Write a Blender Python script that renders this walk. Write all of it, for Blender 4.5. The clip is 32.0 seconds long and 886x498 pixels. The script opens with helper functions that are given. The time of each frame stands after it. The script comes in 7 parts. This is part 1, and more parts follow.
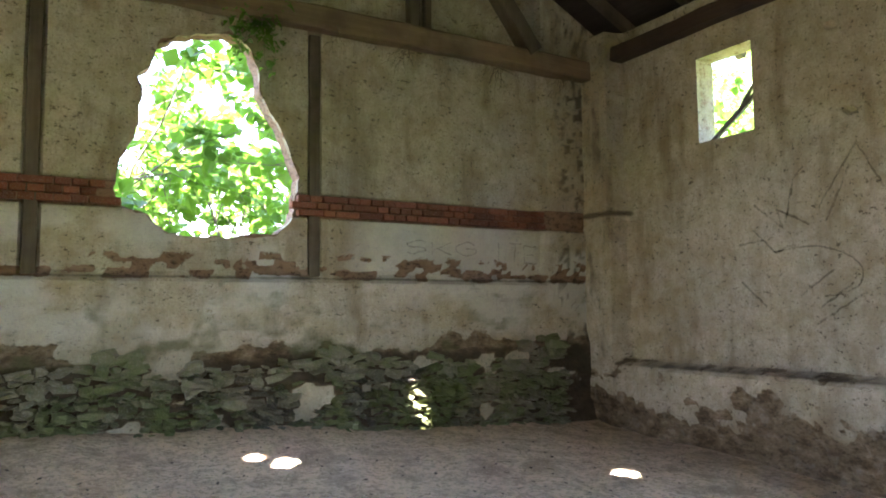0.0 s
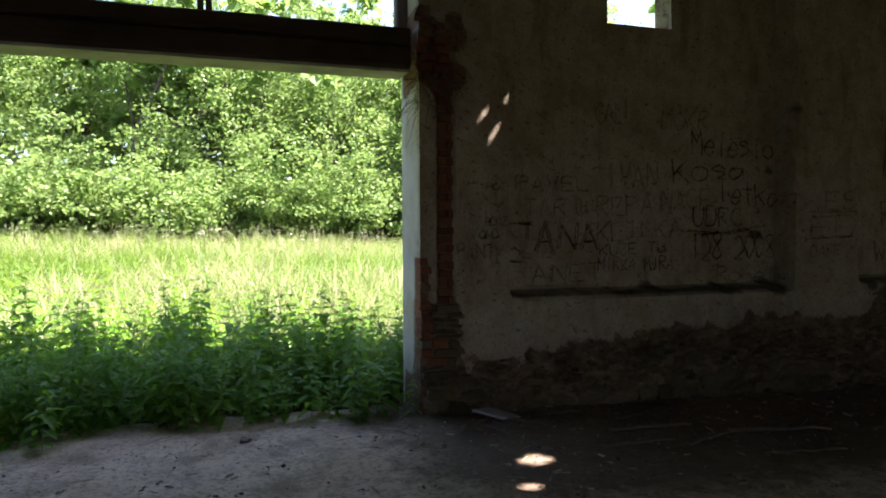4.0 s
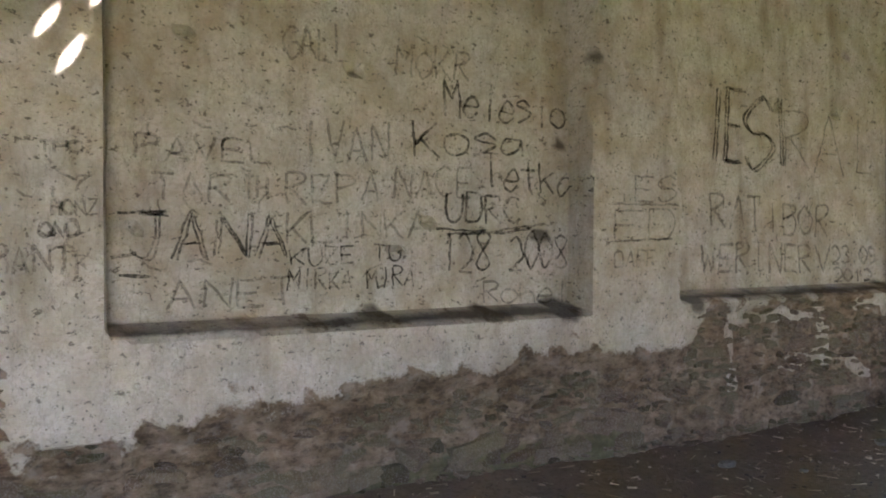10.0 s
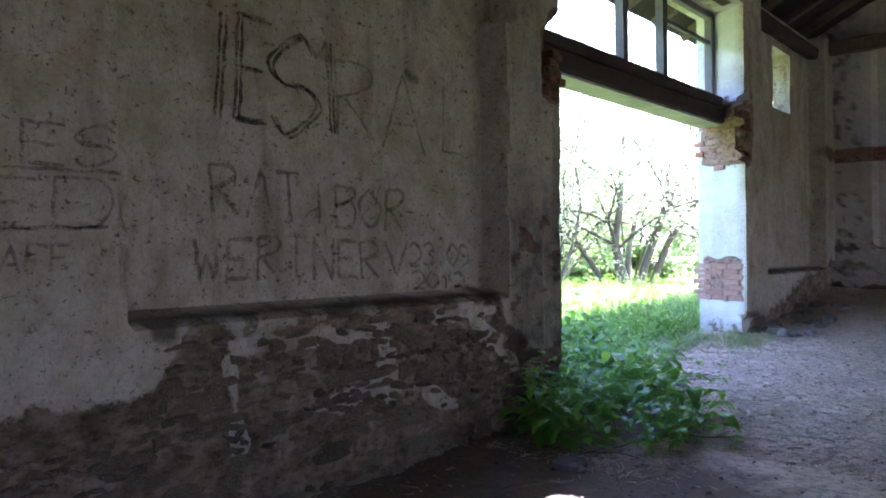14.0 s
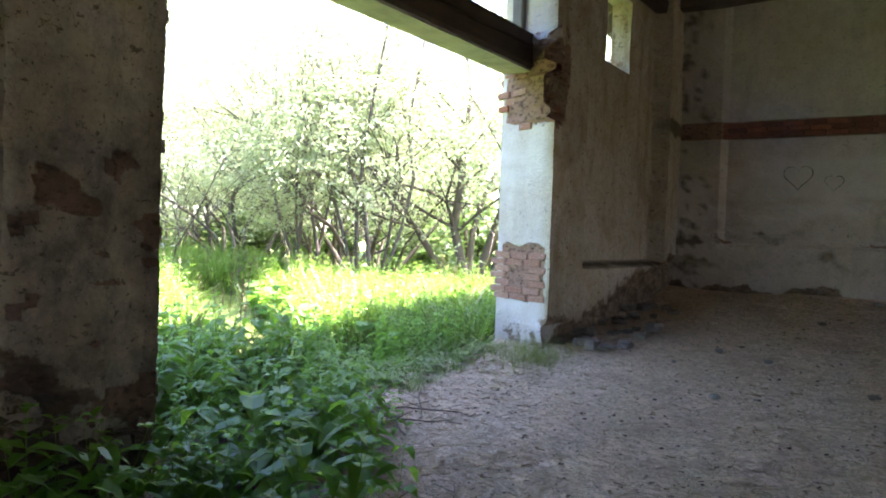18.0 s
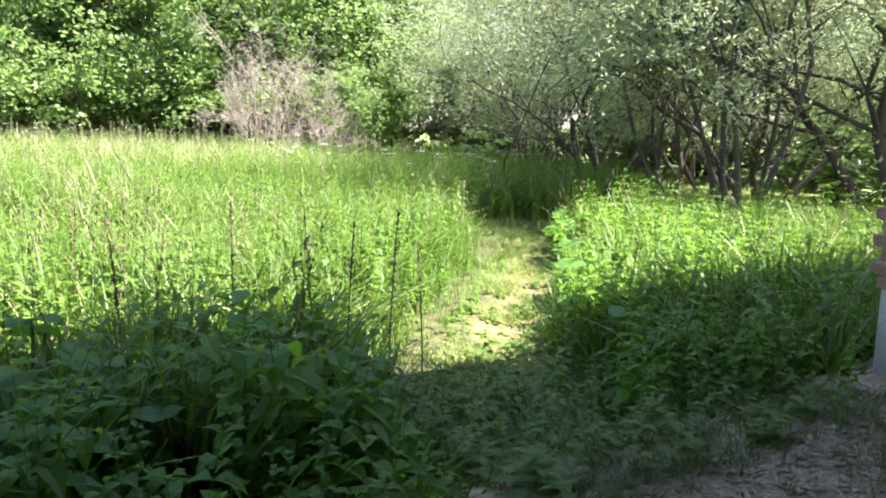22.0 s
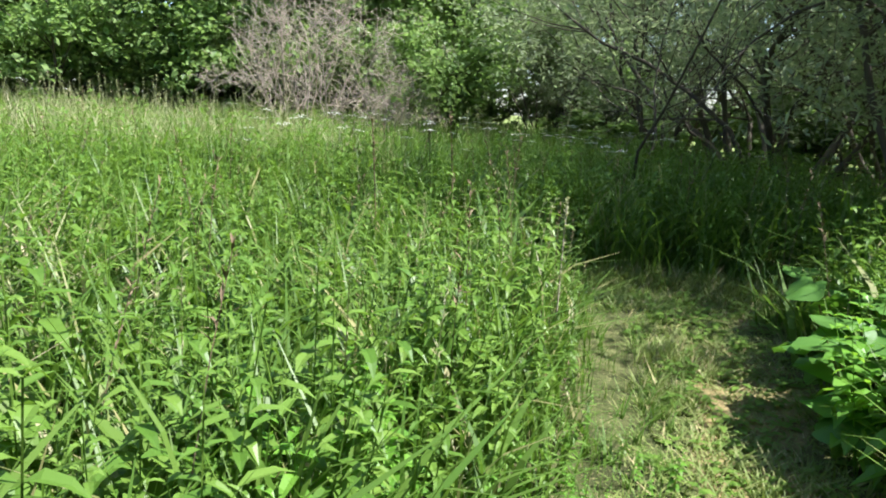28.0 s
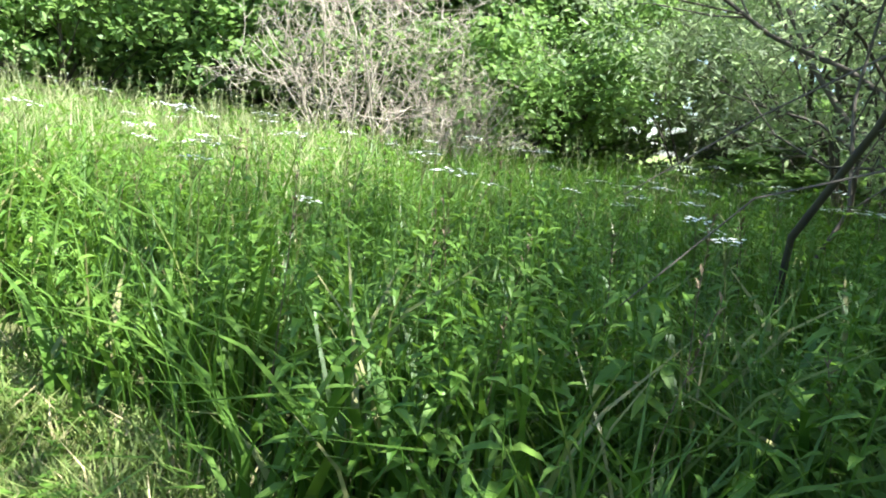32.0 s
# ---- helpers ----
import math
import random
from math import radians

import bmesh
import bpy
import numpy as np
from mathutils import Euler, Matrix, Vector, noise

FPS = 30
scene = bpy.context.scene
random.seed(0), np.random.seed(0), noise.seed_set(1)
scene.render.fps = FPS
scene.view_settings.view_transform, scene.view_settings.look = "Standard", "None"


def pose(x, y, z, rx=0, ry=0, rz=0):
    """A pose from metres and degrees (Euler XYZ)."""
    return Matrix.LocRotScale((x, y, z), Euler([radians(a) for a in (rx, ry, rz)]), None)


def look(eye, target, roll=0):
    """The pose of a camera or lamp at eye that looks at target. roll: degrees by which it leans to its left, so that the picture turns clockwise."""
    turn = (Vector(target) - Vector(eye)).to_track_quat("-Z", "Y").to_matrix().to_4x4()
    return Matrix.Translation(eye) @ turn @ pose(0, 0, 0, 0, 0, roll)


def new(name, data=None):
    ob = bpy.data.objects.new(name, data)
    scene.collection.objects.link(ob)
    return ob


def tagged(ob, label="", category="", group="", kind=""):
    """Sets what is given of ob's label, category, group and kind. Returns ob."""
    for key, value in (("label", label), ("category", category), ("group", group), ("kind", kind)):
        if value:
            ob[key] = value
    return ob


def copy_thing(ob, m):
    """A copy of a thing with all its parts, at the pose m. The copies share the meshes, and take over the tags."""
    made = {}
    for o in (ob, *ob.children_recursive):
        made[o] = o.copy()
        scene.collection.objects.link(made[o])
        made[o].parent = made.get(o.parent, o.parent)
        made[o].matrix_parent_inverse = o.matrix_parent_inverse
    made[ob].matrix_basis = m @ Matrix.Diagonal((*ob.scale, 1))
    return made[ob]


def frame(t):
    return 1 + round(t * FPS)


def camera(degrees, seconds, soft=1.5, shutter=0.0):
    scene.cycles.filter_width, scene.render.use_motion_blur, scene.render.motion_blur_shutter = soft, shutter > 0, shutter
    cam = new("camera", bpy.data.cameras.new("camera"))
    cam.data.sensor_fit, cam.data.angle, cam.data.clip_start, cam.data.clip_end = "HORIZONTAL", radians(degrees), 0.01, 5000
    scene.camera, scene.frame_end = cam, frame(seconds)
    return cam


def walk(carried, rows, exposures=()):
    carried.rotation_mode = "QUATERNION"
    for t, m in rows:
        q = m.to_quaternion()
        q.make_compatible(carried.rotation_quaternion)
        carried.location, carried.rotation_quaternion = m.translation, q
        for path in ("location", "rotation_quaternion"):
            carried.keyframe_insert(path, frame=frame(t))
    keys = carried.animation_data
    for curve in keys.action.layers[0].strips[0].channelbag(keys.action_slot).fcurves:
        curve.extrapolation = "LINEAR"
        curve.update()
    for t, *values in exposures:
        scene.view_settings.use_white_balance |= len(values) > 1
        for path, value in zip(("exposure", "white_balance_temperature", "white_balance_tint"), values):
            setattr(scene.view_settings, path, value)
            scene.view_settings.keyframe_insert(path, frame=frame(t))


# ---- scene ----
# ---- camera and its walk ----
cam = camera(61.9, 32.0, soft=1.9)
METRES, EYE, TILT, LEAN, TURN = 25.0, 1.5, 0.0, 0.0, -30.37
ROWS = [
    (0.0, 0.0, 0.0, 0.0, 0.05, 4.79, 0.59),
    (0.5, 0.0016, 0.0015, 0.0004, -12.83, 4.6, 1.25),
    (1.0, 0.002, 0.0022, -0.0007, -23.06, 4.85, 2.02),
    (1.5, 0.003, 0.0027, -0.0011, -33.69, 4.24, 1.51),
    (2.0, 0.0063, 0.0026, -0.0011, -41.45, 3.38, 1.28),
    (2.5, 0.0099, 0.0045, -0.0018, -52.16, 1.37, 1.08),
    (3.0, 0.0116, 0.0058, -0.0016, -63.61, -0.23, 0.65),
    (3.5, 0.0126, 0.0054, -0.0016, -72.05, -0.65, 0.44),
    (4.0, 0.0129, 0.0046, -0.002, -78.94, -1.12, 0.37),
    (4.5, 0.0131, 0.0033, -0.0023, -85.43, -1.54, 0.26),
    (6.5, 0.0462, -0.0103, -0.0042, -94.31, -0.08, 1.77),
    (7.0, 0.0567, -0.015, -0.0039, -91.61, -0.17, 1.05),
    (7.5, 0.0705, -0.0178, -0.0035, -91.31, -0.26, 0.71),
    (8.0, 0.0803, -0.024, -0.0033, -90.97, -0.33, 0.53),
    (8.5, 0.09, -0.031, -0.0034, -90.1, -0.22, 0.26),
    (9.0, 0.1037, -0.0339, -0.0042, -90.05, -0.28, 0.18),
    (9.5, 0.1151, -0.0388, -0.005, -89.83, -0.65, 0.21),
    (10.0, 0.1255, -0.0442, -0.0044, -87.97, -0.65, 0.06),
    (10.5, 0.1379, -0.0476, -0.0044, -87.61, -0.35, -0.44),
    (11.0, 0.1478, -0.0554, -0.0078, -87.56, -0.17, -1.0),
    (11.5, 0.1586, -0.0648, -0.0063, -91.33, -0.61, -1.56),
    (12.0, 0.1698, -0.0761, -0.007, -99.96, -0.2, -0.38),
    (12.5, 0.1766, -0.0892, -0.0081, -102.42, -0.54, -0.55),
    (13.0, 0.1863, -0.1005, -0.009, -106.44, -0.58, -0.29),
    (13.5, 0.1954, -0.1115, -0.0093, -107.99, 0.38, 1.08),
    (14.0, 0.2019, -0.125, -0.0095, -107.99, 0.27, 0.59),
    (14.5, 0.2139, -0.1363, -0.0103, -109.87, -1.38, 0.45),
    (15.0, 0.2223, -0.1471, -0.0099, -110.77, -1.61, 0.38),
    (15.5, 0.2302, -0.1599, -0.0101, -112.09, -1.77, -0.77),
    (17.5, 0.2699, -0.2148, -0.0117, -116.67, -0.68, -2.56),
    (18.0, 0.2787, -0.2317, -0.0117, -116.16, -0.98, -1.96),
    (18.5, 0.2926, -0.2453, -0.0116, -115.47, -3.1, -2.28),
    (19.0, 0.3062, -0.2589, -0.0107, -113.87, -3.59, -2.12),
    (19.5, 0.3187, -0.2729, -0.009, -110.16, -3.72, -2.44),
    (20.0, 0.335, -0.2849, -0.008, -106.22, -4.17, -3.15),
    (20.5, 0.3493, -0.2974, -0.0072, -101.25, -4.93, -2.93),
    (21.0, 0.3662, -0.3061, -0.0084, -96.04, -6.48, -2.43),
    (21.5, 0.3835, -0.3127, -0.007, -92.5, -8.35, -1.87),
    (22.0, 0.3987, -0.3201, -0.005, -84.31, -9.2, -0.86),
    (22.5, 0.4171, -0.3247, -0.0055, -80.69, -9.55, -0.6),
    (23.0, 0.4358, -0.3302, -0.0057, -74.31, -9.97, -0.89),
    (23.5, 0.4562, -0.3328, -0.0065, -69.64, -10.41, -2.66),
    (24.0, 0.4759, -0.336, -0.0059, -65.22, -10.85, -2.55),
    (24.5, 0.4936, -0.3374, -0.0063, -55.73, -11.4, -3.26),
    (26.5, 0.5573, -0.3065, -0.0076, -53.46, -6.85, -0.62),
    (27.0, 0.5863, -0.3009, -0.0121, -62.2, -8.05, -1.95),
    (27.5, 0.6152, -0.3016, -0.0136, -70.62, -9.86, -1.59),
    (28.0, 0.6416, -0.3019, -0.0155, -76.64, -10.5, -2.53),
    (28.5, 0.6673, -0.3034, -0.0164, -82.08, -10.38, -2.34),
    (29.0, 0.6933, -0.3072, -0.0182, -82.21, -12.79, -2.36),
    (29.5, 0.7215, -0.3103, -0.02, -87.31, -12.31, -3.58),
    (30.0, 0.7464, -0.3145, -0.0203, -81.31, -8.27, -3.69),
    (30.5, 0.7746, -0.3152, -0.0203, -76.67, -10.83, -3.31),
    (31.0, 0.7991, -0.3191, -0.0189, -72.61, -13.37, -2.44),
    (31.5, 0.8222, -0.318, -0.0194, -66.39, -13.56, -2.09),
    (32.0, 0.8427, -0.3135, -0.0171, -62.77, -9.11, -6.3),
]
EXPOSURES = [(0.0, 5.55, 6200, 23), (0.7, 4.55, 5700, 24), (1.0, 3.95, 5400, 26), (1.5, 3.2, 5800, 25), (2.0, 2.72, 6200, 26), (4.5, 2.72, 6400, 27), (6.5, 3.95, 6300, 36), (7.5, 5.12, 6200, 38), (9.0, 6.05, 5600, 34), (9.9, 6.5, 5650, 32), (11.2, 6.57, 6000, 32), (12.0, 5.02, 5400, 38), (13.0, 5.0, 5080, 41),
             (15.5, 4.95, 5230, 40), (17.5, 4.62, 5900, 35), (19.0, 4.08, 6060, 31), (21.0, 3.0, 6150, 25), (23.0, 2.35, 6050, 23), (24.5, 2.05, 6000, 20), (27.0, 1.34, 5950, 11), (29.0, 2.04, 5900, 13), (31.0, 2.52, 5800, 14), (32.0, 2.36, 5800, 6)]
walk(cam, [(t, pose(0, 0, EYE, TILT, LEAN, TURN) @ pose(METRES * x, METRES * y, METRES * z, 90 + pitch, roll, yaw)) for t, x, y, z, yaw, pitch, roll in ROWS], EXPOSURES)

# ---- world, sun, exposure ----
SUN_WAY = Vector((-0.275, -0.415, 0.867)).normalized()
world = bpy.data.worlds.new("sky")
scene.world = world
world.use_nodes = True
_n = world.node_tree.nodes
_sky = _n.new("ShaderNodeTexSky")
_sky.sky_type, _sky.sun_disc = "NISHITA", False
_sky.sun_elevation = math.asin(SUN_WAY.z)
_sky.sun_rotation = math.atan2(SUN_WAY.x, SUN_WAY.y)
world.node_tree.links.new(_sky.outputs[0], _n["Background"].inputs[0])
_n["Background"].inputs[1].default_value = 0.09
_sun = bpy.data.lights.new("sun", "SUN")
_sun.energy, _sun.angle, _sun.color = 5.0, radians(0.53), (1.0, 0.95, 0.86)
sun = new("sun", _sun)
sun.matrix_world = look(SUN_WAY * 60, (0, 0, 0))


# ---- noise on arrays ----
def _hash(ix, iy, s):
    h = (ix * 374761393 + iy * 668265263 + s * 974634773) & 0xFFFFFFFF
    h = ((h ^ (h >> 13)) * 1274126177) & 0xFFFFFFFF
    return ((h ^ (h >> 16)) & 0xFFFFFF) / float(0xFFFFFF)


def vn(x, y, s=0):
    """Smooth value noise from 0 to 1."""
    x, y = np.asarray(x, float), np.asarray(y, float)
    ix, iy = np.floor(x).astype(np.int64), np.floor(y).astype(np.int64)
    fx, fy = x - ix, y - iy
    fx, fy = fx * fx * (3 - 2 * fx), fy * fy * (3 - 2 * fy)
    a, b = _hash(ix, iy, s), _hash(ix + 1, iy, s)
    c, d = _hash(ix, iy + 1, s), _hash(ix + 1, iy + 1, s)
    return (a * (1 - fx) + b * fx) * (1 - fy) + (c * (1 - fx) + d * fx) * fy


def fbm(x, y, s=0, octaves=4):
    total, amp, norm = 0, 1.0, 0
    for k in range(octaves):
        total = total + amp * vn(np.asarray(x) * 2 ** k, np.asarray(y) * 2 ** k, s + k * 17)
        norm += amp
        amp *= 0.55
    return total / norm


def smooth(a, b, v):
    t = np.clip((v - a) / (b - a), 0, 1)
    return t * t * (3 - 2 * t)


# ---- mesh helpers ----
def raw_mesh(name, V, faces, mat, attrs=None, shade=False):
    """A mesh from arrays: V (n, 3), faces a list of (m, 3) or (m, 4) index arrays."""
    me = bpy.data.meshes.new(name)
    V = np.asarray(V, np.float32)
    faces = [np.asarray(f, np.int32) for f in faces if len(f)]
    me.vertices.add(len(V))
    me.vertices.foreach_set("co", V.ravel())
    loops = np.concatenate([f.ravel() for f in faces])
    sizes = np.concatenate([np.full(len(f), f.shape[1], np.int32) for f in faces])
    starts = np.concatenate([[0], np.cumsum(sizes)[:-1]]).astype(np.int32)
    me.loops.add(len(loops))
    me.loops.foreach_set("vertex_index", loops)
    me.polygons.add(len(sizes))
    me.polygons.foreach_set("loop_start", starts)
    me.polygons.foreach_set("use_smooth", np.full(len(sizes), shade, bool))
    me.update(calc_edges=True)
    for key, value in (attrs or {}).items():
        me.attributes.new(key, "FLOAT", "POINT").data.foreach_set("value", np.asarray(value, np.float32).ravel())
    me.materials.append(mat)
    return me


def part(name, bm, material, parent, label=""):
    me = bpy.data.meshes.new(name)
    bm.to_mesh(me)
    bm.free()
    me.materials.append(material)
    ob = new(name, me)
    ob.parent = parent
    return tagged(ob, label) if label else ob


def piece(name, me, parent, m=None, label=""):
    ob = new(name, me)
    ob.parent = parent
    if m is not None:
        ob.matrix_basis = m
    return tagged(ob, label) if label else ob


def empty(name, label, category, group="", kind="", at=(0, 0, 0)):
    ob = new(name)
    ob.location = at
    ob.empty_display_size = 0.1
    return tagged(ob, label, category, group, kind)


def beam_bm(p0, p1, w, h, rough=0.008, seed=0, segs=None, up=(0, 0, 1)):
    """A squared timber from p0 to p1, w wide and h high, hewn a little uneven, with worn edges."""
    p0, p1 = Vector(p0), Vector(p1)
    d = (p1 - p0).normalized()
    side = d.cross(Vector(up))
    if side.length < 1e-3:
        side = d.cross(Vector((0, 1, 0)))
    side.normalize()
    top = side.cross(d).normalized()
    n = segs or max(2, int((p1 - p0).length / 0.35))
    c = min(w, h) * 0.12
    ring = [(-w / 2 + c, -h / 2), (w / 2 - c, -h / 2), (w / 2, -h / 2 + c), (w / 2, h / 2 - c), (w / 2 - c, h / 2), (-w / 2 + c, h / 2), (-w / 2, h / 2 - c), (-w / 2, -h / 2 + c)]
    bm, rng, rows = bmesh.new(), random.Random(seed), []
    for i in range(n + 1):
        q = p0.lerp(p1, i / n)
        rows.append([bm.verts.new(q + side * (a + rng.uniform(-rough, rough)) + top * (b + rng.uniform(-rough, rough))) for a, b in ring])
    for r, s in zip(rows, rows[1:]):
        for k in range(8):
            bm.faces.new((r[k], r[(k + 1) % 8], s[(k + 1) % 8], s[k]))
    bm.faces.new(rows[0][::-1])
    bm.faces.new(rows[-1])
    bm.normal_update()
    return bm


def lump_bm(sx, sy, sz, seed, cuts=1, rough=0.12):
    """A worn stone: a cube, cut and pushed towards an uneven ellipsoid."""
    bm = bmesh.new()
    bmesh.ops.create_cube(bm, size=1.0)
    bmesh.ops.subdivide_edges(bm, edges=bm.edges[:], cuts=cuts, use_grid_fill=True)
    rng = random.Random(seed)
    for v in bm.verts:
        q = v.co.copy()
        r = q.length
        v.co = q.lerp(q * (0.62 / r), 0.62)
        v.co *= 1 + rng.uniform(-rough, rough)
        v.co.x, v.co.y, v.co.z = v.co.x * sx, v.co.y * sy, v.co.z * sz
    return bm


# ---- materials ----
def nodes_of(name):
    m = bpy.data.materials.new(name)
    m.use_nodes = True
    t = m.node_tree
    return m, t, t.nodes["Principled BSDF"], t.links.new


def tex(t, kind, scale, detail=4.0, rough=0.55, vector=None):
    n = t.nodes.new(kind)
    n.inputs["Scale"].default_value = scale
    if "Detail" in n.inputs:
        n.inputs["Detail"].default_value = detail
    if kind == "ShaderNodeTexNoise":
        n.inputs["Roughness"].default_value = rough
    if vector is not None:
        t.links.new(vector, n.inputs["Vector"])
    return n


def ramp(t, fac, stops):
    n = t.nodes.new("ShaderNodeValToRGB")
    while len(n.color_ramp.elements) < len(stops):
        n.color_ramp.elements.new(0.5)
    for e, (p, c) in zip(n.color_ramp.elements, stops):
        e.position = p
        e.color = (*c, 1) if len(c) == 3 else c
    t.links.new(fac, n.inputs[0])
    return n.outputs[0]


def mixc(t, fac, a, b, mode="MIX"):
    n = t.nodes.new("ShaderNodeMix")
    n.data_type, n.blend_type = "RGBA", mode
    for s, v in ((n.inputs[0], fac), (n.inputs[6], a), (n.inputs[7], b)):
        if isinstance(v, (int, float)):
            s.default_value = v
        elif isinstance(v, tuple):
            s.default_value = (*v, 1)
        else:
            t.links.new(v, s)
    return n.outputs[2]


def maths(t, op, a, b=0.0, clamp=False):
    n = t.nodes.new("ShaderNodeMath")
    n.operation, n.use_clamp = op, clamp
    for s, v in zip(n.inputs, (a, b)):
        if isinstance(v, (int, float)):
            s.default_value = v
        else:
            t.links.new(v, s)
    return n.outputs[0]


def bump(t, bsdf, height, strength, distance=0.02):
    n = t.nodes.new("ShaderNodeBump")
    n.inputs["Strength"].default_value, n.inputs["Distance"].default_value = strength, distance
    t.links.new(height, n.inputs["Height"])
    t.links.new(n.outputs[0], bsdf.inputs["Normal"])


def coords(t, stretch=None):
    c = t.nodes.new("ShaderNodeTexCoord").outputs["Object"]
    if stretch is None:
        return c
    m = t.nodes.new("ShaderNodeMapping")
    m.inputs["Scale"].default_value = stretch
    t.links.new(c, m.inputs[0])
    return m.outputs[0]


def attr(t, name):
    n = t.nodes.new("ShaderNodeAttribute")
    n.attribute_name = name
    return n.outputs["Fac"]


def wall_material():
    """Old lime plaster over rubble and brick; attributes tell where the plaster has gone, where brick shows and where moss grows."""
    m, t, b, link = nodes_of("old_lime_plaster")
    c = coords(t)
    big = tex(t, "ShaderNodeTexNoise", 0.9, 5, 0.6, c).outputs[0]
    mid = tex(t, "ShaderNodeTexNoise", 5.0, 6, 0.65, c).outputs[0]
    fine = tex(t, "ShaderNodeTexNoise", 42.0, 5, 0.6, c).outputs[0]
    drip = tex(t, "ShaderNodeTexNoise", 3.2, 5, 0.6, coords(t, (1, 1, 0.22))).outputs[0]
    plaster = ramp(t, big, [(0.32, (0.40, 0.32, 0.20)), (0.46, (0.51, 0.435, 0.305)), (0.6, (0.57, 0.505, 0.385)), (0.72, (0.47, 0.38, 0.25))])
    plaster = mixc(t, ramp(t, mid, [(0.38, (0, 0, 0)), (0.62, (1, 1, 1))]), mixc(t, 0.35, plaster, (0.27, 0.20, 0.125)), mixc(t, 0.4, plaster, (0.58, 0.53, 0.45)))
    plaster = mixc(t, maths(t, "MULTIPLY", ramp(t, fine, [(0.42, (1, 1, 1)), (0.56, (0, 0, 0))]), 0.22), plaster, (0.25, 0.2, 0.14))
    plaster = mixc(t, maths(t, "MULTIPLY", ramp(t, drip, [(0.53, (0, 0, 0)), (0.68, (1, 1, 1))]), 0.55), plaster, (0.21, 0.155, 0.09))
    specks = ramp(t, tex(t, "ShaderNodeTexNoise", 13.0, 4, 0.75, coords(t, (1, 1, 1.6))).outputs[0], [(0.605, (0, 0, 0)), (0.65, (1, 1, 1))])
    plaster = mixc(t, maths(t, "MULTIPLY", specks, 0.8), plaster, (0.085, 0.065, 0.045))
    pits = ramp(t, tex(t, "ShaderNodeTexNoise", 36.0, 2, 0.5, c).outputs[0], [(0.665, (0, 0, 0)), (0.7, (1, 1, 1))])
    plaster = mixc(t, maths(t, "MULTIPLY", pits, 0.75), plaster, (0.10, 0.08, 0.055))
    for sc, st, amt in ((2.4, (2.2, 2.2, 0.9), 0.3), (5.0, (1.0, 1.0, 2.0), 0.22)):
        scr = ramp(t, tex(t, "ShaderNodeTexNoise", sc, 5, 0.65, coords(t, st)).outputs[0], [(0.488, (0, 0, 0)), (0.5, (1, 1, 1)), (0.512, (0, 0, 0))])
        plaster = mixc(t, maths(t, "MULTIPLY", maths(t, "MULTIPLY", scr, big), amt * 2), plaster, (0.12, 0.095, 0.065))
    lime = attr(t, "lime")
    plaster = mixc(t, maths(t, "MULTIPLY", lime, 0.75), plaster, mixc(t, mixc(t, 0.5, mid, fine), (0.50, 0.47, 0.42), (0.76, 0.74, 0.70)))
    # rubble: thin bedded stone in earth mortar
    strat = tex(t, "ShaderNodeTexNoise", 4.6, 8, 0.72, coords(t, (1.0, 1.0, 1.9))).outputs[0]
    flake = tex(t, "ShaderNodeTexNoise", 16.0, 6, 0.7, coords(t, (1.0, 1.0, 1.7))).outputs[0]
    joint = ramp(t, flake, [(0.36, (0, 0, 0)), (0.5, (1, 1, 1))])
    rubble = ramp(t, strat, [(0.32, (0.075, 0.053, 0.032)), (0.46, (0.19, 0.135, 0.08)), (0.58, (0.29, 0.215, 0.14)), (0.7, (0.40, 0.32, 0.225))])
    rubble = mixc(t, joint, mixc(t, 0.55, rubble, (0.04, 0.03, 0.02)), rubble)
    rubble = mixc(t, maths(t, "MULTIPLY", ramp(t, mid, [(0.56, (0, 0, 0)), (0.66, (1, 1, 1))]), 0.5), rubble, (0.42, 0.36, 0.28))
    brick = mixc(t, joint, (0.10, 0.06, 0.04), mixc(t, mid, (0.26, 0.13, 0.085), (0.36, 0.25, 0.18)))
    rubble = mixc(t, attr(t, "brick"), rubble, brick)
    lossv = maths(t, "ADD", attr(t, "loss"), maths(t, "MULTIPLY", maths(t, "SUBTRACT", mid, 0.5), 0.9))
    lossv = maths(t, "ADD", lossv, maths(t, "MULTIPLY", maths(t, "SUBTRACT", fine, 0.5), 0.35))
    gone = ramp(t, lossv, [(0.44, (0, 0, 0)), (0.53, (1, 1, 1))])
    col = mixc(t, gone, plaster, rubble)
    moss = ramp(t, maths(t, "ADD", attr(t, "moss"), maths(t, "MULTIPLY", maths(t, "SUBTRACT", mid, 0.5), 1.2)), [(0.45, (0, 0, 0)), (0.85, (1, 1, 1))])
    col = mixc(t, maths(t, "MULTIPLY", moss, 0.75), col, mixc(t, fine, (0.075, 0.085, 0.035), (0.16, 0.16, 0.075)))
    # dirt, with shade painted in at ledges, base gaps and a pilaster
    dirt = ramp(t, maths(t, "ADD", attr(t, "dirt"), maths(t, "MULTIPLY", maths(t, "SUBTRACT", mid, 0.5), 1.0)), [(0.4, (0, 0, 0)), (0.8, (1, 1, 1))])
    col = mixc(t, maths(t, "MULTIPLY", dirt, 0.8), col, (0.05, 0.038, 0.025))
    link(col, b.inputs["Base Color"])
    b.inputs["Roughness"].default_value = 0.93
    b.inputs["Specular IOR Level"].default_value = 0.2
    h = maths(t, "ADD", maths(t, "MULTIPLY", mid, 0.6), maths(t, "MULTIPLY", fine, 0.35))
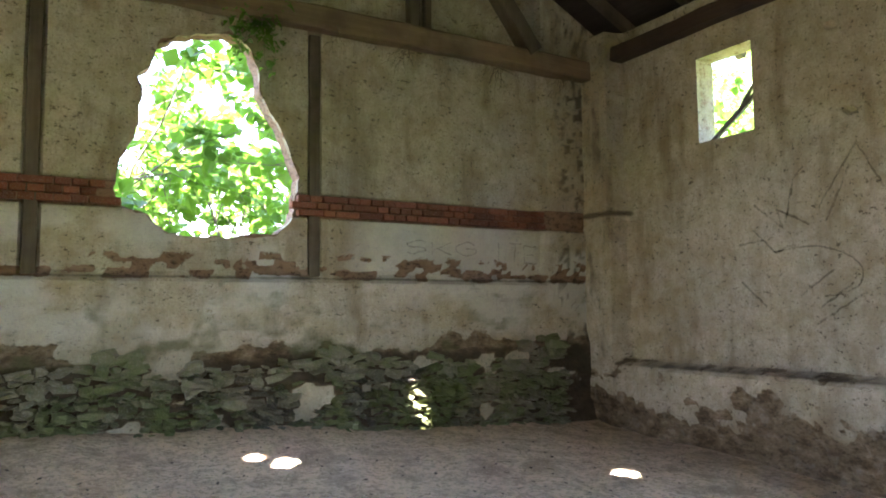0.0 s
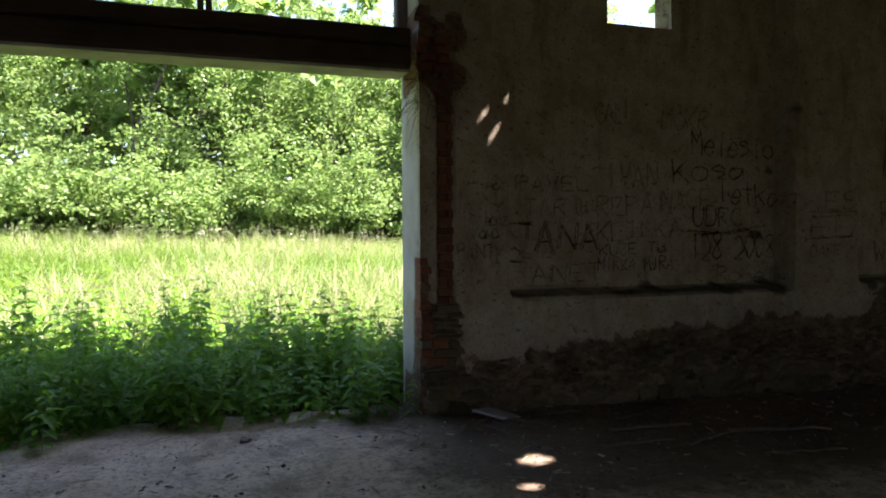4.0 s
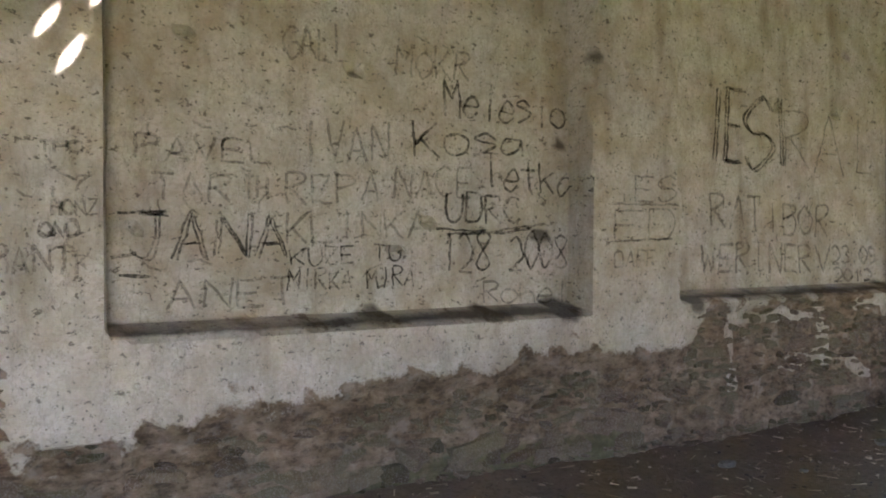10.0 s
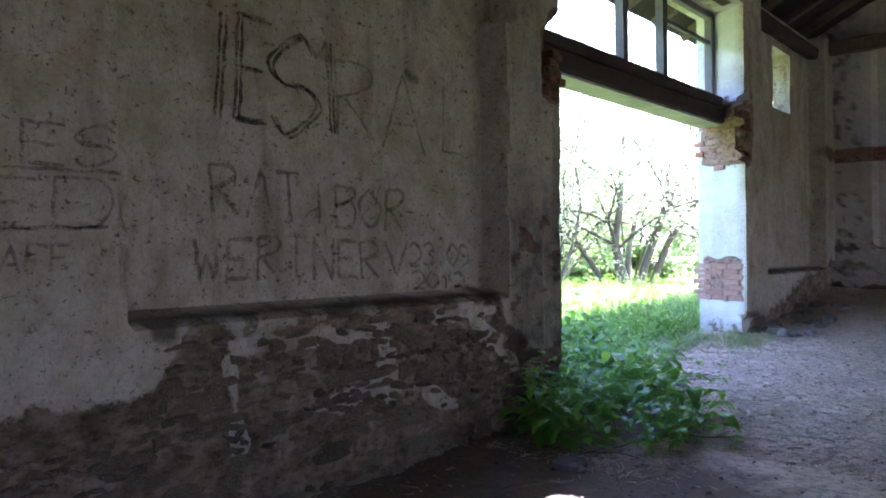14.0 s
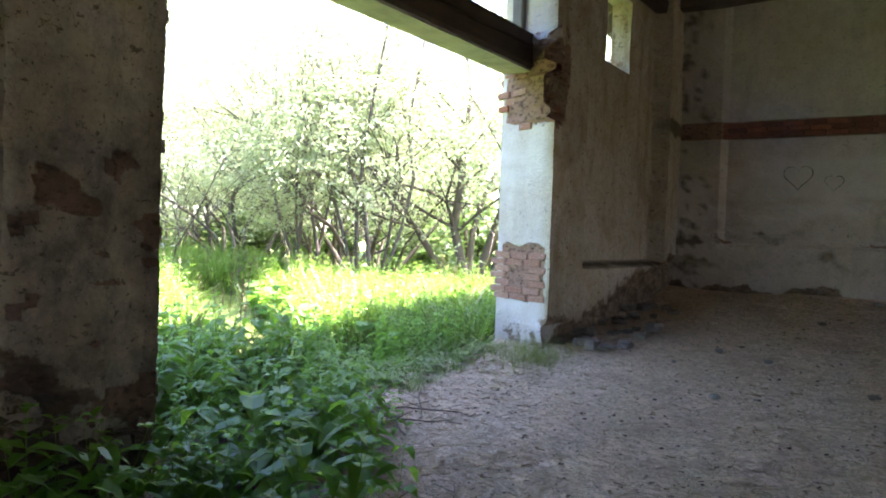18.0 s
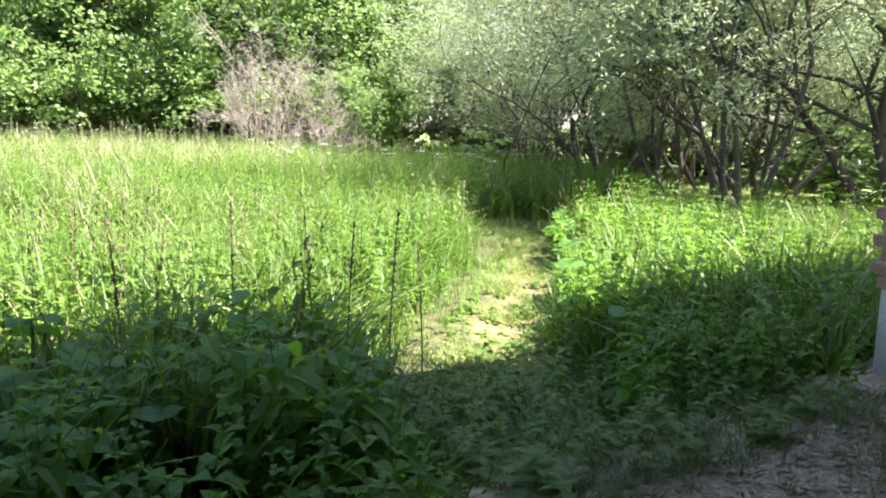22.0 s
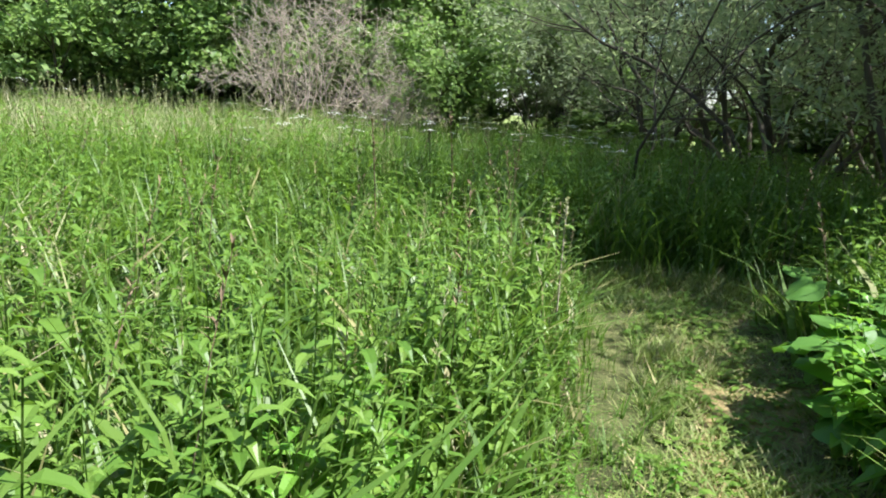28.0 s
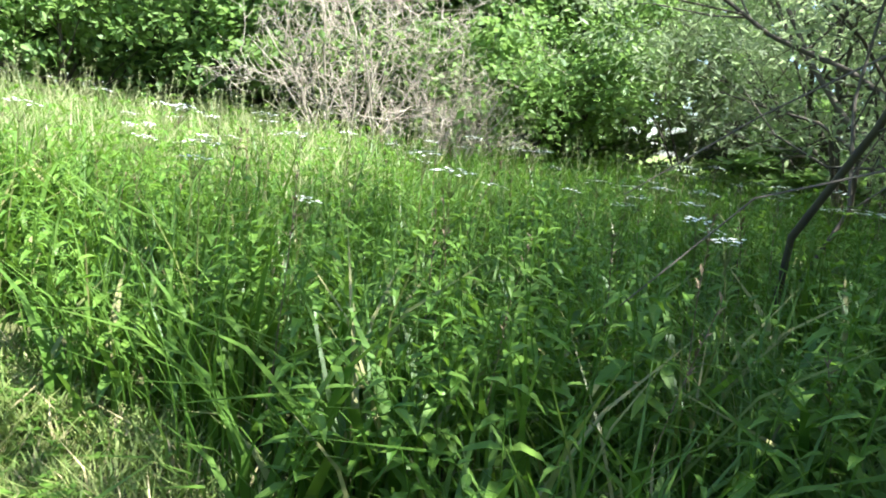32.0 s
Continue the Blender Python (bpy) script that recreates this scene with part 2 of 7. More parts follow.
    h = maths(t, "ADD", h, maths(t, "MULTIPLY", gone, maths(t, "SUBTRACT", maths(t, "ADD", maths(t, "MULTIPLY", strat, 1.6), maths(t, "MULTIPLY", joint, 0.5)), 1.7)))
    bump(t, b, h, 0.7, 0.035)
    return m


def mineral_material(name, dark, light, moss=0.0, scale=9.0, lime=0.0):
    """Stone or brick: each piece its own tone, with grain, lime smears and moss."""
    m, t, b, link = nodes_of(name)
    c = coords(t)
    info = t.nodes.new("ShaderNodeObjectInfo")
    g = t.nodes.new("ShaderNodeNewGeometry")
    grain = tex(t, "ShaderNodeTexNoise", scale, 6, 0.65, g.outputs["Position"]).outputs[0]
    fine = tex(t, "ShaderNodeTexNoise", scale * 7, 4, 0.6, g.outputs["Position"]).outputs[0]
    col = mixc(t, info.outputs["Random"], dark, light)
    col = mixc(t, maths(t, "MULTIPLY", grain, 0.8), col, tuple(0.55 * v for v in dark))
    if lime:
        col = mixc(t, maths(t, "MULTIPLY", ramp(t, fine, [(0.5, (0, 0, 0)), (0.68, (1, 1, 1))]), lime), col, (0.52, 0.49, 0.43))
    if moss:
        grow = ramp(t, tex(t, "ShaderNodeTexNoise", 2.3, 5, 0.6, g.outputs["Position"]).outputs[0], [(0.4, (0, 0, 0)), (0.56, (1, 1, 1))])
        col = mixc(t, maths(t, "MULTIPLY", grow, moss), col, mixc(t, fine, (0.08, 0.11, 0.03), (0.2, 0.23, 0.085)))
    link(col, b.inputs["Base Color"])
    b.inputs["Roughness"].default_value = 0.9
    b.inputs["Specular IOR Level"].default_value = 0.25
    bump(t, b, maths(t, "ADD", grain, maths(t, "MULTIPLY", fine, 0.5)), 0.6, 0.02)
    return m


def wood_material(name, dark, light, along=2):
    m, t, b, link = nodes_of(name)
    s = [14.0, 14.0, 14.0]
    s[along] = 0.7
    c = coords(t, tuple(s))
    grain = tex(t, "ShaderNodeTexNoise", 1.6, 6, 0.65, c).outputs[0]
    blot = tex(t, "ShaderNodeTexNoise", 2.1, 5, 0.6, coords(t)).outputs[0]
    col = mixc(t, grain, dark, light)
    col = mixc(t, maths(t, "MULTIPLY", ramp(t, blot, [(0.45, (0, 0, 0)), (0.7, (1, 1, 1))]), 0.6), col, tuple(0.45 * v for v in dark))
    link(col, b.inputs["Base Color"])
    b.inputs["Roughness"].default_value = 0.8
    b.inputs["Specular IOR Level"].default_value = 0.25
    bump(t, b, grain, 0.5, 0.012)
    return m


def leaf_material(name, a, c, through_col, trans=0.4, gloss=0.42, old=None):
    """Leaves: every leaf its own green, light passing through."""
    m, t, b, link = nodes_of(name)
    g = t.nodes.new("ShaderNodeNewGeometry")
    rnd = g.outputs["Random Per Island"]
    patch = tex(t, "ShaderNodeTexNoise", 0.45, 3, 0.5, g.outputs["Position"]).outputs[0]
    col = mixc(t, rnd, a, c)
    col = mixc(t, maths(t, "MULTIPLY", patch, 0.5), col, tuple(0.7 * x + 0.3 * y for x, y in zip(a, c)))
    if old:
        col = mixc(t, ramp(t, rnd, [(0.88, (0, 0, 0)), (0.93, (1, 1, 1))]), col, old)
    link(col, b.inputs["Base Color"])
    b.inputs["Roughness"].default_value = gloss
    b.inputs["Specular IOR Level"].default_value = 0.3
    tr = t.nodes.new("ShaderNodeBsdfTranslucent")
    link(mixc(t, rnd, through_col, tuple(0.75 * v for v in through_col)), tr.inputs[0])
    mx = t.nodes.new("ShaderNodeMixShader")
    mx.inputs[0].default_value = trans
    link(b.outputs[0], mx.inputs[1])
    link(tr.outputs[0], mx.inputs[2])
    link(mx.outputs[0], t.nodes["Material Output"].inputs[0])
    return m


def earth_material(name, a, c, straw, amount, dark=0.45):
    m, t, b, link = nodes_of(name)
    co = coords(t)
    big = tex(t, "ShaderNodeTexNoise", 0.7, 5, 0.6, co).outputs[0]
    mid = tex(t, "ShaderNodeTexNoise", 6.0, 6, 0.7, co).outputs[0]
    fine = tex(t, "ShaderNodeTexNoise", 60.0, 4, 0.7, co).outputs[0]
    col = mixc(t, ramp(t, big, [(0.35, (0, 0, 0)), (0.65, (1, 1, 1))]), a, c)
    col = mixc(t, ramp(t, mid, [(0.45, (0, 0, 0)), (0.7, (1, 1, 1))]), col, tuple(dark * v for v in a))
    col = mixc(t, ramp(t, tex(t, "ShaderNodeTexNoise", 1.7, 6, 0.65, co).outputs[0], [(0.52, (0, 0, 0)), (0.64, (1, 1, 1))]), col, tuple(dark * v for v in a))
    grit = ramp(t, tex(t, "ShaderNodeTexNoise", 24.0, 3, 0.6, co).outputs[0], [(0.52, (0, 0, 0)), (0.62, (1, 1, 1))])
    col = mixc(t, maths(t, "MULTIPLY", grit, 0.55), col, tuple(0.45 * v for v in a))
    chaff = ramp(t, fine, [(0.56, (0, 0, 0)), (0.66, (1, 1, 1))])
    col = mixc(t, maths(t, "MULTIPLY", chaff, amount), col, straw)
    # dark soil, whose tone also carries the falling-off of light
    col = mixc(t, maths(t, "MULTIPLY", ramp(t, maths(t, "ADD", attr(t, "soil"), maths(t, "MULTIPLY", maths(t, "SUBTRACT", mid, 0.5), 0.8)), [(0.3, (0, 0, 0)), (0.75, (1, 1, 1))]), 0.8), col, mixc(t, fine, (0.088, 0.06, 0.038), (0.18, 0.13, 0.088)))
    # the trodden track: moss and short grass, dry straw, bare soil
    trodden = mixc(t, ramp(t, maths(t, "ADD", tex(t, "ShaderNodeTexNoise", 2.6, 6, 0.7, co).outputs[0], maths(t, "SUBTRACT", maths(t, "MULTIPLY", attr(t, "straw"), 0.15), 0.12)), [(0.36, (0, 0, 0)), (0.52, (1, 1, 1))]), mixc(t, fine, (0.045, 0.07, 0.015), (0.12, 0.14, 0.04)), mixc(t, fine, (0.15, 0.115, 0.05), (0.33, 0.26, 0.115)))
    trodden = mixc(t, ramp(t, mid, [(0.52, (0, 0, 0)), (0.68, (1, 1, 1))]), trodden, (0.075, 0.058, 0.034))
    col = mixc(t, ramp(t, maths(t, "ADD", attr(t, "worn"), maths(t, "MULTIPLY", maths(t, "SUBTRACT", mid, 0.5), 0.9)), [(0.35, (0, 0, 0)), (0.75, (1, 1, 1))]), col, trodden)
    col = mixc(t, attr(t, "field"), col, mixc(t, mid, (0.11, 0.17, 0.04), (0.26, 0.29, 0.09)))
    link(col, b.inputs["Base Color"])
    b.inputs["Roughness"].default_value = 0.95
    b.inputs["Specular IOR Level"].default_value = 0.2
    bump(t, b, maths(t, "ADD", mid, maths(t, "MULTIPLY", fine, 0.6)), 0.7, 0.03)
    return m


def plain_material(name, a, c, scale=8.0, rough=0.85):
    m, t, b, link = nodes_of(name)
    g = t.nodes.new("ShaderNodeNewGeometry")
    n = tex(t, "ShaderNodeTexNoise", scale, 5, 0.6, coords(t)).outputs[0]
    link(mixc(t, maths(t, "MULTIPLY", maths(t, "ADD", n, g.outputs["Random Per Island"]), 0.5), a, c), b.inputs["Base Color"])
    b.inputs["Roughness"].default_value = rough
    b.inputs["Specular IOR Level"].default_value = 0.25
    bump(t, b, n, 0.4, 0.01)
    return m


def charcoal_material(name, tone, cover):
    """Charcoal and scratched writing: broken, rubbed strokes that let the plaster through."""
    m, t, b, link = nodes_of(name)
    n = tex(t, "ShaderNodeTexNoise", 55.0, 4, 0.7, coords(t)).outputs[0]
    n2 = tex(t, "ShaderNodeTexNoise", 6.0, 3, 0.6, t.nodes.new("ShaderNodeNewGeometry").outputs["Position"]).outputs[0]
    b.inputs["Base Color"].default_value = (*tone, 1)
    b.inputs["Roughness"].default_value = 0.95
    f = ramp(t, maths(t, "ADD", n, maths(t, "MULTIPLY", maths(t, "SUBTRACT", n2, 0.5), 0.8)), [(0.3, (0.05, 0.05, 0.05)), (0.6, (1, 1, 1))])
    link(maths(t, "MULTIPLY", f, cover), b.inputs["Alpha"])
    return m


PLASTER = wall_material()
STONE = mineral_material("mossy_rubble_stone", (0.04, 0.038, 0.026), (0.36, 0.33, 0.235), moss=0.72, scale=9, lime=0.3)
RUBBLE = mineral_material("loose_rubble", (0.16, 0.14, 0.11), (0.30, 0.27, 0.23), scale=9, lime=0.3)
BRICK = mineral_material("red_brick", (0.17, 0.062, 0.038), (0.42, 0.155, 0.08), scale=12, lime=0.2)
BRICK_PALE = mineral_material("limy_brick", (0.36, 0.16, 0.10), (0.46, 0.27, 0.19), scale=12, lime=0.6)
TIMBER = wood_material("dark_weathered_timber", (0.035, 0.022, 0.016), (0.10, 0.062, 0.042), 1)
TIMBER_X = wood_material("brown_beam_timber", (0.13, 0.085, 0.05), (0.30, 0.215, 0.135), 0)
POST = wood_material("grey_post_timber", (0.08, 0.06, 0.042), (0.19, 0.15, 0.105), 2)
FRAME = wood_material("grey_painted_frame", (0.12, 0.11, 0.11), (0.24, 0.225, 0.22), 2)
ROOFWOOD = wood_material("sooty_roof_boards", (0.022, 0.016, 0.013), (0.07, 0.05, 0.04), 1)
FLOOR = earth_material("trampled_earth_floor", (0.69, 0.505, 0.34), (0.77, 0.605, 0.425), (0.80, 0.67, 0.47), 0.8, 0.58)
GROUND = earth_material("meadow_soil", (0.07, 0.085, 0.025), (0.15, 0.145, 0.06), (0.34, 0.29, 0.14), 0.6)
STRAW = plain_material("straw_litter", (0.26, 0.18, 0.105), (0.76, 0.62, 0.42), 30)
TWIG = plain_material("dry_twigs", (0.10, 0.075, 0.05), (0.24, 0.19, 0.14), 20)
BARK = plain_material("willow_bark", (0.055, 0.045, 0.034), (0.13, 0.11, 0.085), 9)
DEADWOOD = plain_material("bleached_dead_twigs", (0.30, 0.25, 0.19), (0.50, 0.43, 0.35), 7)
GRASS = leaf_material("meadow_grass", (0.0589, 0.124, 0.0166), (0.136, 0.216, 0.039), (0.173, 0.312, 0.0312), 0.36, 0.42, (0.29, 0.27, 0.115))
GRASS_PALE = leaf_material("seeding_grass", (0.243, 0.27, 0.117), (0.378, 0.378, 0.198), (0.378, 0.414, 0.18), 0.36, 0.5, (0.5, 0.43, 0.27))
NETTLE = leaf_material("nettle_leaf", (0.085, 0.2, 0.0224), (0.178, 0.352, 0.0446), (0.306, 0.567, 0.0382), 0.42, 0.42)
HERB = leaf_material("meadow_herb_leaf", (0.0736, 0.155, 0.0208), (0.173, 0.273, 0.0468), (0.213, 0.375, 0.0312), 0.38, 0.42)
BUTTERBUR = leaf_material("butterbur_leaf", (0.0522, 0.142, 0.021), (0.109, 0.231, 0.0385), (0.171, 0.378, 0.028), 0.35, 0.5)
SHORT = leaf_material("trodden_grass", (0.11, 0.18, 0.035), (0.29, 0.30, 0.10), (0.26, 0.36, 0.07), 0.3, 0.6, (0.46, 0.38, 0.2))
BROAD = leaf_material("broad_tree_leaf", (0.109, 0.189, 0.0544), (0.244, 0.336, 0.115), (0.319, 0.488, 0.122), 0.44, 0.45)
YOUNG = leaf_material("young_tree_leaf", (0.045, 0.11, 0.015), (0.09, 0.165, 0.03), (0.15, 0.30, 0.025), 0.45, 0.45)
WILLOW = leaf_material("willow_leaf", (0.19, 0.235, 0.125), (0.36, 0.40, 0.25), (0.44, 0.54, 0.26), 0.5, 0.42)
UMBEL = plain_material("white_umbel", (0.72, 0.72, 0.64), (0.82, 0.82, 0.76), 20)
STEM = leaf_material("green_stem", (0.10, 0.13, 0.04), (0.19, 0.19, 0.07), (0.2, 0.25, 0.06), 0.2, 0.5)
SEEDHEAD = plain_material("brown_seed_heads", (0.10, 0.07, 0.04), (0.22, 0.17, 0.10), 20)
PALEWOOD = wood_material("pale_soffit_board", (0.40, 0.37, 0.28), (0.60, 0.56, 0.45), 1)
CRUMB = plain_material("dark_litter", (0.05, 0.04, 0.032), (0.16, 0.12, 0.09), 30)
SLAB = plain_material("pale_stone_slab", (0.42, 0.42, 0.42), (0.55, 0.55, 0.54), 6)
COAL = charcoal_material("charcoal_strokes", (0.045, 0.04, 0.035), 0.82)
PALE_MARK = charcoal_material("faded_marks", (0.14, 0.13, 0.12), 0.4)
FAINT = charcoal_material("rubbed_charcoal", (0.07, 0.06, 0.05), 0.52)


# ---- lie of the land ----
def floor_z(x, y):
    """Earth floor inside: low along the middle, banked up to both gables."""
    x, y = np.asarray(x, float), np.asarray(y, float)
    z = np.interp(y, [-20.0, -18.5, -16, -13, -11, -8, -5, -2, 2.5, 4, 5.5, 7.3], [0.56, 0.34, 0.05, -0.14, -0.17, -0.24, -0.22, -0.12, -0.16, -0.1, 0.05, 0.3])
    z = z + smooth(4.5, 7.3, y) * np.clip((3.5 - x) * 0.065, -0.16, 0.2)
    z = z + 0.07 * smooth(-17.2, -16.2, y) * smooth(-14.4, -15.6, y) * smooth(5.4, 6.6, x)
    return z + (fbm(x * 0.9, y * 0.9, 5) - 0.5) * 0.10 + (fbm(x * 5, y * 5, 9, 2) - 0.5) * 0.03


def land_z(x, y):
    """Meadow outside, rising gently away from the barn."""
    x, y = np.asarray(x, float), np.asarray(y, float)
    z = -0.33 + 0.038 * np.clip(x - 13, 0, 25) + 0.030 * np.clip(y + 17, -10, 30) * smooth(9, 27, x) * 1.0
    z = z + (fbm(x * 0.35, y * 0.35, 21) - 0.5) * 0.14
    near = smooth(9.0, 7.0, x)
    return z * (1 - near) + near * (-0.27 + (fbm(x * 1.2, y * 1.2, 23) - 0.5) * 0.08)


TRACK_A = np.array([(6.0, -14.2), (7.4, -14.42), (8.3, -14.6), (9.2, -14.68), (10.65, -15.55), (12.1, -16.75), (13.1, -17.3), (13.8, -17.7), (14.6, -18.3)])
TRACK_B = np.array([(13.8, -21.5), (14.15, -19.8), (14.5, -18.8), (14.95, -18.1), (15.4, -17.4), (15.9, -16.75), (16.5, -16.1), (17.2, -15.4)])


COURSE_LINE = np.array([(5.6, -12.9), (6.4, -13.5), (7.3, -13.65), (8.2, -13.7), (9.3, -14.2), (10.0, -14.62), (12.1, -16.2), (13.2, -16.9), (14.4, -17.5)])


def verge(x, y):
    """Growth along the trodden edge of the track: bent low close to it."""
    best = np.full(np.shape(x), 9.0)
    for a, b in zip(COURSE_LINE, COURSE_LINE[1:]):
        d = b - a
        k = np.clip(((x - a[0]) * d[0] + (y - a[1]) * d[1]) / (d @ d), 0, 1)
        best = np.minimum(best, np.hypot(x - a[0] - k * d[0], y - a[1] - k * d[1]))
    return np.clip((best - 0.18) / 0.65, 0.25, 1.0)


def track_gap(x, y):
    """How far a place lies outside the trodden tracks (negative: on them)."""
    best = np.full(np.shape(x), 99.0)
    for line, half in ((TRACK_A, 0.38), (TRACK_B, 0.46)):
        for a, b in zip(line, line[1:]):
            d = b - a
            k = np.clip(((x - a[0]) * d[0] + (y - a[1]) * d[1]) / (d @ d), 0, 1)
            best = np.minimum(best, np.hypot(x - a[0] - k * d[0], y - a[1] - k * d[1]) - half)
    return best + (vn(np.asarray(x) * 2.3, np.asarray(y) * 2.3, 31) - 0.5) * 0.22


# ---- walls ----
def grid_wall(name, us, zs, front, back, keep, place, tags, mat, shift=None, steps=5, worn_holes=0):
    """A solid wall with a modelled inner face: front(u, z) is the inner face, back the outer one; keep(u, z) leaves cells standing."""
    U, Z = np.meshgrid(us, zs, indexing="ij")
    if worn_holes:
        # the rims of holes, drawn together to an even line
        K = keep((U[:-1, :-1] + U[1:, 1:]) / 2, (Z[:-1, :-1] + Z[1:, 1:]) / 2)
        idx = np.arange(U.size).reshape(U.shape)
        i, j = np.nonzero(K[:-1] != K[1:])
        rim = [np.stack([idx[i + 1, j], idx[i + 1, j + 1]], 1)]
        i, j = np.nonzero(K[:, :-1] != K[:, 1:])
        rim = np.concatenate(rim + [np.stack([idx[i, j + 1], idx[i + 1, j + 1]], 1)])
        uz = np.stack([U.ravel(), Z.ravel()], 1)
        for _ in range(worn_holes):
            total, n = np.zeros_like(uz), np.zeros(len(uz))
            for a, b in ((0, 1), (1, 0)):
                np.add.at(total, rim[:, a], uz[rim[:, b]])
                np.add.at(n, rim[:, a], 1)
            on = n > 1
            uz[on] = 0.35 * uz[on] + 0.65 * total[on] / n[on][:, None]
        U, Z = uz[:, 0].reshape(U.shape), uz[:, 1].reshape(U.shape)
        fixed = K
    F = front(U, Z)
    Ub = U + (shift(U) if shift else 0)
    inner, outer = place(U, F, Z), place(Ub, back(U, Z), Z)
    nu, nz = U.shape
    idx = np.arange(nu * nz).reshape(nu, nz)
    K = fixed if worn_holes else keep((U[:-1, :-1] + U[1:, 1:]) / 2, (Z[:-1, :-1] + Z[1:, 1:]) / 2)
    q = np.stack([idx[:-1, :-1][K], idx[1:, :-1][K], idx[1:, 1:][K], idx[:-1, 1:][K]], 1)
    P = np.zeros((nu + 1, nz + 1), bool)
    P[1:-1, 1:-1] = K
    edges = []
    a = P[:-1, 1:-1] != P[1:, 1:-1]
    i, j = np.nonzero(a)
    edges.append(np.stack([idx[i, j], idx[i, j + 1]], 1))
    a = P[1:-1, :-1] != P[1:-1, 1:]
    i, j = np.nonzero(a)
    edges.append(np.stack([idx[i, j], idx[i + 1, j]], 1))
    E = np.concatenate(edges)
    I, O = inner.reshape(-1, 3), outer.reshape(-1, 3)
    V, faces, base = [I, O], [q, q[:, ::-1] + len(I)], 2 * len(I)
    k = np.linspace(0, 1, steps + 1)[:, None, None]
    for col in (0, 1):
        V.append((I[E[:, col]][None] * (1 - k) + O[E[:, col]][None] * k).reshape(-1, 3))
    n = len(E)
    ja = base + np.arange((steps + 1) * n).reshape(steps + 1, n)
    jb = ja + (steps + 1) * n
    faces.append(np.stack([ja[:-1], jb[:-1], jb[1:], ja[1:]], -1).reshape(-1, 4))
    V = np.concatenate(V)
    me = raw_mesh(name, V, faces, mat, tags(V))
    return me


def lines(breaks, step):
    out = [breaks[0]]
    for a, b in zip(breaks, breaks[1:]):
        n = max(1, int(math.ceil((b - a) / step)))
        out += [a + (b - a) * k / n for k in range(1, n + 1)]
    return np.array(out)


EAST_IN, EAST_REC, EAST_OUT, NORTH_IN, SOUTH_IN, WEST_IN, WALL_TOP = 6.37, 6.63, 7.15, 7.25, -20.0, -6.2, 5.0
ROOF_SLOPE, RIDGE_X = 0.5, 0.1
OPENINGS = [(-15.5, -10.87), (-1.97, 2.55)]
WINDOWS = [(-18.4, -17.5, 3.52, 4.5), (-4.72, -3.98, 3.5, 4.46), (4.88, 5.6, 3.35, 4.31)]
PANELS = [(-19.45, -16.4, 0.93), (-10.09, -6.95, 0.94), (-6.06, -2.82, 0.9), (3.32, 6.78, 0.86)]


def roof_z(x):
    return 5.1 + ROOF_SLOPE * (6.6 - np.abs(np.asarray(x, float) - RIDGE_X) - RIDGE_X)


def ragged(y, z, s, amp, scale=5.0):
    return (fbm(y * scale, z * scale, s, 3) - 0.5) * 2 * amp


def loss_line(y):
    """Up to what height the plaster has fallen off along the east wall."""
    return np.interp(y, [-20.0, -19.0, -17.9, -17.2, -16.3, -15.5, -10.8, -10.2, -9.9, -7.3, -7.2, -7.1, -6.9, -6.5, -6.2, -5.8, -5.45, -5.25, -5.1, -4.65, -4.05, -3.85, -3.4, -3.1, -2.9, -2.6, -2.35, -2.0, 2.5, 3.2, 4.2, 5.5, 7.2],
                     [1.0, 0.85, 0.7, 0.4, 0.25, 0.35, 0.25, 0.5, 0.86, 0.88, 0.7, 0.53, 0.41, 0.42, 0.5, 0.53, 0.51, 0.4, 0.44, 0.47, 0.38, 0.33, 0.37, 0.3, 0.16, 0.13, 0.2, 0.1, 0.1, 0.3, 0.25, 0.2, 0.35])


def fringe(y, z):
    """The torn edge of the plaster."""
    islands = 0.3 * smooth(1.0, 0.5, np.hypot((y + 2.68) / 0.26, (z - 0.27) / 0.08)) + 0.2 * smooth(1.0, 0.5, np.hypot((y + 3.02) / 0.1, (z - 0.36) / 0.06))
    return ragged(y, z, 8, 0.08, 3) + ragged(y, z, 67, 0.10, 8) + islands


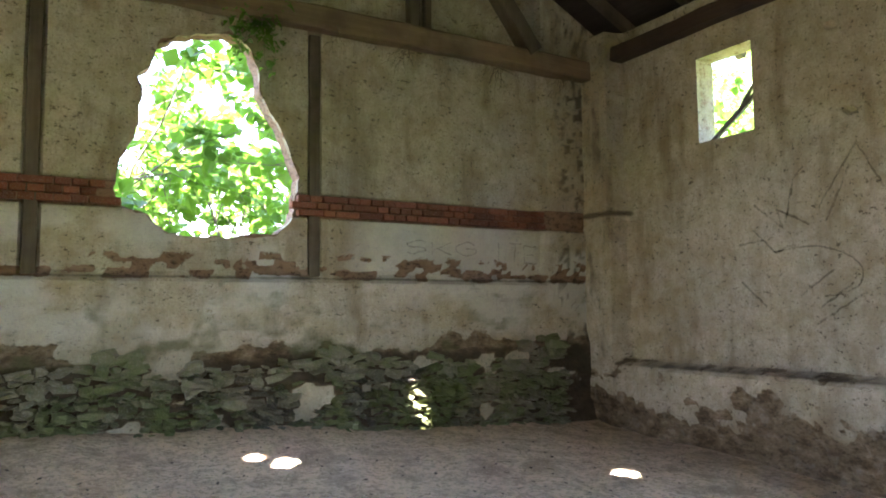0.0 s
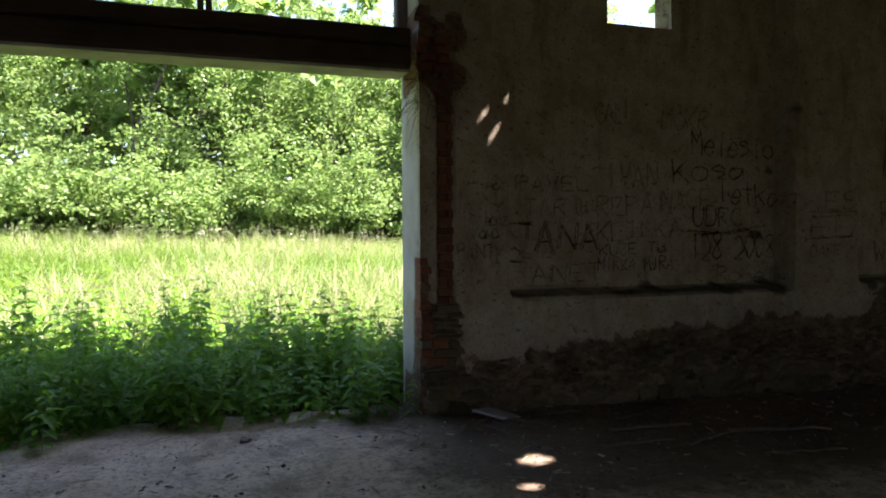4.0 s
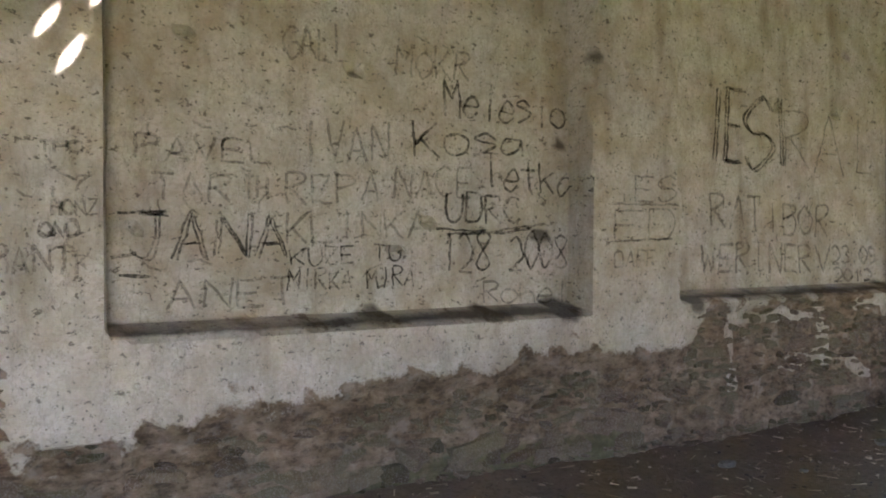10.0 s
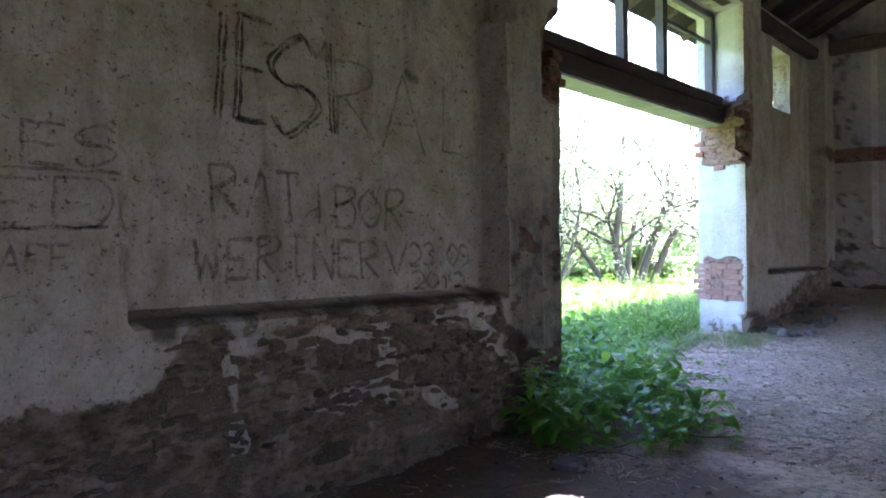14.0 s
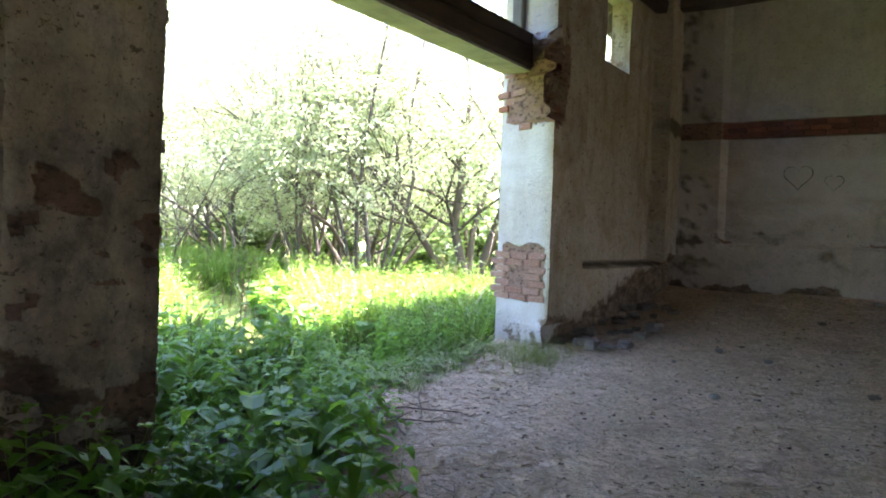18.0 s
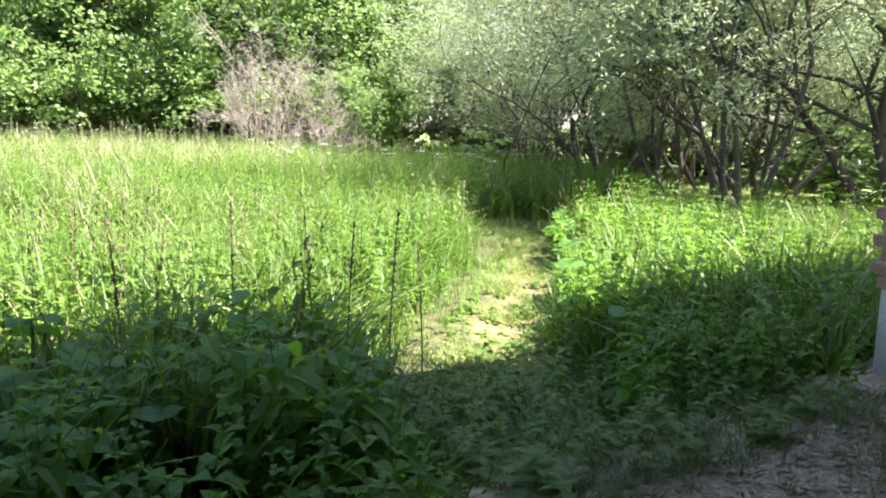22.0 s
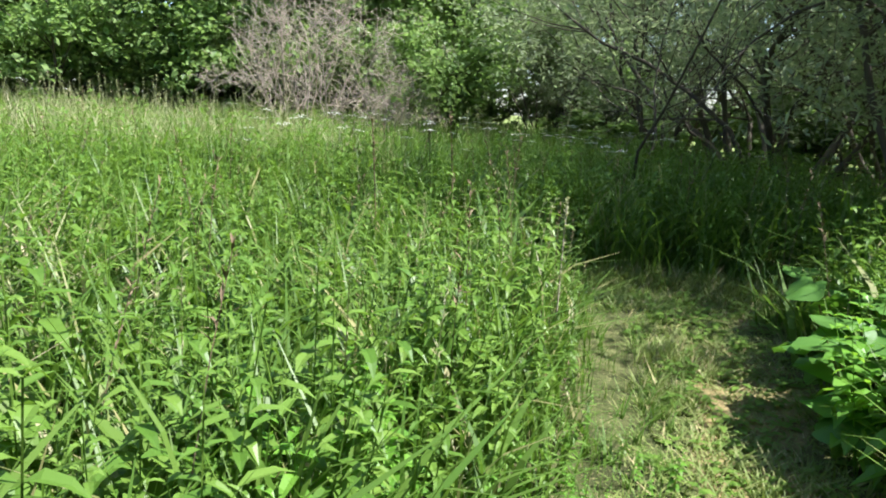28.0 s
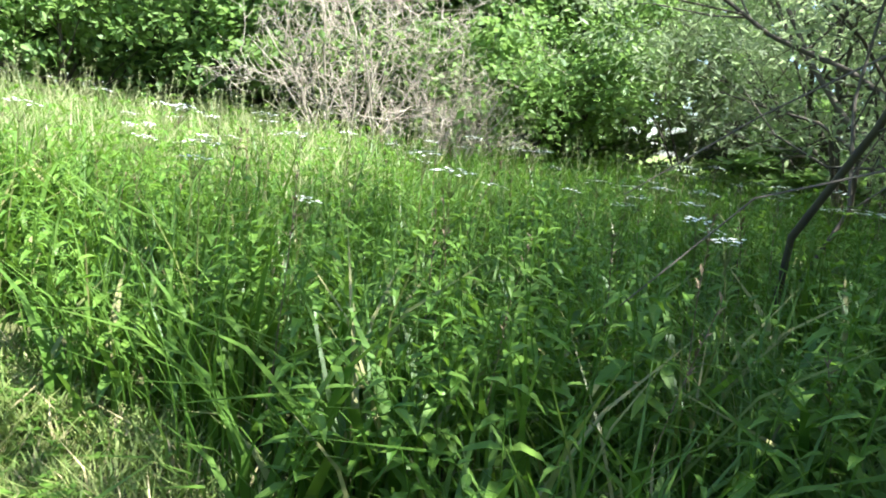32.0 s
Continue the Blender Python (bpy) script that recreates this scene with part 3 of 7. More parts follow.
def east_front(y, z):
    f = np.full_like(y, EAST_IN)
    rec = np.zeros_like(y)
    for a, b, ledge in PANELS:
        wob = ragged(y, z, 3, 0.02, 3)
        up = smooth(3.04, 3.08, z) if abs(a) < 9 else smooth(3.16, 3.2, z)
        lo, hi = (0.15 * up, 0) if b > 3 or a < -9 and b > -9 else (0, 0.15 * up)
        inside = smooth(a - 0.006 - lo + wob, a + 0.012 - lo + wob, y) * smooth(b + 0.006 + hi + wob, b - 0.012 + hi + wob, y) * smooth(ledge - 0.04, ledge + 0.03, z + ragged(y, 0 * z, 4, 0.016, 3.5) + ragged(y, z, 6, 0.015, 9))
        rec = np.maximum(rec, inside)
    f = f + rec * (EAST_REC - EAST_IN)
    gone = smooth(0.06, -0.06, z - loss_line(y) - fringe(y, z)) * (1 - rec)
    f = f + gone * (0.03 + 0.05 * fbm(y * 5, z * 9, 12, 3) + 0.05 * (vn(y * 3.5, z * 13, 13) - 0.3))
    # chases of the old door posts and the torn-out lintel seats
    for a, b in ((2.64, 2.82), (-10.86, -10.62)):
        f = f + 0.045 * smooth(a - 0.01, a + 0.01, y) * smooth(b + 0.01, b - 0.01, y) * smooth(3.3, 3.2, z) * smooth(0.1, 0.2, z)
    for cy, cz, ry, rz, dep in ((2.68, 2.92, 0.2, 0.46, 0.16), (-2.13, 3.0, 0.2, 0.38, 0.13), (-10.85, 3.05, 0.16, 0.35, 0.16), (-15.6, 2.95, 0.12, 0.42, 0.14)):
        r = np.maximum(np.abs(y - cy) / ry, np.abs(z - cz) / rz) * 0.6 + 0.4 * np.hypot((y - cy) / ry, (z - cz) / rz) + ragged(y, z, 15, 0.75, 6)
        f = f + dep * smooth(1.05, 0.85, r)
    # the chase left by the old door post, down to the brick
    f = f + 0.05 * smooth(-2.295, -2.27, y + ragged(y, z, 16, 0.012, 7)) * smooth(-2.11, -2.135, y + ragged(y, z, 17, 0.012, 7)) * smooth(0.8, 0.86, z) * smooth(2.8, 2.7, z)
    f = f + 0.035 * smooth(-2.33, -2.3, y + ragged(y, z, 18, 0.02, 6)) * smooth(-1.9, -1.96, y) * smooth(0.88, 0.82, z + ragged(y, z, 18, 0.05, 6)) * smooth(0.16, 0.22, z)
    # putlog holes
    for cy, cz in ((-3.26, 2.59), (-4.3, 2.51), (-6.41, 2.7), (-9.41, 3.17), (-4.84, 1.5), (-4.6, 1.33), (-8.41, 2.61), (-9.24, 2.6), (-2.99, 1.47), (3.85, 3.3), (4.02, 4.15)):
        f = f + 0.07 * smooth(0.055, 0.035, np.hypot(y - cy, (z - cz) * 1.4) + ragged(y, z, 19, 0.012, 9))
    return f + (fbm(y * 1.3, z * 1.3, 40) - 0.5) * 0.03 + (fbm(y * 9, z * 9, 41, 2) - 0.5) * 0.010


def east_keep(y, z):
    k = np.ones_like(y, bool)
    for a, b in OPENINGS:
        k &= ~((y > a) & (y < b) & (z < 4.62))
    for a, b, c, d in WINDOWS:
        k &= ~((y > a) & (y < b) & (z > c) & (z < d))
    return k


def east_tags(V):
    x, y, z = V.T
    wall = x < EAST_OUT - 0.02
    rec = np.zeros_like(y)
    dirt = np.zeros_like(y)
    chip = np.zeros_like(y)
    for a, b, ledge in PANELS:
        inside = (y > a) & (y < b)
        rec = np.maximum(rec, inside & (z > ledge))
        # the shadow line along each ledge, painted in together with its dirt
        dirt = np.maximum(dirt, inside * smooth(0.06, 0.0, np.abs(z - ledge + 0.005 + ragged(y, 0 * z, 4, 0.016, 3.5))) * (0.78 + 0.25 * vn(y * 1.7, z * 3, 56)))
        chip = np.maximum(chip, inside * smooth(0.2, 0.02, ledge - z) * (z < ledge + 0.03) * smooth(0.44, 0.6, fbm(y * 4, z * 7, 55, 3)))
    loss = smooth(0.36, -0.2, z - loss_line(y) - fringe(y, z)) * (1 - rec)
    # lime left on the stripped foot, in runs and hooks
    wob = ragged(y, z, 77, 0.07, 5)
    blot = 0.55 * smooth(0.54, 0.68, fbm(y * 2.6, z * 3.4, 77, 3)) * smooth(-10.3, -9.9, y) * smooth(-6.9, -7.3, y) * smooth(0.05, 0.3, z)
    for ay, az, by, bz, half in ((-7.55, 0.66, -7.63, 0.15, 0.07), (-7.6, 0.72, -8.75, 0.72, 0.07), (-8.75, 0.7, -8.8, 0.35, 0.08), (-8.8, 0.33, -8.2, 0.3, 0.09), (-9.6, 0.82, -10.3, 0.32, 0.07), (-9.3, 0.78, -9.9, 0.8, 0.06), (-9.2, 0.25, -9.5, 0.1, 0.07), (-10.5, 0.25, -10.7, 0.1, 0.1)):
        k = np.clip(((y - ay) * (by - ay) + (z - az) * (bz - az)) / ((by - ay) ** 2 + (bz - az) ** 2), 0, 1)
        blot = np.maximum(blot, smooth(half + 0.05, half - 0.05, np.hypot(y - ay - k * (by - ay), z - az - k * (bz - az)) + wob))
    loss = loss * (1 - 0.95 * blot * (0.72 + 0.28 * smooth(0.4, 0.6, fbm(y * 9, z * 9, 79, 3))))
    loss = np.maximum(loss, 0.5 * chip)
    # flaking and rust-brown damp just above the torn edge
    over = z - loss_line(y)
    flaked = smooth(0.48, 0.05, over) * smooth(-7.0, -6.6, y) * (1 - rec)
    loss = np.maximum(loss, 0.62 * flaked * smooth(0.55, 0.64, fbm(y * 9, z * 13, 57, 3)))
    dirt = np.maximum(dirt, (0.2 + 0.3 * fbm(y * 2.2, z * 3, 62, 3)) * flaked)
    brick = np.zeros_like(y)
    for cy, cz, ry, rz in ((2.68, 2.92, 0.24, 0.5), (-2.13, 3.0, 0.23, 0.42), (-10.85, 3.05, 0.2, 0.42), (-15.62, 2.9, 0.2, 0.55)):
        r = np.maximum(np.abs(y - cy) / ry, np.abs(z - cz) / rz) * 0.6 + 0.4 * np.hypot((y - cy) / ry, (z - cz) / rz) + ragged(y, z, 15, 0.75, 6)
        hit_ = smooth(1.1, 0.85, r)
        loss, brick = np.maximum(loss, hit_), np.maximum(brick, hit_)
    chase = ((y > -2.29) & (y < -2.12) & (z > 0.84) & (z < 2.76)) * (x < EAST_IN + 0.2)
    loss, brick = np.maximum(loss, chase * 0.9), np.maximum(brick, chase * 1.0)
    for a, b, c, d in WINDOWS:
        rev = (y > a - 0.03) & (y < b + 0.03) & (z > c - 0.03) & (z < d + 0.03) & (x > EAST_REC + 0.03)
        brick = np.maximum(brick, rev * 0.7)
        loss = np.maximum(loss, rev * 0.42)
    loss = np.maximum(loss, 0.75 * (y > 2.5) * smooth(0.95, 0.6, z) * smooth(0.46, 0.62, fbm(y * 3, z * 5, 57, 3)) * (1 - rec))
    loss = np.maximum(loss, 0.42 * (y > -2.85) * (y < -2.0) * smooth(0.7, 0.2, z) * smooth(0.4, 0.7, fbm(y * 4, z * 5, 58, 3)))
    foot = ((np.abs(y + 1.97) < 0.35) | (np.abs(y - 2.55) < 0.3)) & (z < 0.85)
    brick = np.maximum(brick, foot * 0.9)
    torn = ((y > -2.34 + 0.02 * np.sin(z * 40)) & (y < -1.9) & (z < 0.85)) | ((y > -2.06) & (y < -1.9) & (z > 0.5) & (z < 1.26))
    torn = torn & (x < EAST_IN + 0.2)
    loss = np.maximum(loss, torn * 0.95)
    brick = np.where(torn, 0.35, brick)
    # the jamb beyond the second opening: limewash over brick
    jamb = (y < -15.4) & (y > -15.95) & (x > EAST_IN + 0.05)
    band = (smooth(0.5, 0.6, z + ragged(x, z, 51, 0.05)) * smooth(1.2, 1.1, z + ragged(x, z, 52, 0.07)) + smooth(2.4, 2.5, z + ragged(x, z, 53, 0.1)) * smooth(3.35, 3.2, z)) * jamb
    loss, brick = np.maximum(loss * np.where(jamb, 0.5, 1), band), np.maximum(brick, band)
    lime = np.where((x > EAST_IN + 0.03) & ((np.abs(y - 2.59) < 0.09) | jamb | (np.abs(y + 2.0) < 0.06)), 0.62 + 0.5 * smooth(0.35, 0.6, fbm(x * 4 + y * 4, z * 3, 66, 3)), 0.0)
    lime = np.where(torn, 0.0, lime)
    # pilaster north of the gateway: paler paint plus painted-in reflected sunlight
    lime = np.maximum(lime, 0.75 * (y > 2.86) * (y < 3.32) * smooth(0.9, 1.2, z))
    lime = np.maximum(lime, 0.14 * smooth(0.55, 0.0, np.abs(z - 0.62)) * (y > -7) * (y < -2) * (1 - rec))
    moss = 0.85 * smooth(0.12, -0.12, z) * smooth(-7.2, -6.2, y) * smooth(-3.2, -4.4, y) + 0.25 * smooth(1.25, 0.95, z) * (y > -4.2) * (y < -2.8) * rec
    dirt = np.maximum(dirt, 0.5 * smooth(0.25, -0.25, z))
    for cy, cz, rr in ((-5.86, 0.88, 0.26), (-5.8, 1.42, 0.13), (-5.95, 2.1, 0.1), (-6.12, 2.72, 0.09), (-5.2, 0.9, 0.12), (-4.4, 0.92, 0.14), (-9.88, 0.93, 0.2), (-6.5, 2.62, 0.07), (-7.15, 0.86, 0.16), (-6.35, 2.95, 0.11)):
        dirt = np.maximum(dirt, 0.85 * smooth(rr, rr * 0.2, np.hypot(y - cy, (z - cz) * 1.5) + ragged(y, z, 68, 0.1, 7)))
    # slightly darker bands beside three panel edges
    for a, amount in ((-6.0, 0.3), (-6.92, 0.22), (-10.0, 0.3)):
        dirt = np.maximum(dirt, amount * smooth(0.14, 0.03, np.abs(y - a)) * smooth(0.9, 1.4, z))
    # darker towards both end corners, more so higher up
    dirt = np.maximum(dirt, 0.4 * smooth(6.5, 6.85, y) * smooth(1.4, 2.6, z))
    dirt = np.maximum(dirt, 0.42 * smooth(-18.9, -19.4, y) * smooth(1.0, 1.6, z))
    # the string course turns the corners
    dirt = np.maximum(dirt, 0.95 * smooth(6.62, 6.72, y + ragged(y, z, 95, 0.1, 4)) * smooth(0.07, 0.02, np.abs(z - 2.69)))
    dirt = np.maximum(dirt, 0.95 * smooth(-19.35, -19.55, y) * smooth(0.16, 0.06, np.abs(z - 2.95) + ragged(y, z, 95, 0.1, 4)))
    # south panels: browner plaster, deepened to stand in for their dim light
    dirt = np.maximum(dirt, 0.36 * (y < -15.95) * smooth(4.4, 3.4, z))
    # pilaster by the second gateway: shade painted over its brown stain
    dirt = np.maximum(dirt, 0.68 * smooth(-9.9, -10.2, y) * (y > -10.95) * (0.7 + 0.3 * smooth(2.2, 1.4, z)) * smooth(4.4, 3.4, z))
    bare = smooth(0.5, 0.6, fbm(y * 3, z * 6, 65, 3)) * (y > -10.95) * (y < -10.1) * smooth(2.0, 1.5, z)
    loss, brick = np.maximum(loss, 0.7 * bare), np.maximum(brick, bare)
    dirt = np.maximum(dirt, 0.6 * smooth(6.2, 7.0, y) * smooth(0.42, 0.6, fbm(y * 5, z * 1.6, 59, 3)))
    dirt = np.maximum(dirt, 0.33 * smooth(0.55, 0.2, np.hypot(y - 5.9, (z - 1.55) * 1.2) + ragged(y, z, 60, 0.2, 3)))
    dirt = np.maximum(dirt, 0.6 * smooth(0.3, 0.1, np.hypot(y + 2.15, (z - 2.95) * 0.7)))
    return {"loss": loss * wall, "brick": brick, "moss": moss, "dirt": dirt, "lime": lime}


def splay(y):
    return np.interp(y, [-17.4, -15.5, -10.87, -9.5, -3.2, -1.97, 2.55, 4], [0, -0.3, 0.07, 0, 0, -0.07, 0.09, 0])


def east_back(y, z):
    """The outer face, set back behind the inner panels."""
    f = np.full_like(y, EAST_OUT)
    for a, b, ledge in PANELS:
        f = f - 0.24 * smooth(a + 0.25, a + 0.3, y) * smooth(b - 0.25, b - 0.3, y) * smooth(1.0, 1.1, z)
    return f


cuts = [-20.42, -19.46, -19.44, -18.4, -17.5, -16.41, -16.38, -16.26, -16.23, -15.5, -10.87, -10.62, -10.25, -10.22, -10.1, -10.07, -6.98, -6.95, -6.06, -6.03, -4.72, -3.98, -2.84, -2.81, -2.68, -2.65, -2.3, -1.97, 2.55, 2.64, 2.82, 3.16, 3.31, 3.34, 4.88, 5.6, 6.77, 6.8, 7.55]
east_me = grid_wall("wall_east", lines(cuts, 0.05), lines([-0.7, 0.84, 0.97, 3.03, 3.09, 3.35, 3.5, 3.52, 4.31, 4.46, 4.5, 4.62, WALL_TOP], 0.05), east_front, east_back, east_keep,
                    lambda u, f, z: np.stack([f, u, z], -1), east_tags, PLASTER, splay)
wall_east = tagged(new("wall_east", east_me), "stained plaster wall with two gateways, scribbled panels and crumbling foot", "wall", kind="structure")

BREACH = [(1.17, 4.07), (1.4, 4.2), (1.81, 4.29), (2.04, 4.16), (2.1, 3.9), (2.16, 3.65), (2.37, 3.32), (2.53, 2.92), (2.47, 2.48), (2.3, 2.32), (2.03, 2.3), (1.6, 2.27), (1.28, 2.28), (1.09, 2.48), (0.87, 2.52), (0.82, 2.67), (0.88, 2.95), (0.99, 3.17), (1.03, 3.5), (1.0, 3.76), (1.12, 3.85)]


def in_breach(x, z):
    x = 1.68 + (x - 1.68 + ragged(x, z, 61, 0.035, 9)) / 1.04
    z = 3.25 + (z - 3.25 + ragged(x, z, 62, 0.035, 9)) / 1.03
    inside = np.zeros_like(x, bool)
    for (ax, az), (bx, bz) in zip(BREACH, BREACH[1:] + BREACH[:1]):
        cross_ = (az > z) != (bz > z)
        inside ^= cross_ & (x < (bx - ax) * (z - az) / (bz - az + 1e-9) + ax)
    return inside


def mortar(x, z):
    """Where old mortar still covers the stones of the gable's base."""
    return smooth(0.68, 0.78, fbm(x * 2.3, z * 4.3, 93, 3) + 0.14 * smooth(0.7, 1.2, z))


def gable_front(inner, sign, stone_top, band, chases=((0.05, 0.2), (2.67, 2.8)), step=1.84):
    def front(x, z):
        rec = smooth(5.76, 5.72, x + ragged(x, z, 3, 0.02)) * smooth(step - 0.04, step + 0.04, z + ragged(x, z, 4, 0.03))
        f = inner + sign * rec * 0.09
        f = f - sign * 0.05 * smooth(stone_top + 0.1, stone_top - 0.15, z + ragged(x, z, 7, 0.15, 3))
        gone = smooth(1.95, 1.7, z + ragged(x, z, 81, 0.2, 4)) * smooth(0.48, 0.62, fbm(x * 3, z * 4, 82, 3))
        f = f + sign * 0.02 * gone
        for a, b in chases:
            f = f + sign * 0.05 * smooth(a - 0.015, a + 0.015, x) * smooth(b + 0.015, b - 0.015, x) * smooth(1.84, 1.88, z) * smooth(4.6, 4.5, z)
        f = f + sign * 0.03 * smooth(band[0] - 0.03, band[0], z) * smooth(band[1] + 0.03, band[1], z)
        return f + (fbm(x * 1.3, z * 1.3, 44) - 0.5) * 0.04 + (fbm(x * 8, z * 8, 45, 2) - 0.5) * 0.012
    return front


def gable_tags(stone_top, band, scabs=1.0, pale=0.0, step=1.84):
    def tags(V):
        x, y, z = V.T
        loss = smooth(stone_top + 0.12, stone_top - 0.12, z + ragged(x, z, 7, 0.2, 3))
        scab = 0.8 * smooth(step + 0.42, step + 0.12, z) * smooth(step, step + 0.06, z) * smooth(0.44, 0.6, fbm(x * 4.5, z * 10, 82, 4)) * smooth(0.2, 0.5, x)
        scab = np.maximum(scab, 0.36 * smooth(step, step - 0.34, z) * smooth(0.44, 0.6, fbm(x * 2.2, z * 4, 84, 3)))
        scab = np.maximum(scab, 0.9 * smooth(0.10, 0.0, np.abs(z - step - 0.04)) * smooth(0.45, 0.6, fbm(x * 5, z * 9, 83, 2)))
        loss = np.maximum(loss, scab * scabs)
        loss = np.maximum(loss, 1.0 * smooth(band[0] - 0.03, band[0], z) * smooth(band[1] + 0.03, band[1], z))
        brick = smooth(step - 0.06, step, z)
        near = np.zeros_like(x)
        for (ax, az), (bx, bz) in zip(BREACH, BREACH[1:] + BREACH[:1]):
            k = np.clip(((x - ax) * (bx - ax) + (z - az) * (bz - az)) / ((bx - ax) ** 2 + (bz - az) ** 2), 0, 1)
            near = np.maximum(near, smooth(0.06, 0.01, np.hypot(x - ax - k * (bx - ax), z - az - k * (bz - az)) + ragged(x, z, 63, 0.05, 7)))
        loss = np.maximum(loss, near * 0.75 * (y > 7))
        loss = np.where((y > NORTH_IN + 0.16) & (y < NORTH_IN + 0.5) & (x > 0.5) & (x < 3) & (z > 2), 0.9, loss)
        lime = smooth(2.6, 2.3, z) * smooth(1.0, 1.5, z) * smooth(0.36, 0.62, fbm(x * 1.8, z * 3.4, 88, 4)) * 0.95
        lime = np.maximum(lime, smooth(2.9, 3.5, x) * smooth(5.8, 5.0, x) * smooth(1.85, 1.95, z) * smooth(2.6, 2.45, z) * 0.95)
        lime = np.maximum(lime, pale)
        moss = 0.3 * smooth(2.7, 3.2, z) + 0.62 * smooth(1.9, 1.35, z) * smooth(0.75, 1.05, z) * smooth(0.4, 0.68, fbm(x * 2.6, z * 5.0, 85, 4)) + 0.45 * smooth(1.4, 1.0, z)
        # backing of the base stones darkened, as painted shade in the gaps
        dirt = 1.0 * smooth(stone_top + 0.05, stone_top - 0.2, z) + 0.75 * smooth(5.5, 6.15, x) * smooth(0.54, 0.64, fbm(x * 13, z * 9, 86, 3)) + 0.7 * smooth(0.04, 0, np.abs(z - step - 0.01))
        # darker towards the east corner, above and below
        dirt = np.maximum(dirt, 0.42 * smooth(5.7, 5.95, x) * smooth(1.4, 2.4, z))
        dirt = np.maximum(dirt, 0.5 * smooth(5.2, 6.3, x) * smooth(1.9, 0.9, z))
        keep_lime = mortar(x, z) * (z < step)
        loss, dirt = loss * (1 - 0.85 * keep_lime), dirt * (1 - 0.8 * keep_lime)
        lime, moss = np.maximum(lime, 0.2 * keep_lime), np.maximum(moss, 0.5 * keep_lime)
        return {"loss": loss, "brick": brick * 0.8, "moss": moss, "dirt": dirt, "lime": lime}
    return tags


N_BAND, S_BAND = (2.5, 2.72), (2.81, 3.04)
xs = lines([-6.7, -0.6], 0.35)[:-1].tolist() + lines([-0.6, 0.035, 0.065, 0.185, 0.215, 2.655, 2.685, 2.785, 2.815, 5.7, 5.78, 6.75], 0.052).tolist()
xs = np.array(sorted(set(np.round(np.concatenate([xs, np.arange(0.76, 2.66, 0.026)]), 4))))
xs = xs[np.concatenate([[True], np.diff(xs) > 0.006])]
zs = lines([-0.6, 1.8, 1.9, 2.47, 2.5, 2.72, 2.75, 4.5], 0.052)
zs = np.array(sorted(set(np.round(np.concatenate([zs, np.arange(2.24, 4.36, 0.026)]), 4))))
zs = zs[np.concatenate([[True], np.diff(zs) > 0.006])]
zs = np.concatenate([zs, np.arange(4.62, 9.0, 0.12)])
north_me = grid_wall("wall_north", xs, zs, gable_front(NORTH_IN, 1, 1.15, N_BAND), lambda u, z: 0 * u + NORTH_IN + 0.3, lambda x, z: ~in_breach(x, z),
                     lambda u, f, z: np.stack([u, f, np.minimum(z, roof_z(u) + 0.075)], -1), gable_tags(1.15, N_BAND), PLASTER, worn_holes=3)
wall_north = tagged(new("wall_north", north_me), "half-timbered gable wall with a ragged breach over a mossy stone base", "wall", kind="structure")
south_me = grid_wall("wall_south", lines([-6.7, 1.0, 6.75], 0.09), np.concatenate([lines([-0.6, 1.2, 1.26, 2.78, 2.81, 3.04, 3.07, 5.2], 0.07), np.arange(5.3, 9.0, 0.15)]), gable_front(SOUTH_IN, -1, 0.6, S_BAND, (), 1.23), lambda u, z: 0 * u + SOUTH_IN - 0.42, lambda x, z: np.ones_like(x, bool),
                     lambda u, f, z: np.stack([u, f, np.minimum(z, roof_z(u) + 0.075)], -1), gable_tags(0.6, S_BAND, 0.6, 0.5, 1.23), PLASTER)
wall_south = tagged(new("wall_south", south_me), "stained gable wall with a brick string course", "wall", kind="structure")


# west wall, never in view: both gateways are added to light the inside
def west_keep(y, z):
    return ~((y > -18.2) & (y < -15.8) & (z < 3.0) | (y > -0.9) & (y < 1.5) & (z < 3.2))


west_me = grid_wall("wall_west", lines([-20.42, -18.2, -15.8, -0.9, 1.5, 7.55], 0.4), lines([-0.7, 3.0, 3.2, WALL_TOP], 0.4), lambda u, z: np.full_like(u, WEST_IN) + (fbm(u, z, 3) - 0.5) * 0.03, lambda u, z: 0 * u + WEST_IN - 0.6, west_keep,
                    lambda u, f, z: np.stack([f, u, z], -1), lambda V: {"loss": smooth(0.5, 0.2, V[:, 2]), "brick": 0 * V[:, 0], "moss": 0 * V[:, 0], "dirt": 0 * V[:, 0], "lime": 0 * V[:, 0]}, PLASTER)
tagged(new("wall_west", west_me), "unseen plaster wall with two gateways added to let in light", "wall", kind="structure")

# ---- floor and ground ----
U, W = np.meshgrid(lines([-6.5, 0.0], 0.3)[:-1].tolist() + lines([0.0, 7.4], 0.11).tolist(), lines([-20.2, 7.5], 0.11), indexing="ij")
idx = np.arange(U.size).reshape(U.shape)
Zf = floor_z(U, W)
Zf = Zf - 0.12 * smooth(7.0, 7.4, U)
quads = np.stack([idx[:-1, :-1], idx[1:, :-1], idx[1:, 1:], idx[:-1, 1:]], -1).reshape(-1, 4)
# soil mask by the east wall: real soil and painted light falloff
floor = tagged(new("floor", raw_mesh("floor", np.stack([U, W, Zf], -1).reshape(-1, 3), [quads], FLOOR, {"soil": (smooth(-11.0, -9.6, W) * smooth(-0.6, -2.4, W) * smooth(3.2, 5.0, U)).ravel()}, shade=True)), "trampled grey earth floor strewn with chaff", "floor", kind="structure")
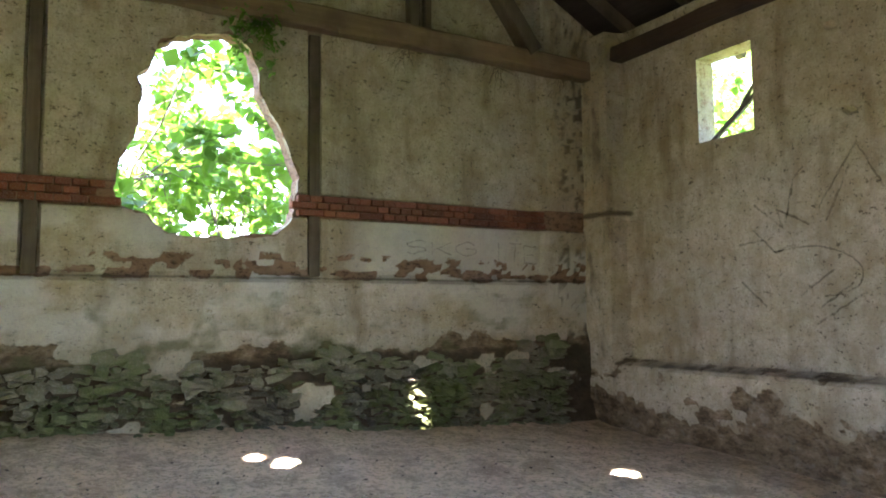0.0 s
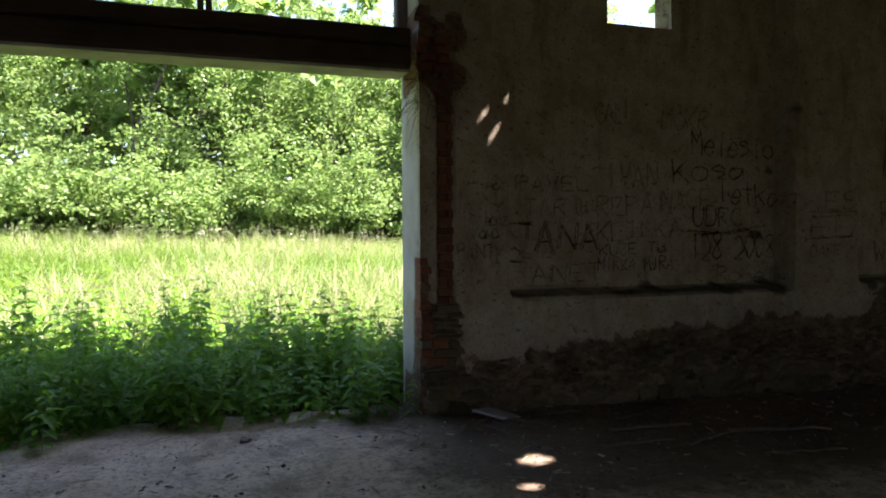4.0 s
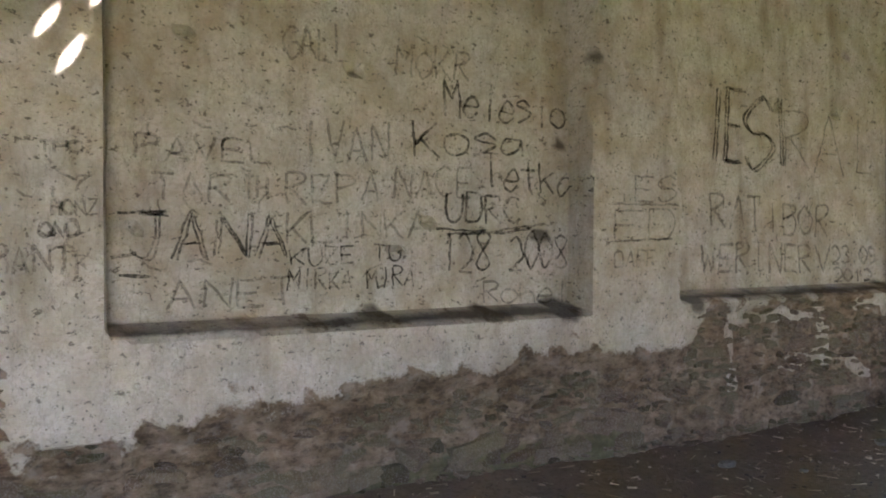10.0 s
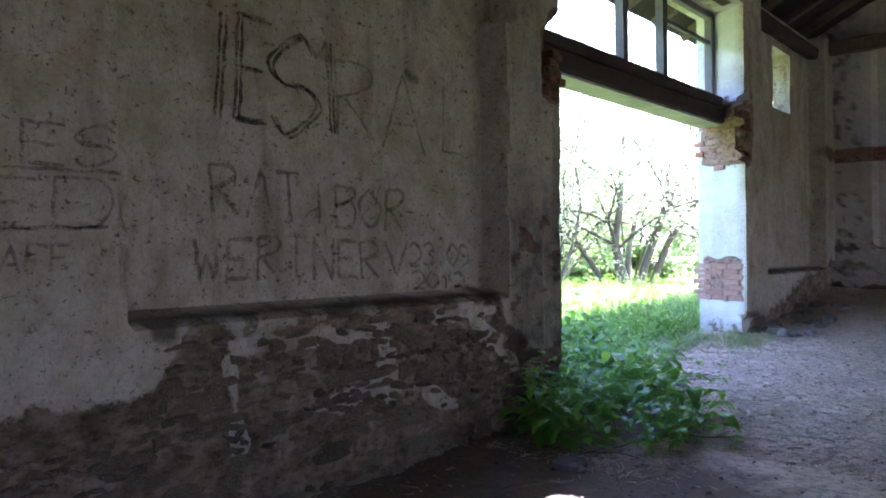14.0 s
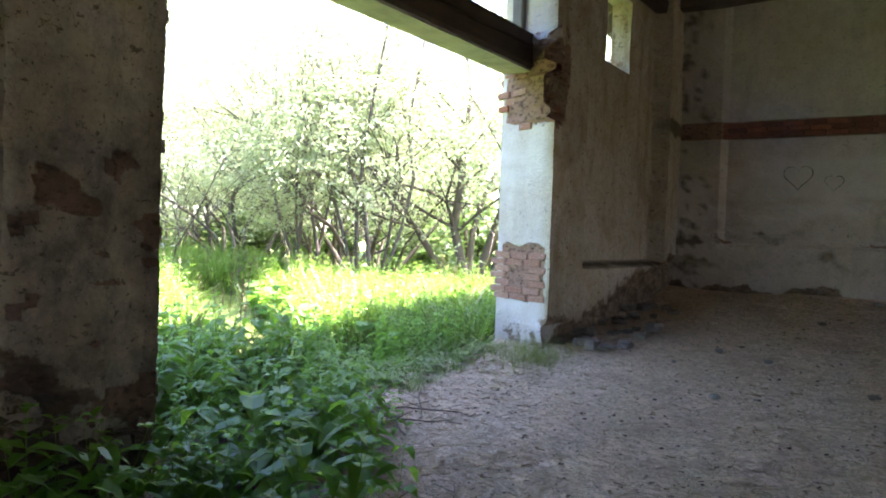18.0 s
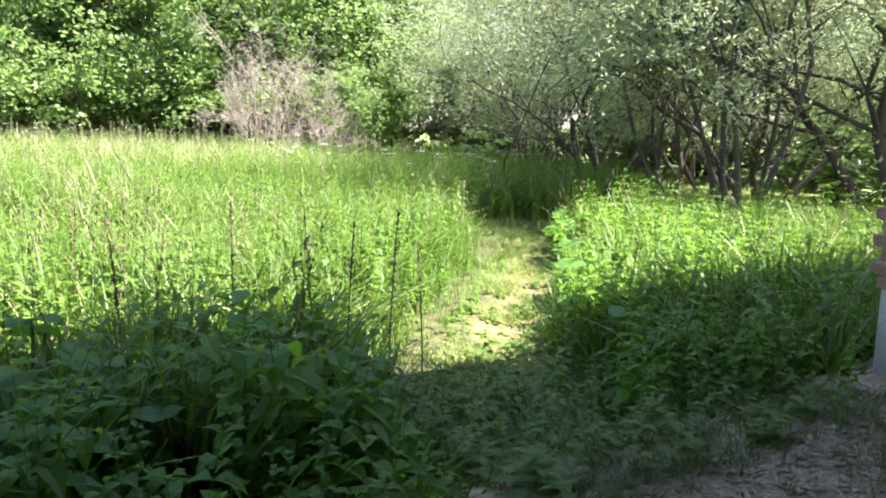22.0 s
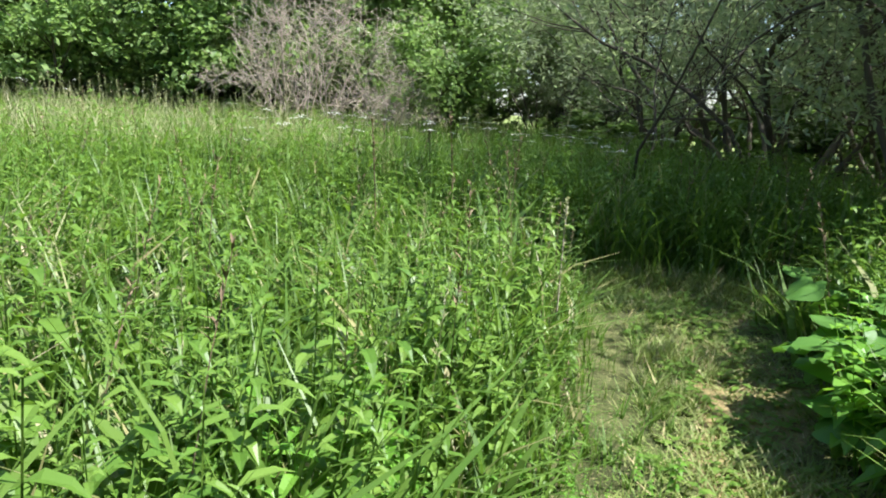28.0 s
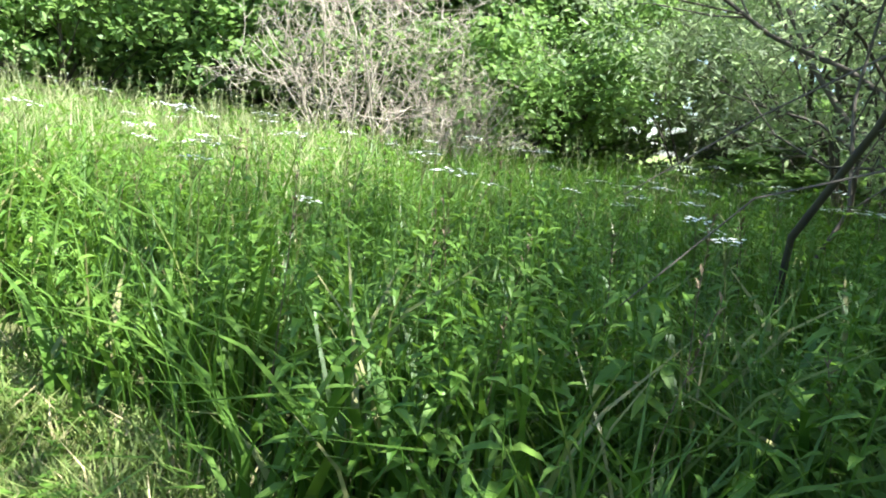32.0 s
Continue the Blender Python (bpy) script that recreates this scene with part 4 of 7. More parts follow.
gx = np.concatenate([[-1500, -500, -150, -60, -20, -8, 0, 5], lines([6.6, 20], 0.15), lines([20.5, 40], 0.8), [48, 60, 90, 150, 300, 700, 1500]])
gy = np.concatenate([[-1500, -500, -150, -80, -50, -40], lines([-34, -24], 0.8), lines([-23.8, -9], 0.15), lines([-8.6, 20], 0.6), [26, 35, 50, 80, 150, 400, 1500]])
U, W = np.meshgrid(gx, gy, indexing="ij")
idx = np.arange(U.size).reshape(U.shape)
Zg = land_z(np.clip(U, -200, 200), np.clip(W, -200, 200))
inside = (U < 7.0) & (U > -6.6) & (W > -20.2) & (W < 7.6)
Zg = np.where(inside, -0.75, Zg) - 0.06 * smooth(0.0, -0.3, track_gap(U, W))
quads = np.stack([idx[:-1, :-1], idx[1:, :-1], idx[1:, 1:], idx[:-1, 1:]], -1).reshape(-1, 4)
tagged(new("ground", raw_mesh("ground", np.stack([U, W, Zg], -1).reshape(-1, 3), [quads], GROUND, {"worn": smooth(0.1, -0.25, track_gap(U, W)), "straw": smooth(14.4, 12.6, U), "field": np.maximum(smooth(-24, -26, W), smooth(31, 34, U))}, shade=True)), "dark meadow soil with a trodden track", "ground", kind="structure")


def sheet_z(x, y):
    return land_z(x, y) - 0.06 * smooth(0.0, -0.3, track_gap(x, y))


# ---- roof, with a few slipped tiles that let the sun through ----
SPOTS = [(1.87, 6.42, 0.22, 0.13), (2.08, 6.25, 0.22, 0.19), (3.88, 7.16, 0.42, 0.2), (4.89, 5.1, 0.0, 0.24), (5.03, -2.38, -0.17, 0.26), (4.48, -2.05, -0.17, 0.14),
         (6.37, -2.56, 2.5, 0.052), (6.37, -2.66, 2.34, 0.055), (6.37, -2.8, 2.67, 0.04), (5.13, -8.92, -0.22, 0.26), (3.87, -19.09, 0.2, 0.2)]
HOLES = {1: [], -1: []}
for px, py, pz, size in SPOTS:
    # up along the sun's way to the slope that it meets
    k = (5.18 + ROOF_SLOPE * (6.6 - px) - pz) / (SUN_WAY.z + ROOF_SLOPE * SUN_WAY.x)
    side = 1
    if px + k * SUN_WAY.x < RIDGE_X:
        k = (5.18 + ROOF_SLOPE * (6.6 - 2 * RIDGE_X + px) - pz) / (SUN_WAY.z - ROOF_SLOPE * SUN_WAY.x)
        side = -1
    HOLES[side].append((abs(px + k * SUN_WAY.x - RIDGE_X), py + k * SUN_WAY.y, size))


def slotted(a, b, step, cuts_):
    """Grid lines from a to b, with extra ones where a hole wants its edges."""
    base = lines([a, b], step)
    extra = [c + s * f for c, s in cuts_ for f in (-0.5, -0.22, 0.22, 0.5)]
    keep_ = [v for v in base if all(abs(v - e) > 0.012 for e in extra)]
    return np.array(sorted(set(np.round(keep_ + extra, 4))))


roof = empty("roof", "pitched roof of dark sooty boards with small gaps", "roof", kind="structure")
for side in (1, -1):
    rx_ = slotted(0.0, 7.58, 0.25, [(h[0], h[2]) for h in HOLES[side]])
    ry_ = slotted(-20.6, 7.95, 0.25, [(h[1], h[2]) for h in HOLES[side]])
    A, B = np.meshgrid(rx_, ry_, indexing="ij")
    keep = np.ones((A.shape[0] - 1, A.shape[1] - 1), bool)
    ca, cb = (A[:-1, :-1] + A[1:, 1:]) / 2, (B[:-1, :-1] + B[1:, 1:]) / 2
    for hx, hy, size in HOLES[side]:
        da, db = np.abs(ca - hx) / size, np.abs(cb - hy) / size
        keep &= ~((da < 0.5) & (db < 0.5) & ~((da > 0.23) & (db > 0.23)))
    X = RIDGE_X + side * A
    Zr = roof_z(X) + 0.09 + (vn(A * 1.5, B * 0.7, 71) - 0.5) * 0.02
    idx = np.arange(A.size).reshape(A.shape)
    q = np.stack([idx[:-1, :-1][keep], idx[1:, :-1][keep], idx[1:, 1:][keep], idx[:-1, 1:][keep]], 1)
    top = np.stack([X, B, Zr], -1).reshape(-1, 3)
    low = top - (0, 0, 0.03)
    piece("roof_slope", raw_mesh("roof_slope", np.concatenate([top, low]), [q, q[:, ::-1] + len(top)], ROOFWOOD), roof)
for k in range(30):
    for side in (1, -1):
        y = -20.2 + k * 0.96
        while any(abs(h[1] - y) < 0.24 for h in HOLES[side]):
            y += 0.07
        xo = RIDGE_X + side * 7.52
        part("rafter", beam_bm((RIDGE_X + side * 0.05, y, float(roof_z(RIDGE_X)) - 0.01), (xo, y, float(roof_z(xo)) - 0.01), 0.11, 0.14, 0.006, k, 4), POST, roof)
part("wall_plate", beam_bm((6.56, -19.9, 4.72), (6.56, 7.15, 4.72), 0.2, 0.19, 0.01, 5), TIMBER, roof)
tie = empty("tie_beam", "rough brown timber tie beam across the gable wall", "beam")
part("timber", beam_bm((-6.1, 7.16, 4.57), (6.5, 7.16, 4.57), 0.2, 0.24, 0.014, 8), TIMBER_X, tie)
part("king_strut", beam_bm((3.85, 7.2, 4.66), (3.85, 7.2, 6.3), 0.13, 0.13, 0.008, 9, up=(0, 1, 0)), POST, tie)
part("king_strut", beam_bm((4.05, 7.22, 4.66), (4.05, 7.22, 6.2), 0.08, 0.09, 0.008, 10, up=(0, 1, 0)), POST, tie)
part("brace", beam_bm((5.5, 7.15, 4.68), (4.5, 7.15, 6.0), 0.2, 0.22, 0.01, 11), POST, tie)
tie_s = empty("tie_beam", "dark timber tie beam across the far gable", "beam")
part("timber", beam_bm((-6.1, -19.86, 4.86), (6.5, -19.86, 4.86), 0.2, 0.24, 0.014, 12), POST, tie_s)
for x0 in (0.125, 2.735):
    p = empty("timber_post", "old grey timber post set in the gable wall", "post", "gable posts")
    part("post", beam_bm((x0, NORTH_IN + 0.13, 1.86), (x0, NORTH_IN + 0.13, 4.46), 0.12, 0.1, 0.008, int(x0 * 10), up=(0, 1, 0)), POST, p)

# ---- gateway lintels and the glazing bars above ----
def gateway_timbers(y0, y1, mullions, rail_bay, lift, seed):
    lin = empty("lintel", "dark weathered timber lintel with a sill on top", "lintel", "gateway lintels")
    part("lower_beam", beam_bm((6.86, y0 - 0.12, 3.04 + lift), (6.86, y1 + 0.12, 3.04 + lift), 0.34, 0.2, 0.006, seed), TIMBER, lin)
    part("sill", beam_bm((6.84, y0 - 0.05, 3.23 + lift), (6.84, y1 + 0.05, 3.23 + lift), 0.27, 0.15, 0.005, seed + 1), TIMBER, lin)
    part("soffit_board", beam_bm((6.9, y0, 2.925 + lift), (6.9, y1, 2.925 + lift), 0.33, 0.028, 0.002, seed + 2), PALEWOOD, lin, "pale board under the lintel")
    fr = empty("window_frame", "grey weathered timber window frame without glass above the gateway", "window frame", "gateway frames")
    zb, zt, x = 3.30 + lift, 4.6, 6.9
    for y in (y0 + 0.02, y1 - 0.02):
        part("stile", beam_bm((x, y, zb), (x, y, zt), 0.12, 0.12, 0.004, seed + 3, up=(0, 1, 0)), FRAME, fr)
    for y in mullions:
        for d in (-0.035, 0.035):
            part("mullion", beam_bm((x, y + d, zb), (x, y + d, zt), 0.055, 0.11, 0.003, seed + 4, up=(1, 0, 0)), FRAME, fr)
    part("head_rail", beam_bm((x, y0, zt - 0.02), (x, y1, zt - 0.02), 0.1, 0.1, 0.004, seed + 5), FRAME, fr)
    part("glazing_bar", beam_bm((x, rail_bay[0], rail_bay[2]), (x, rail_bay[1], rail_bay[2]), 0.05, 0.055, 0.003, seed + 6), FRAME, fr)


gateway_timbers(-1.99, 2.58, (0.86, -0.25), (0.9, 2.5, 4.02), 0.0, 20)
gateway_timbers(-15.68, -10.84, (-13.05, -14.1), (-14.1, -15.6, 4.2), 0.1, 40)


batten = empty("broken_batten", "broken grey wooden batten leaning in the small window", "batten")
part("lath", beam_bm((6.82, 5.58, 3.37), (6.84, 4.9, 3.86), 0.045, 0.05, 0.006, 61), FRAME, batten)
part("lath", beam_bm((6.84, 5.2, 3.66), (6.86, 5.02, 3.92), 0.03, 0.04, 0.005, 62), FRAME, batten)


# ---- plants ----
def blade(rng, h, w, bend, root=(0, 0), levels=3):
    """One grass blade: a tapering, drooping strip."""
    a = rng.uniform(0, 2 * math.pi)
    d = np.array([math.cos(a), math.sin(a), 0])
    s = np.array([-d[1], d[0], 0])
    V, F = [], []
    for k in range(levels + 1):
        u = k / levels
        c = np.array([root[0], root[1], 0]) + d * bend * h * u ** 2 + np.array([0, 0, h * (u - 0.32 * bend * u ** 3)])
        ww = w * (1 - u ** 2 * 0.9) * 0.5
        if k < levels:
            V += [c - s * ww, c + s * ww]
        else:
            V.append(c)
    for k in range(levels - 1):
        i = 2 * k
        F += [(i, i + 1, i + 3), (i, i + 3, i + 2)]
    i = 2 * (levels - 1)
    F.append((i, i + 1, i + 2))
    return np.array(V), np.array(F)


def leaf(rng, base, way, length, width, droop=0.3):
    """One leaf folded on its midrib."""
    way = np.array(way, float)
    way /= np.linalg.norm(way)
    side = np.cross(way, (0, 0, 1.0))
    side /= np.linalg.norm(side) + 1e-9
    up = np.cross(side, way)
    base = np.array(base, float)
    mid = base + way * length * 0.42 + up * length * 0.05
    tip = base + way * length - np.array([0, 0, droop * length])
    fold = up * width * 0.18
    V = [base, mid - side * width / 2 + fold, mid, mid + side * width / 2 + fold, tip]
    return np.array(V), np.array([(0, 1, 2), (0, 2, 3), (1, 4, 2), (2, 4, 3)])


def long_leaf(base, way, length, width, droop):
    """A toothed pointed leaf in three lengths, arched and folded on its midrib."""
    way = np.array(way, float)
    way /= np.linalg.norm(way)
    side = np.cross(way, (0, 0, 1.0))
    side /= np.linalg.norm(side) + 1e-9
    up = np.cross(side, way)
    V = [np.array(base, float)]
    for u, w in ((0.28, 1.0), (0.66, 0.72)):
        m = base + way * length * u - np.array([0, 0, droop * length * u * u])
        V += [m - side * width * w / 2 + up * width * 0.2 * w, m, m + side * width * w / 2 + up * width * 0.2 * w]
    V.append(base + way * length * 0.97 - np.array([0, 0, droop * length]))
    return np.array(V), np.array([(0, 1, 2), (0, 2, 3), (1, 4, 5), (1, 5, 2), (2, 5, 6), (2, 6, 3), (4, 7, 5), (5, 7, 6)])


def tube(P, r0, r1, sides=4):
    P = np.asarray(P, float)
    n = len(P)
    V, F = [], []
    for k in range(n):
        d = P[min(k + 1, n - 1)] - P[max(k - 1, 0)]
        d = d / (np.linalg.norm(d) + 1e-9)
        a = np.cross(d, (0.31, 0.87, 0.2))
        a /= np.linalg.norm(a) + 1e-9
        b = np.cross(d, a)
        r = r0 + (r1 - r0) * k / max(1, n - 1)
        for j in range(sides):
            t = 2 * math.pi * j / sides
            V.append(P[k] + r * (math.cos(t) * a + math.sin(t) * b))
    for k in range(n - 1):
        for j in range(sides):
            p, q = k * sides + j, k * sides + (j + 1) % sides
            F += [(p, q, q + sides), (p, q + sides, p + sides)]
    return np.array(V), np.array(F)


def weld(bits):
    V, F, n = [], [], 0
    for v, f in bits:
        V.append(v)
        F.append(np.asarray(f) + n)
        n += len(v)
    return np.concatenate(V), np.concatenate(F)


def tuft(seed, n, h, w, spread, bend=(0.2, 0.9), levels=3):
    rng = random.Random(seed)
    return weld([blade(rng, h * rng.uniform(0.55, 1.1), w * rng.uniform(0.7, 1.3), rng.uniform(*bend), (rng.gauss(0, spread), rng.gauss(0, spread)), levels) for _ in range(n)])


def nettle(seed, h, pairs, size, narrow=0.42, stem=True, fine=False):
    """An upright stem with crossed pairs of pointed leaves."""
    rng = random.Random(seed)
    lean = np.array([rng.gauss(0, 0.07), rng.gauss(0, 0.07)])
    at = lambda u: np.array([lean[0] * h * u * u, lean[1] * h * u * u, h * u])
    bits = [tube([at(u) for u in (0, 0.5, 1)], 0.004, 0.002, 3)] if stem else []
    a0 = rng.uniform(0, 3)
    for k in range(pairs):
        u = 0.22 + 0.78 * k / (pairs - 1)
        s = size * (1.15 - 0.75 * u ** 2.2) * rng.uniform(0.8, 1.15)
        for j in (0, 1):
            a = a0 + k * 1.5708 + j * math.pi + rng.gauss(0, 0.25)
            way, droop = (math.cos(a), math.sin(a), rng.uniform(0.0, 0.5) + 0.5 * (u > 0.9)), rng.uniform(0.25, 0.75)
            bits.append(long_leaf(at(u), way, s, s * narrow, droop) if fine else leaf(rng, at(u), way, s, s * narrow, droop * 0.75))
    return weld(bits)


def seed_stalk(seed, h, head=0.14):
    """A tall bare stalk with a loose seed head."""
    rng = random.Random(seed)
    lean = rng.gauss(0, 0.06), rng.gauss(0, 0.06)
    pts = [(lean[0] * h * u * u, lean[1] * h * u * u, h * u) for u in (0, 0.4, 0.75, 1)]
    bits = [tube(pts, 0.0028, 0.0012, 3)]
    for k in range(16):
        u = 1 - head / h * rng.uniform(0, 1.6)
        b = np.array([lean[0] * h * u * u, lean[1] * h * u * u, h * u])
        a = rng.uniform(0, 6.28)
        bits.append(leaf(rng, b, (math.cos(a), math.sin(a), rng.uniform(0.4, 1.6)), rng.uniform(0.025, 0.06), 0.009, 0.1))
    return weld(bits)


def umbel(seed, h, r):
    """A flat white flower head of small florets on its rays (stalk and head apart)."""
    rng = random.Random(seed)
    head, stalk = [], [tube([(0, 0, 0), (0.01, 0, h * 0.6), (0, 0, h * 0.9)], 0.004, 0.002, 3)]
    for k in range(12):
        a, q = k * 2.4, r * math.sqrt((k + 0.5) / 12)
        c = np.array([q * math.cos(a), q * math.sin(a), h - 0.15 * q + rng.gauss(0, 0.004)])
        stalk.append(tube([(0, 0, h * 0.9), tuple(c)], 0.0012, 0.0008, 3))
        for j in range(4):
            b = rng.uniform(0, 6.28)
            head.append(leaf(rng, c, (math.cos(b), math.sin(b), 0.2), r * 0.24, r * 0.22, 0.0))
    return weld(stalk), weld(head)


def scatter(templates, P, height, seed, lean=0.12, bent=True):
    """Plants set out at the places P, each turned, leaning and scaled."""
    rng = np.random.RandomState(seed)
    P = np.asarray(P, float)
    n = len(P)
    pick = rng.randint(0, len(templates), n)
    ang, s = rng.uniform(0, 2 * math.pi, n), np.asarray(height) * rng.uniform(0.8, 1.2, n) * (verge(P[:, 0], P[:, 1]) if bent else 1.0)
    wide = rng.uniform(0.85, 1.2, n) * np.clip(s, 0.05, 1.3) if bent else rng.uniform(0.8, 1.2, n)
    tx, ty = rng.normal(0, lean, n), rng.normal(0, lean, n)
    VV, FF, base = [], [], 0
    for k, (tv, tf) in enumerate(templates):
        ids = np.nonzero(pick == k)[0]
        if not len(ids):
            continue
        c, sn = np.cos(ang[ids])[:, None], np.sin(ang[ids])[:, None]
        x, y, z = tv[:, 0][None], tv[:, 1][None], tv[:, 2][None] * s[ids][:, None]
        X = (x * c - y * sn) * wide[ids][:, None] + tx[ids][:, None] * z + P[ids, 0][:, None]
        Y = (x * sn + y * c) * wide[ids][:, None] + ty[ids][:, None] * z + P[ids, 1][:, None]
        VV.append(np.stack([X, Y, z + P[ids, 2][:, None]], -1).reshape(-1, 3))
        FF.append((tf[None] + (base + np.arange(len(ids)) * len(tv))[:, None, None]).reshape(-1, 3))
        base += len(ids) * len(tv)
    return np.concatenate(VV), np.concatenate(FF)


def stuff(name, templates, P, height, mat, label, category, seed, lean=0.12, bent=True):
    V, F = scatter(templates, P, height, seed, lean, bent)
    return tagged(new(name, raw_mesh(name, V, [F], mat)), label, category, kind="stuff")


def sow(x0, x1, y0, y1, density, seed, keep=None, edge=0.0, zfun=None):
    """Random places on the meadow, off the track."""
    rng = np.random.RandomState(seed)
    n = int((x1 - x0) * (y1 - y0) * density)
    x, y = rng.uniform(x0, x1, n), rng.uniform(y0, y1, n)
    ok = track_gap(x, y) > edge
    if keep is not None:
        ok &= keep(x, y)
    x, y = x[ok], y[ok]
    return np.stack([x, y, (zfun or sheet_z)(x, y) - 0.02], 1)


def outside(x, y):
    """Not on the barn's own ground, but for the green that has crept in at the gateways."""
    creep = np.where((y > -1.95) & (y < 2.5), 6.5 + 0.6 * (fbm(y * 2.0, 0 * y, 91, 2) - 0.5), 99.0)
    creep = np.where((y > -13.9) & (y < -9.95), np.interp(y, [-13.9, -12.84, -12.0, -11.4, -11.0, -10.6, -10.3, -9.95], [7.2, 6.35, 5.75, 5.1, 4.75, 4.65, 5.1, 5.8]) + 0.3 * (vn(y * 4, x * 4, 96) - 0.5), creep)
    creep = np.where((y <= -13.9) & (y > -15.6), 7.25, creep)
    return (x > np.minimum(creep, 7.35)) & ~((y > -10.95) & (y < -9.8) & (x > 6.3) & (x < 7.2))


def gate_z(x, y):
    return np.where(x < 7.2, floor_z(x, y) - 0.08, sheet_z(x, y))


NEAR = lambda x, y: outside(x, y) & (x < 19.5)
tufts = [tuft(100 + k, 9, 1.0, 0.017, 0.08, (0.15, 0.75)) for k in range(8)]
tufts_mid = [tuft(120 + k, 9, 1.0, 0.02, 0.11, (0.15, 0.9), levels=2) for k in range(6)]
tufts_far = [tuft(140 + k, 10, 1.0, 0.034, 0.2, (0.1, 0.6), 2) for k in range(6)]
broad_blades = [tuft(160 + k, 6, 1.0, 0.034 + 0.004 * k, 0.07, (0.35, 1.0)) for k in range(6)]


def lush(x, y):
    """Growth: how tall the meadow stands."""
    return 0.78 + 0.3 * fbm(x * 0.5, y * 0.5, 33, 3)


def meadow(name, temps, P, mat, label, seed, scale=1.0, lean=0.12):
    edge = np.maximum(np.clip(0.6 + track_gap(P[:, 0], P[:, 1]) * 0.8, 0.45, 1.0), 0.85 * smooth(14.8, 15.6, P[:, 0]))
    return stuff(name, temps, P, lush(P[:, 0], P[:, 1]) * scale * edge, mat, label, "grass", seed, lean)


meadow("meadow_grass", tufts, sow(7.2, 19.5, -22, -9.5, 27, 1, NEAR), GRASS, "tall green meadow grass beside the track", 1, 1.0)
meadow("meadow_grass", broad_blades, sow(7.2, 19.5, -22, -9.5, 24, 2, NEAR), GRASS, "broad drooping grass blades", 2, 0.95)
meadow("meadow_grass", tufts_mid, sow(7.4, 17.5, -9.5, 8, 20, 3, lambda x, y: outside(x, y) & ~((x < 9.3) & (y > -2.6) & (y < 3.2))), GRASS, "tall green meadow grass in front of the barn", 3, 0.95)
meadow("meadow_grass", tufts_mid, sow(17.5, 24, -25, 6, 23, 4, lambda x, y: (x > 19.5) | (y > -9.5)), GRASS, "tall green meadow grass", 4, 0.95)
meadow("meadow_grass", tufts_far, sow(24, 33, -25, 16, 12, 5), GRASS, "distant meadow grass", 5, 0.95)
meadow("seeding_grass", tufts_mid, sow(9.5, 29, -17, 14, 13, 6, lambda x, y: outside(x, y) & (fbm(x * 0.2, y * 0.2, 35) > 0.42) & (track_gap(x, y) > 2.4)), GRASS_PALE, "pale seeding grass heads over the meadow", 6, 1.08, 0.08)

# leafy herbs
herbs = [nettle(200 + k, 1.0, 10, 0.115 + 0.013 * k, 0.26 + 0.04 * (k % 3), fine=True) for k in range(6)]
herbs_mid = [nettle(220 + k, 1.0, 7, 0.2, 0.34, False) for k in range(5)]
nettles = [nettle(240 + k, 1.0, 11, 0.16 + 0.014 * k, 0.5, fine=True) for k in range(6)]
P = sow(8.4, 19.5, -21.5, -10.5, 27, 11, lambda x, y: NEAR(x, y) & (vn(x * 0.9, y * 0.9, 97) > 0.22), 0.02)
stuff("meadow_herbs", herbs, P, lush(P[:, 0], P[:, 1]) * np.maximum(np.clip(0.6 + track_gap(P[:, 0], P[:, 1]) * 0.8, 0.5, 0.98), 0.8 * smooth(14.8, 15.6, P[:, 0])), HERB, "leafy green herbs among the meadow grass", "herbs", 11)
P = sow(7.6, 26, -9.5, 10, 5.5, 12, outside)
stuff("meadow_herbs", herbs_mid, P, lush(P[:, 0], P[:, 1]) * 0.95, HERB, "leafy herbs over the sunny meadow", "herbs", 12)
P = sow(19, 25, -25, -9.5, 7, 13)
stuff("meadow_herbs", herbs_mid, P, lush(P[:, 0], P[:, 1]) * 0.95, HERB, "leafy herbs by the willows", "herbs", 13)
P = sow(6.2, 9.8, -2.4, 3.2, 32, 14, outside, zfun=gate_z)
stuff("nettle_bed", nettles, P, np.interp(P[:, 0], [6.4, 7.3, 8.6, 9.8], [0.6, 0.84, 1.06, 0.95]) * (0.62 + 0.65 * vn(P[:, 0] * 3.1, P[:, 1] * 3.1, 98)), NETTLE, "dense green nettles filling the gateway", "nettles", 14)
gate_nettles = [nettle(250 + k, 1.0, 9, 0.23 + 0.018 * k, 0.55, fine=True) for k in range(5)]
P = sow(5.9, 7.9, -13.9, -9.95, 40, 15, outside, 0.0, gate_z)
stuff("nettle_bed", gate_nettles + nettles[:2], P, np.interp(P[:, 0], [5.2, 5.8, 6.4, 7.7], [0.25, 0.42, 0.62, 0.85]) * (0.65 + 0.6 * vn(P[:, 0] * 3, P[:, 1] * 3, 99)), NETTLE, "bright green nettles growing in through the gateway", "nettles", 15)
P = sow(4.5, 6.3, -12.6, -9.9, 30, 31, outside, 0.0, gate_z)
stuff("nettle_bed", [nettle(310 + k, 1.0, 5, 0.30 + 0.03 * k, 0.55, fine=True) for k in range(5)], P, np.interp(P[:, 0], [4.6, 5.2, 6.2], [0.26, 0.46, 0.62]) * (0.6 + 0.7 * vn(P[:, 0] * 3, P[:, 1] * 3, 87)), NETTLE, "broad-leaved young nettles rooting in the straw inside the gateway", "nettles", 31)
P = sow(7.3, 12.5, -18.5, -14.6, 28, 16, NEAR, 0.0)
